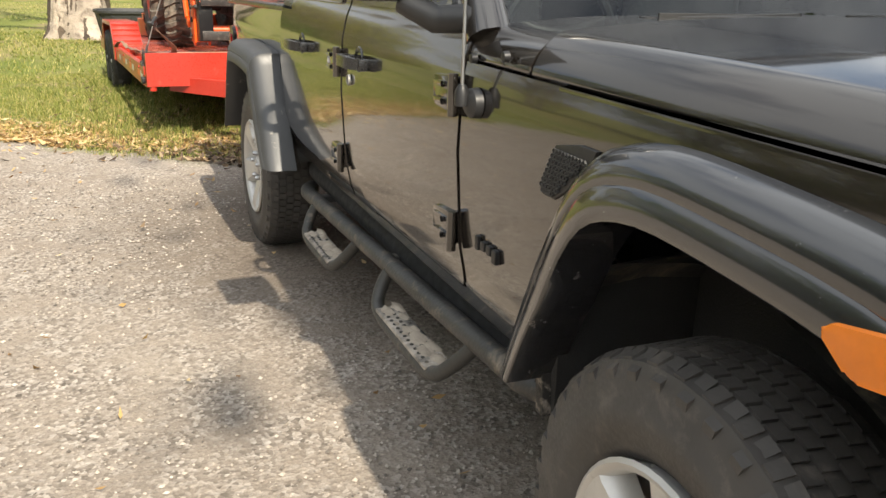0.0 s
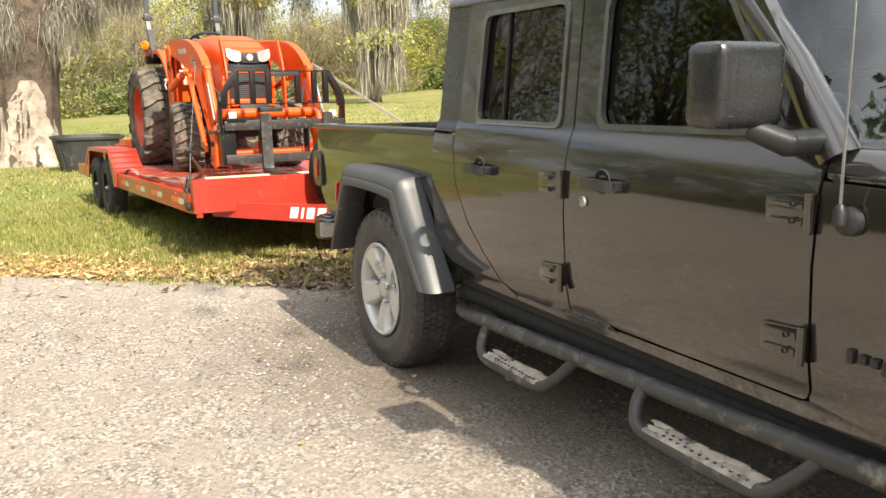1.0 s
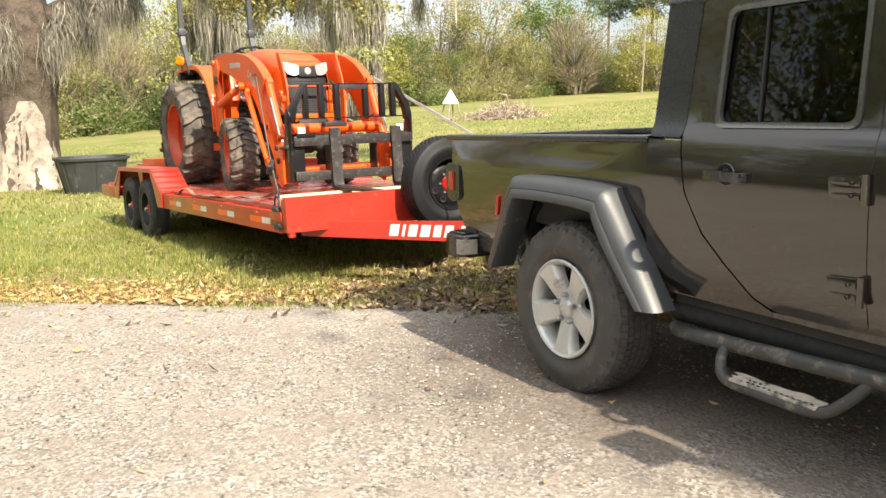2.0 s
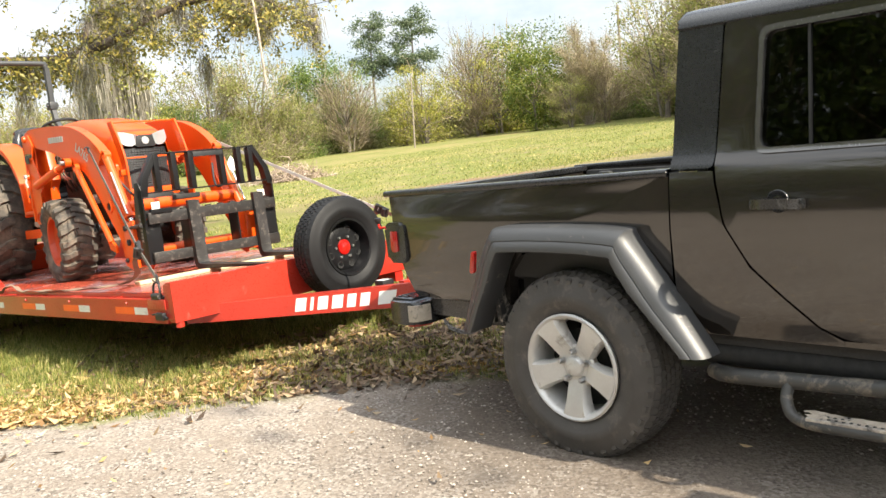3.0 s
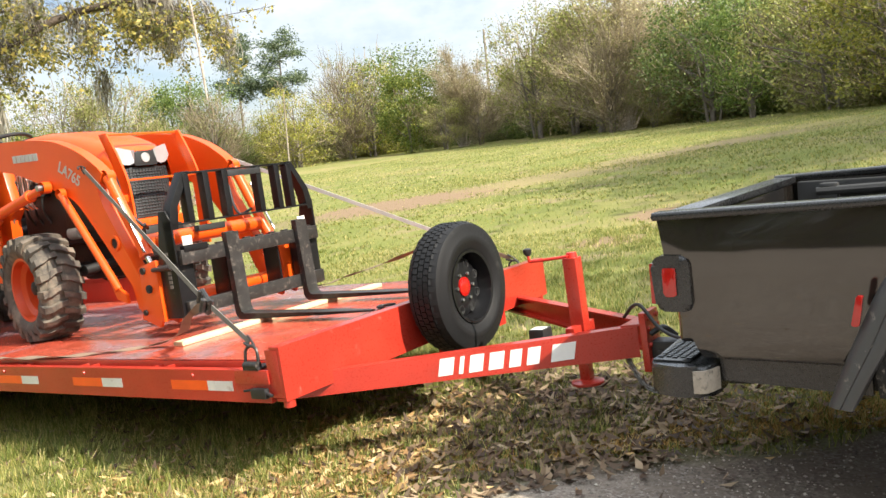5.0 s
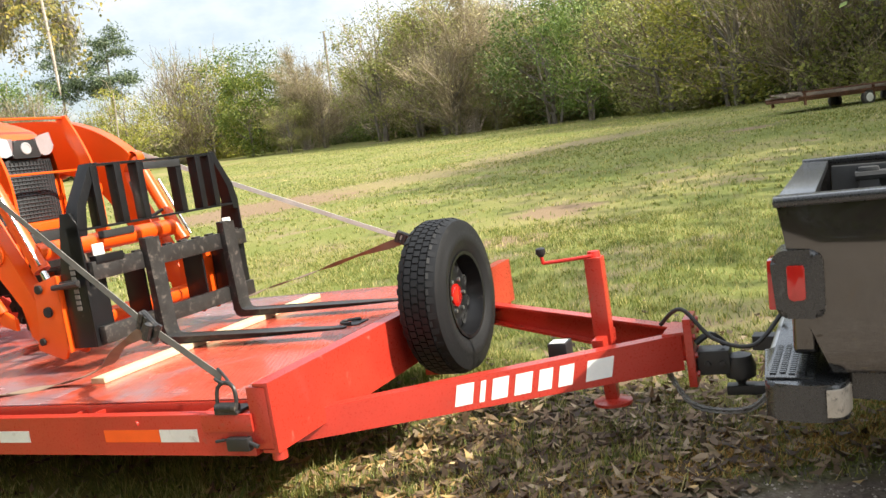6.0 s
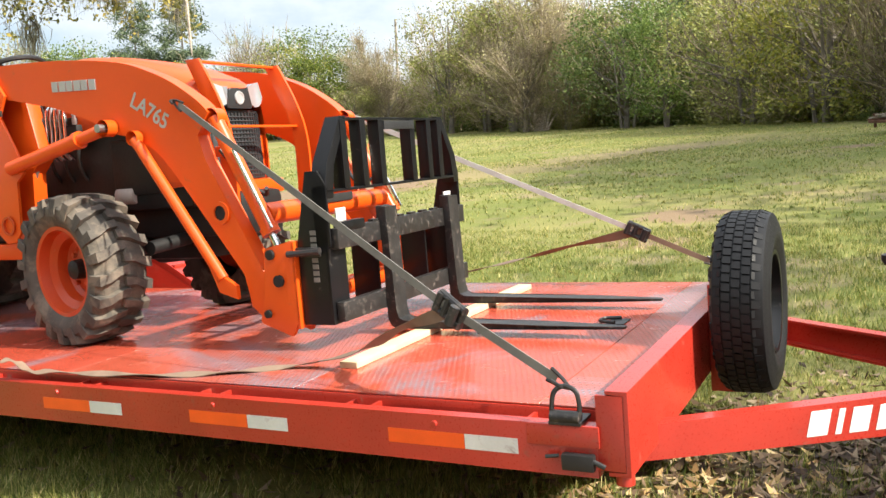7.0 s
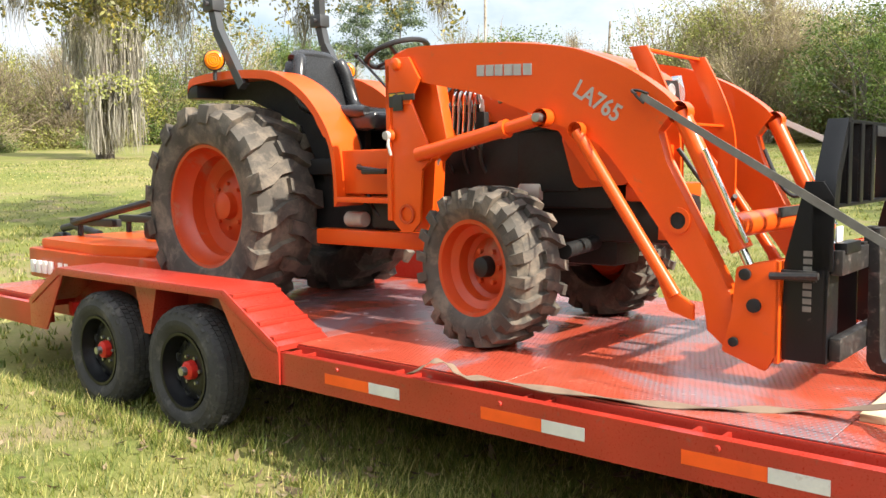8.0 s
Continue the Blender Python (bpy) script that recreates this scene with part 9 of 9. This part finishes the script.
for a in range(4):
    bm = bmesh.new()
    c, s = math.cos(math.pi / 4 + a * math.pi / 2), math.sin(math.pi / 4 + a * math.pi / 2)
    tube(bm, [(0.72 * c, 0.72 * s, -0.05), (0.38 * c, 0.38 * s, 1.12)], 0.05, 6)
    part("leg", bm, M_OLDWOOD, feeder)

x, y = 28.8, 45.0
z = ground_z(x, y)
n = 1100
pts = rng.normal(size=(n, 3)) * np.array([1.25, 0.8, 0.45])
pts[:, 2] = np.abs(pts[:, 2]) * np.maximum(0.15, 1.2 - np.abs(pts[:, 0]) / 2.6)
brush = new("brush_pile", quads_mesh("brush_pile", cards(pts, 0.9, 0.045), M_BRUSH))
brush.matrix_basis = pose(x, y, z, 0, 0, -35)
tagged(brush, "low pile of dry brown branches in the field", "brush pile", "", "stuff")

x, y = 34.2, 4.9
cart = thing("hay_wagon", pose(x, y, ground_z(x, y) - 0.10, -1.0, 0, 40), "old low wagon loaded with grey boards at the field's edge", "wagon")
bm = bmesh.new()
box(bm, (-0.9, -3.2, 0.46), (0.9, 3.2, 0.56), 0.02)
for s in (-1, 1):
    box(bm, (s * 0.9 - 0.04, -3.2, 0.56), (s * 0.9 + 0.04, 3.2, 0.62), 0.01)
part("bed", bm, M_RUST, cart)
for k in range(7):
    bm = bmesh.new()
    yy = -2.4 + k * 0.1
    box(bm, (-0.75 + k * 0.2, yy, 0.62 + 0.05 * (k % 3)), (-0.58 + k * 0.2, yy + 5.2, 0.68 + 0.05 * (k % 3)), 0.01)
    part("board", bm, M_OLDWOOD, cart)
for s in (-1, 1):
    for yy in (-2.9, 0.0, 2.9):
        bm = bmesh.new()
        box(bm, (s * 0.9 - 0.04, yy - 0.04, 0.3), (s * 0.9 + 0.04, yy + 0.04, 0.80), 0.01)
        part("stake", bm, M_RUST, cart)
    bm = bmesh.new()
    box(bm, (s * 0.9 - 0.03, -3.0, 0.73), (s * 0.9 + 0.03, 3.0, 0.79), 0.01)
    part("side_board", bm, M_RUST, cart)
    for yy in (-2.2, 0.2):
        bm = bmesh.new()
        lathe(bm, [(0.14, -0.09), (0.26, -0.08), (0.29, 0), (0.26, 0.08), (0.14, 0.09), (0.1, 0.05), (0, 0.05)], (s * 0.85, yy, 0.29), "x", 20)
        wheel = part("wheel", bm, M_TYRE, cart)
        bm = bmesh.new()
        lathe(bm, [(0.16, s * 0.09), (0.1, s * 0.10), (0, s * 0.10)], (s * 0.85, yy, 0.29), "x", 16)
        part("rim", bm, M_WHITE, wheel)
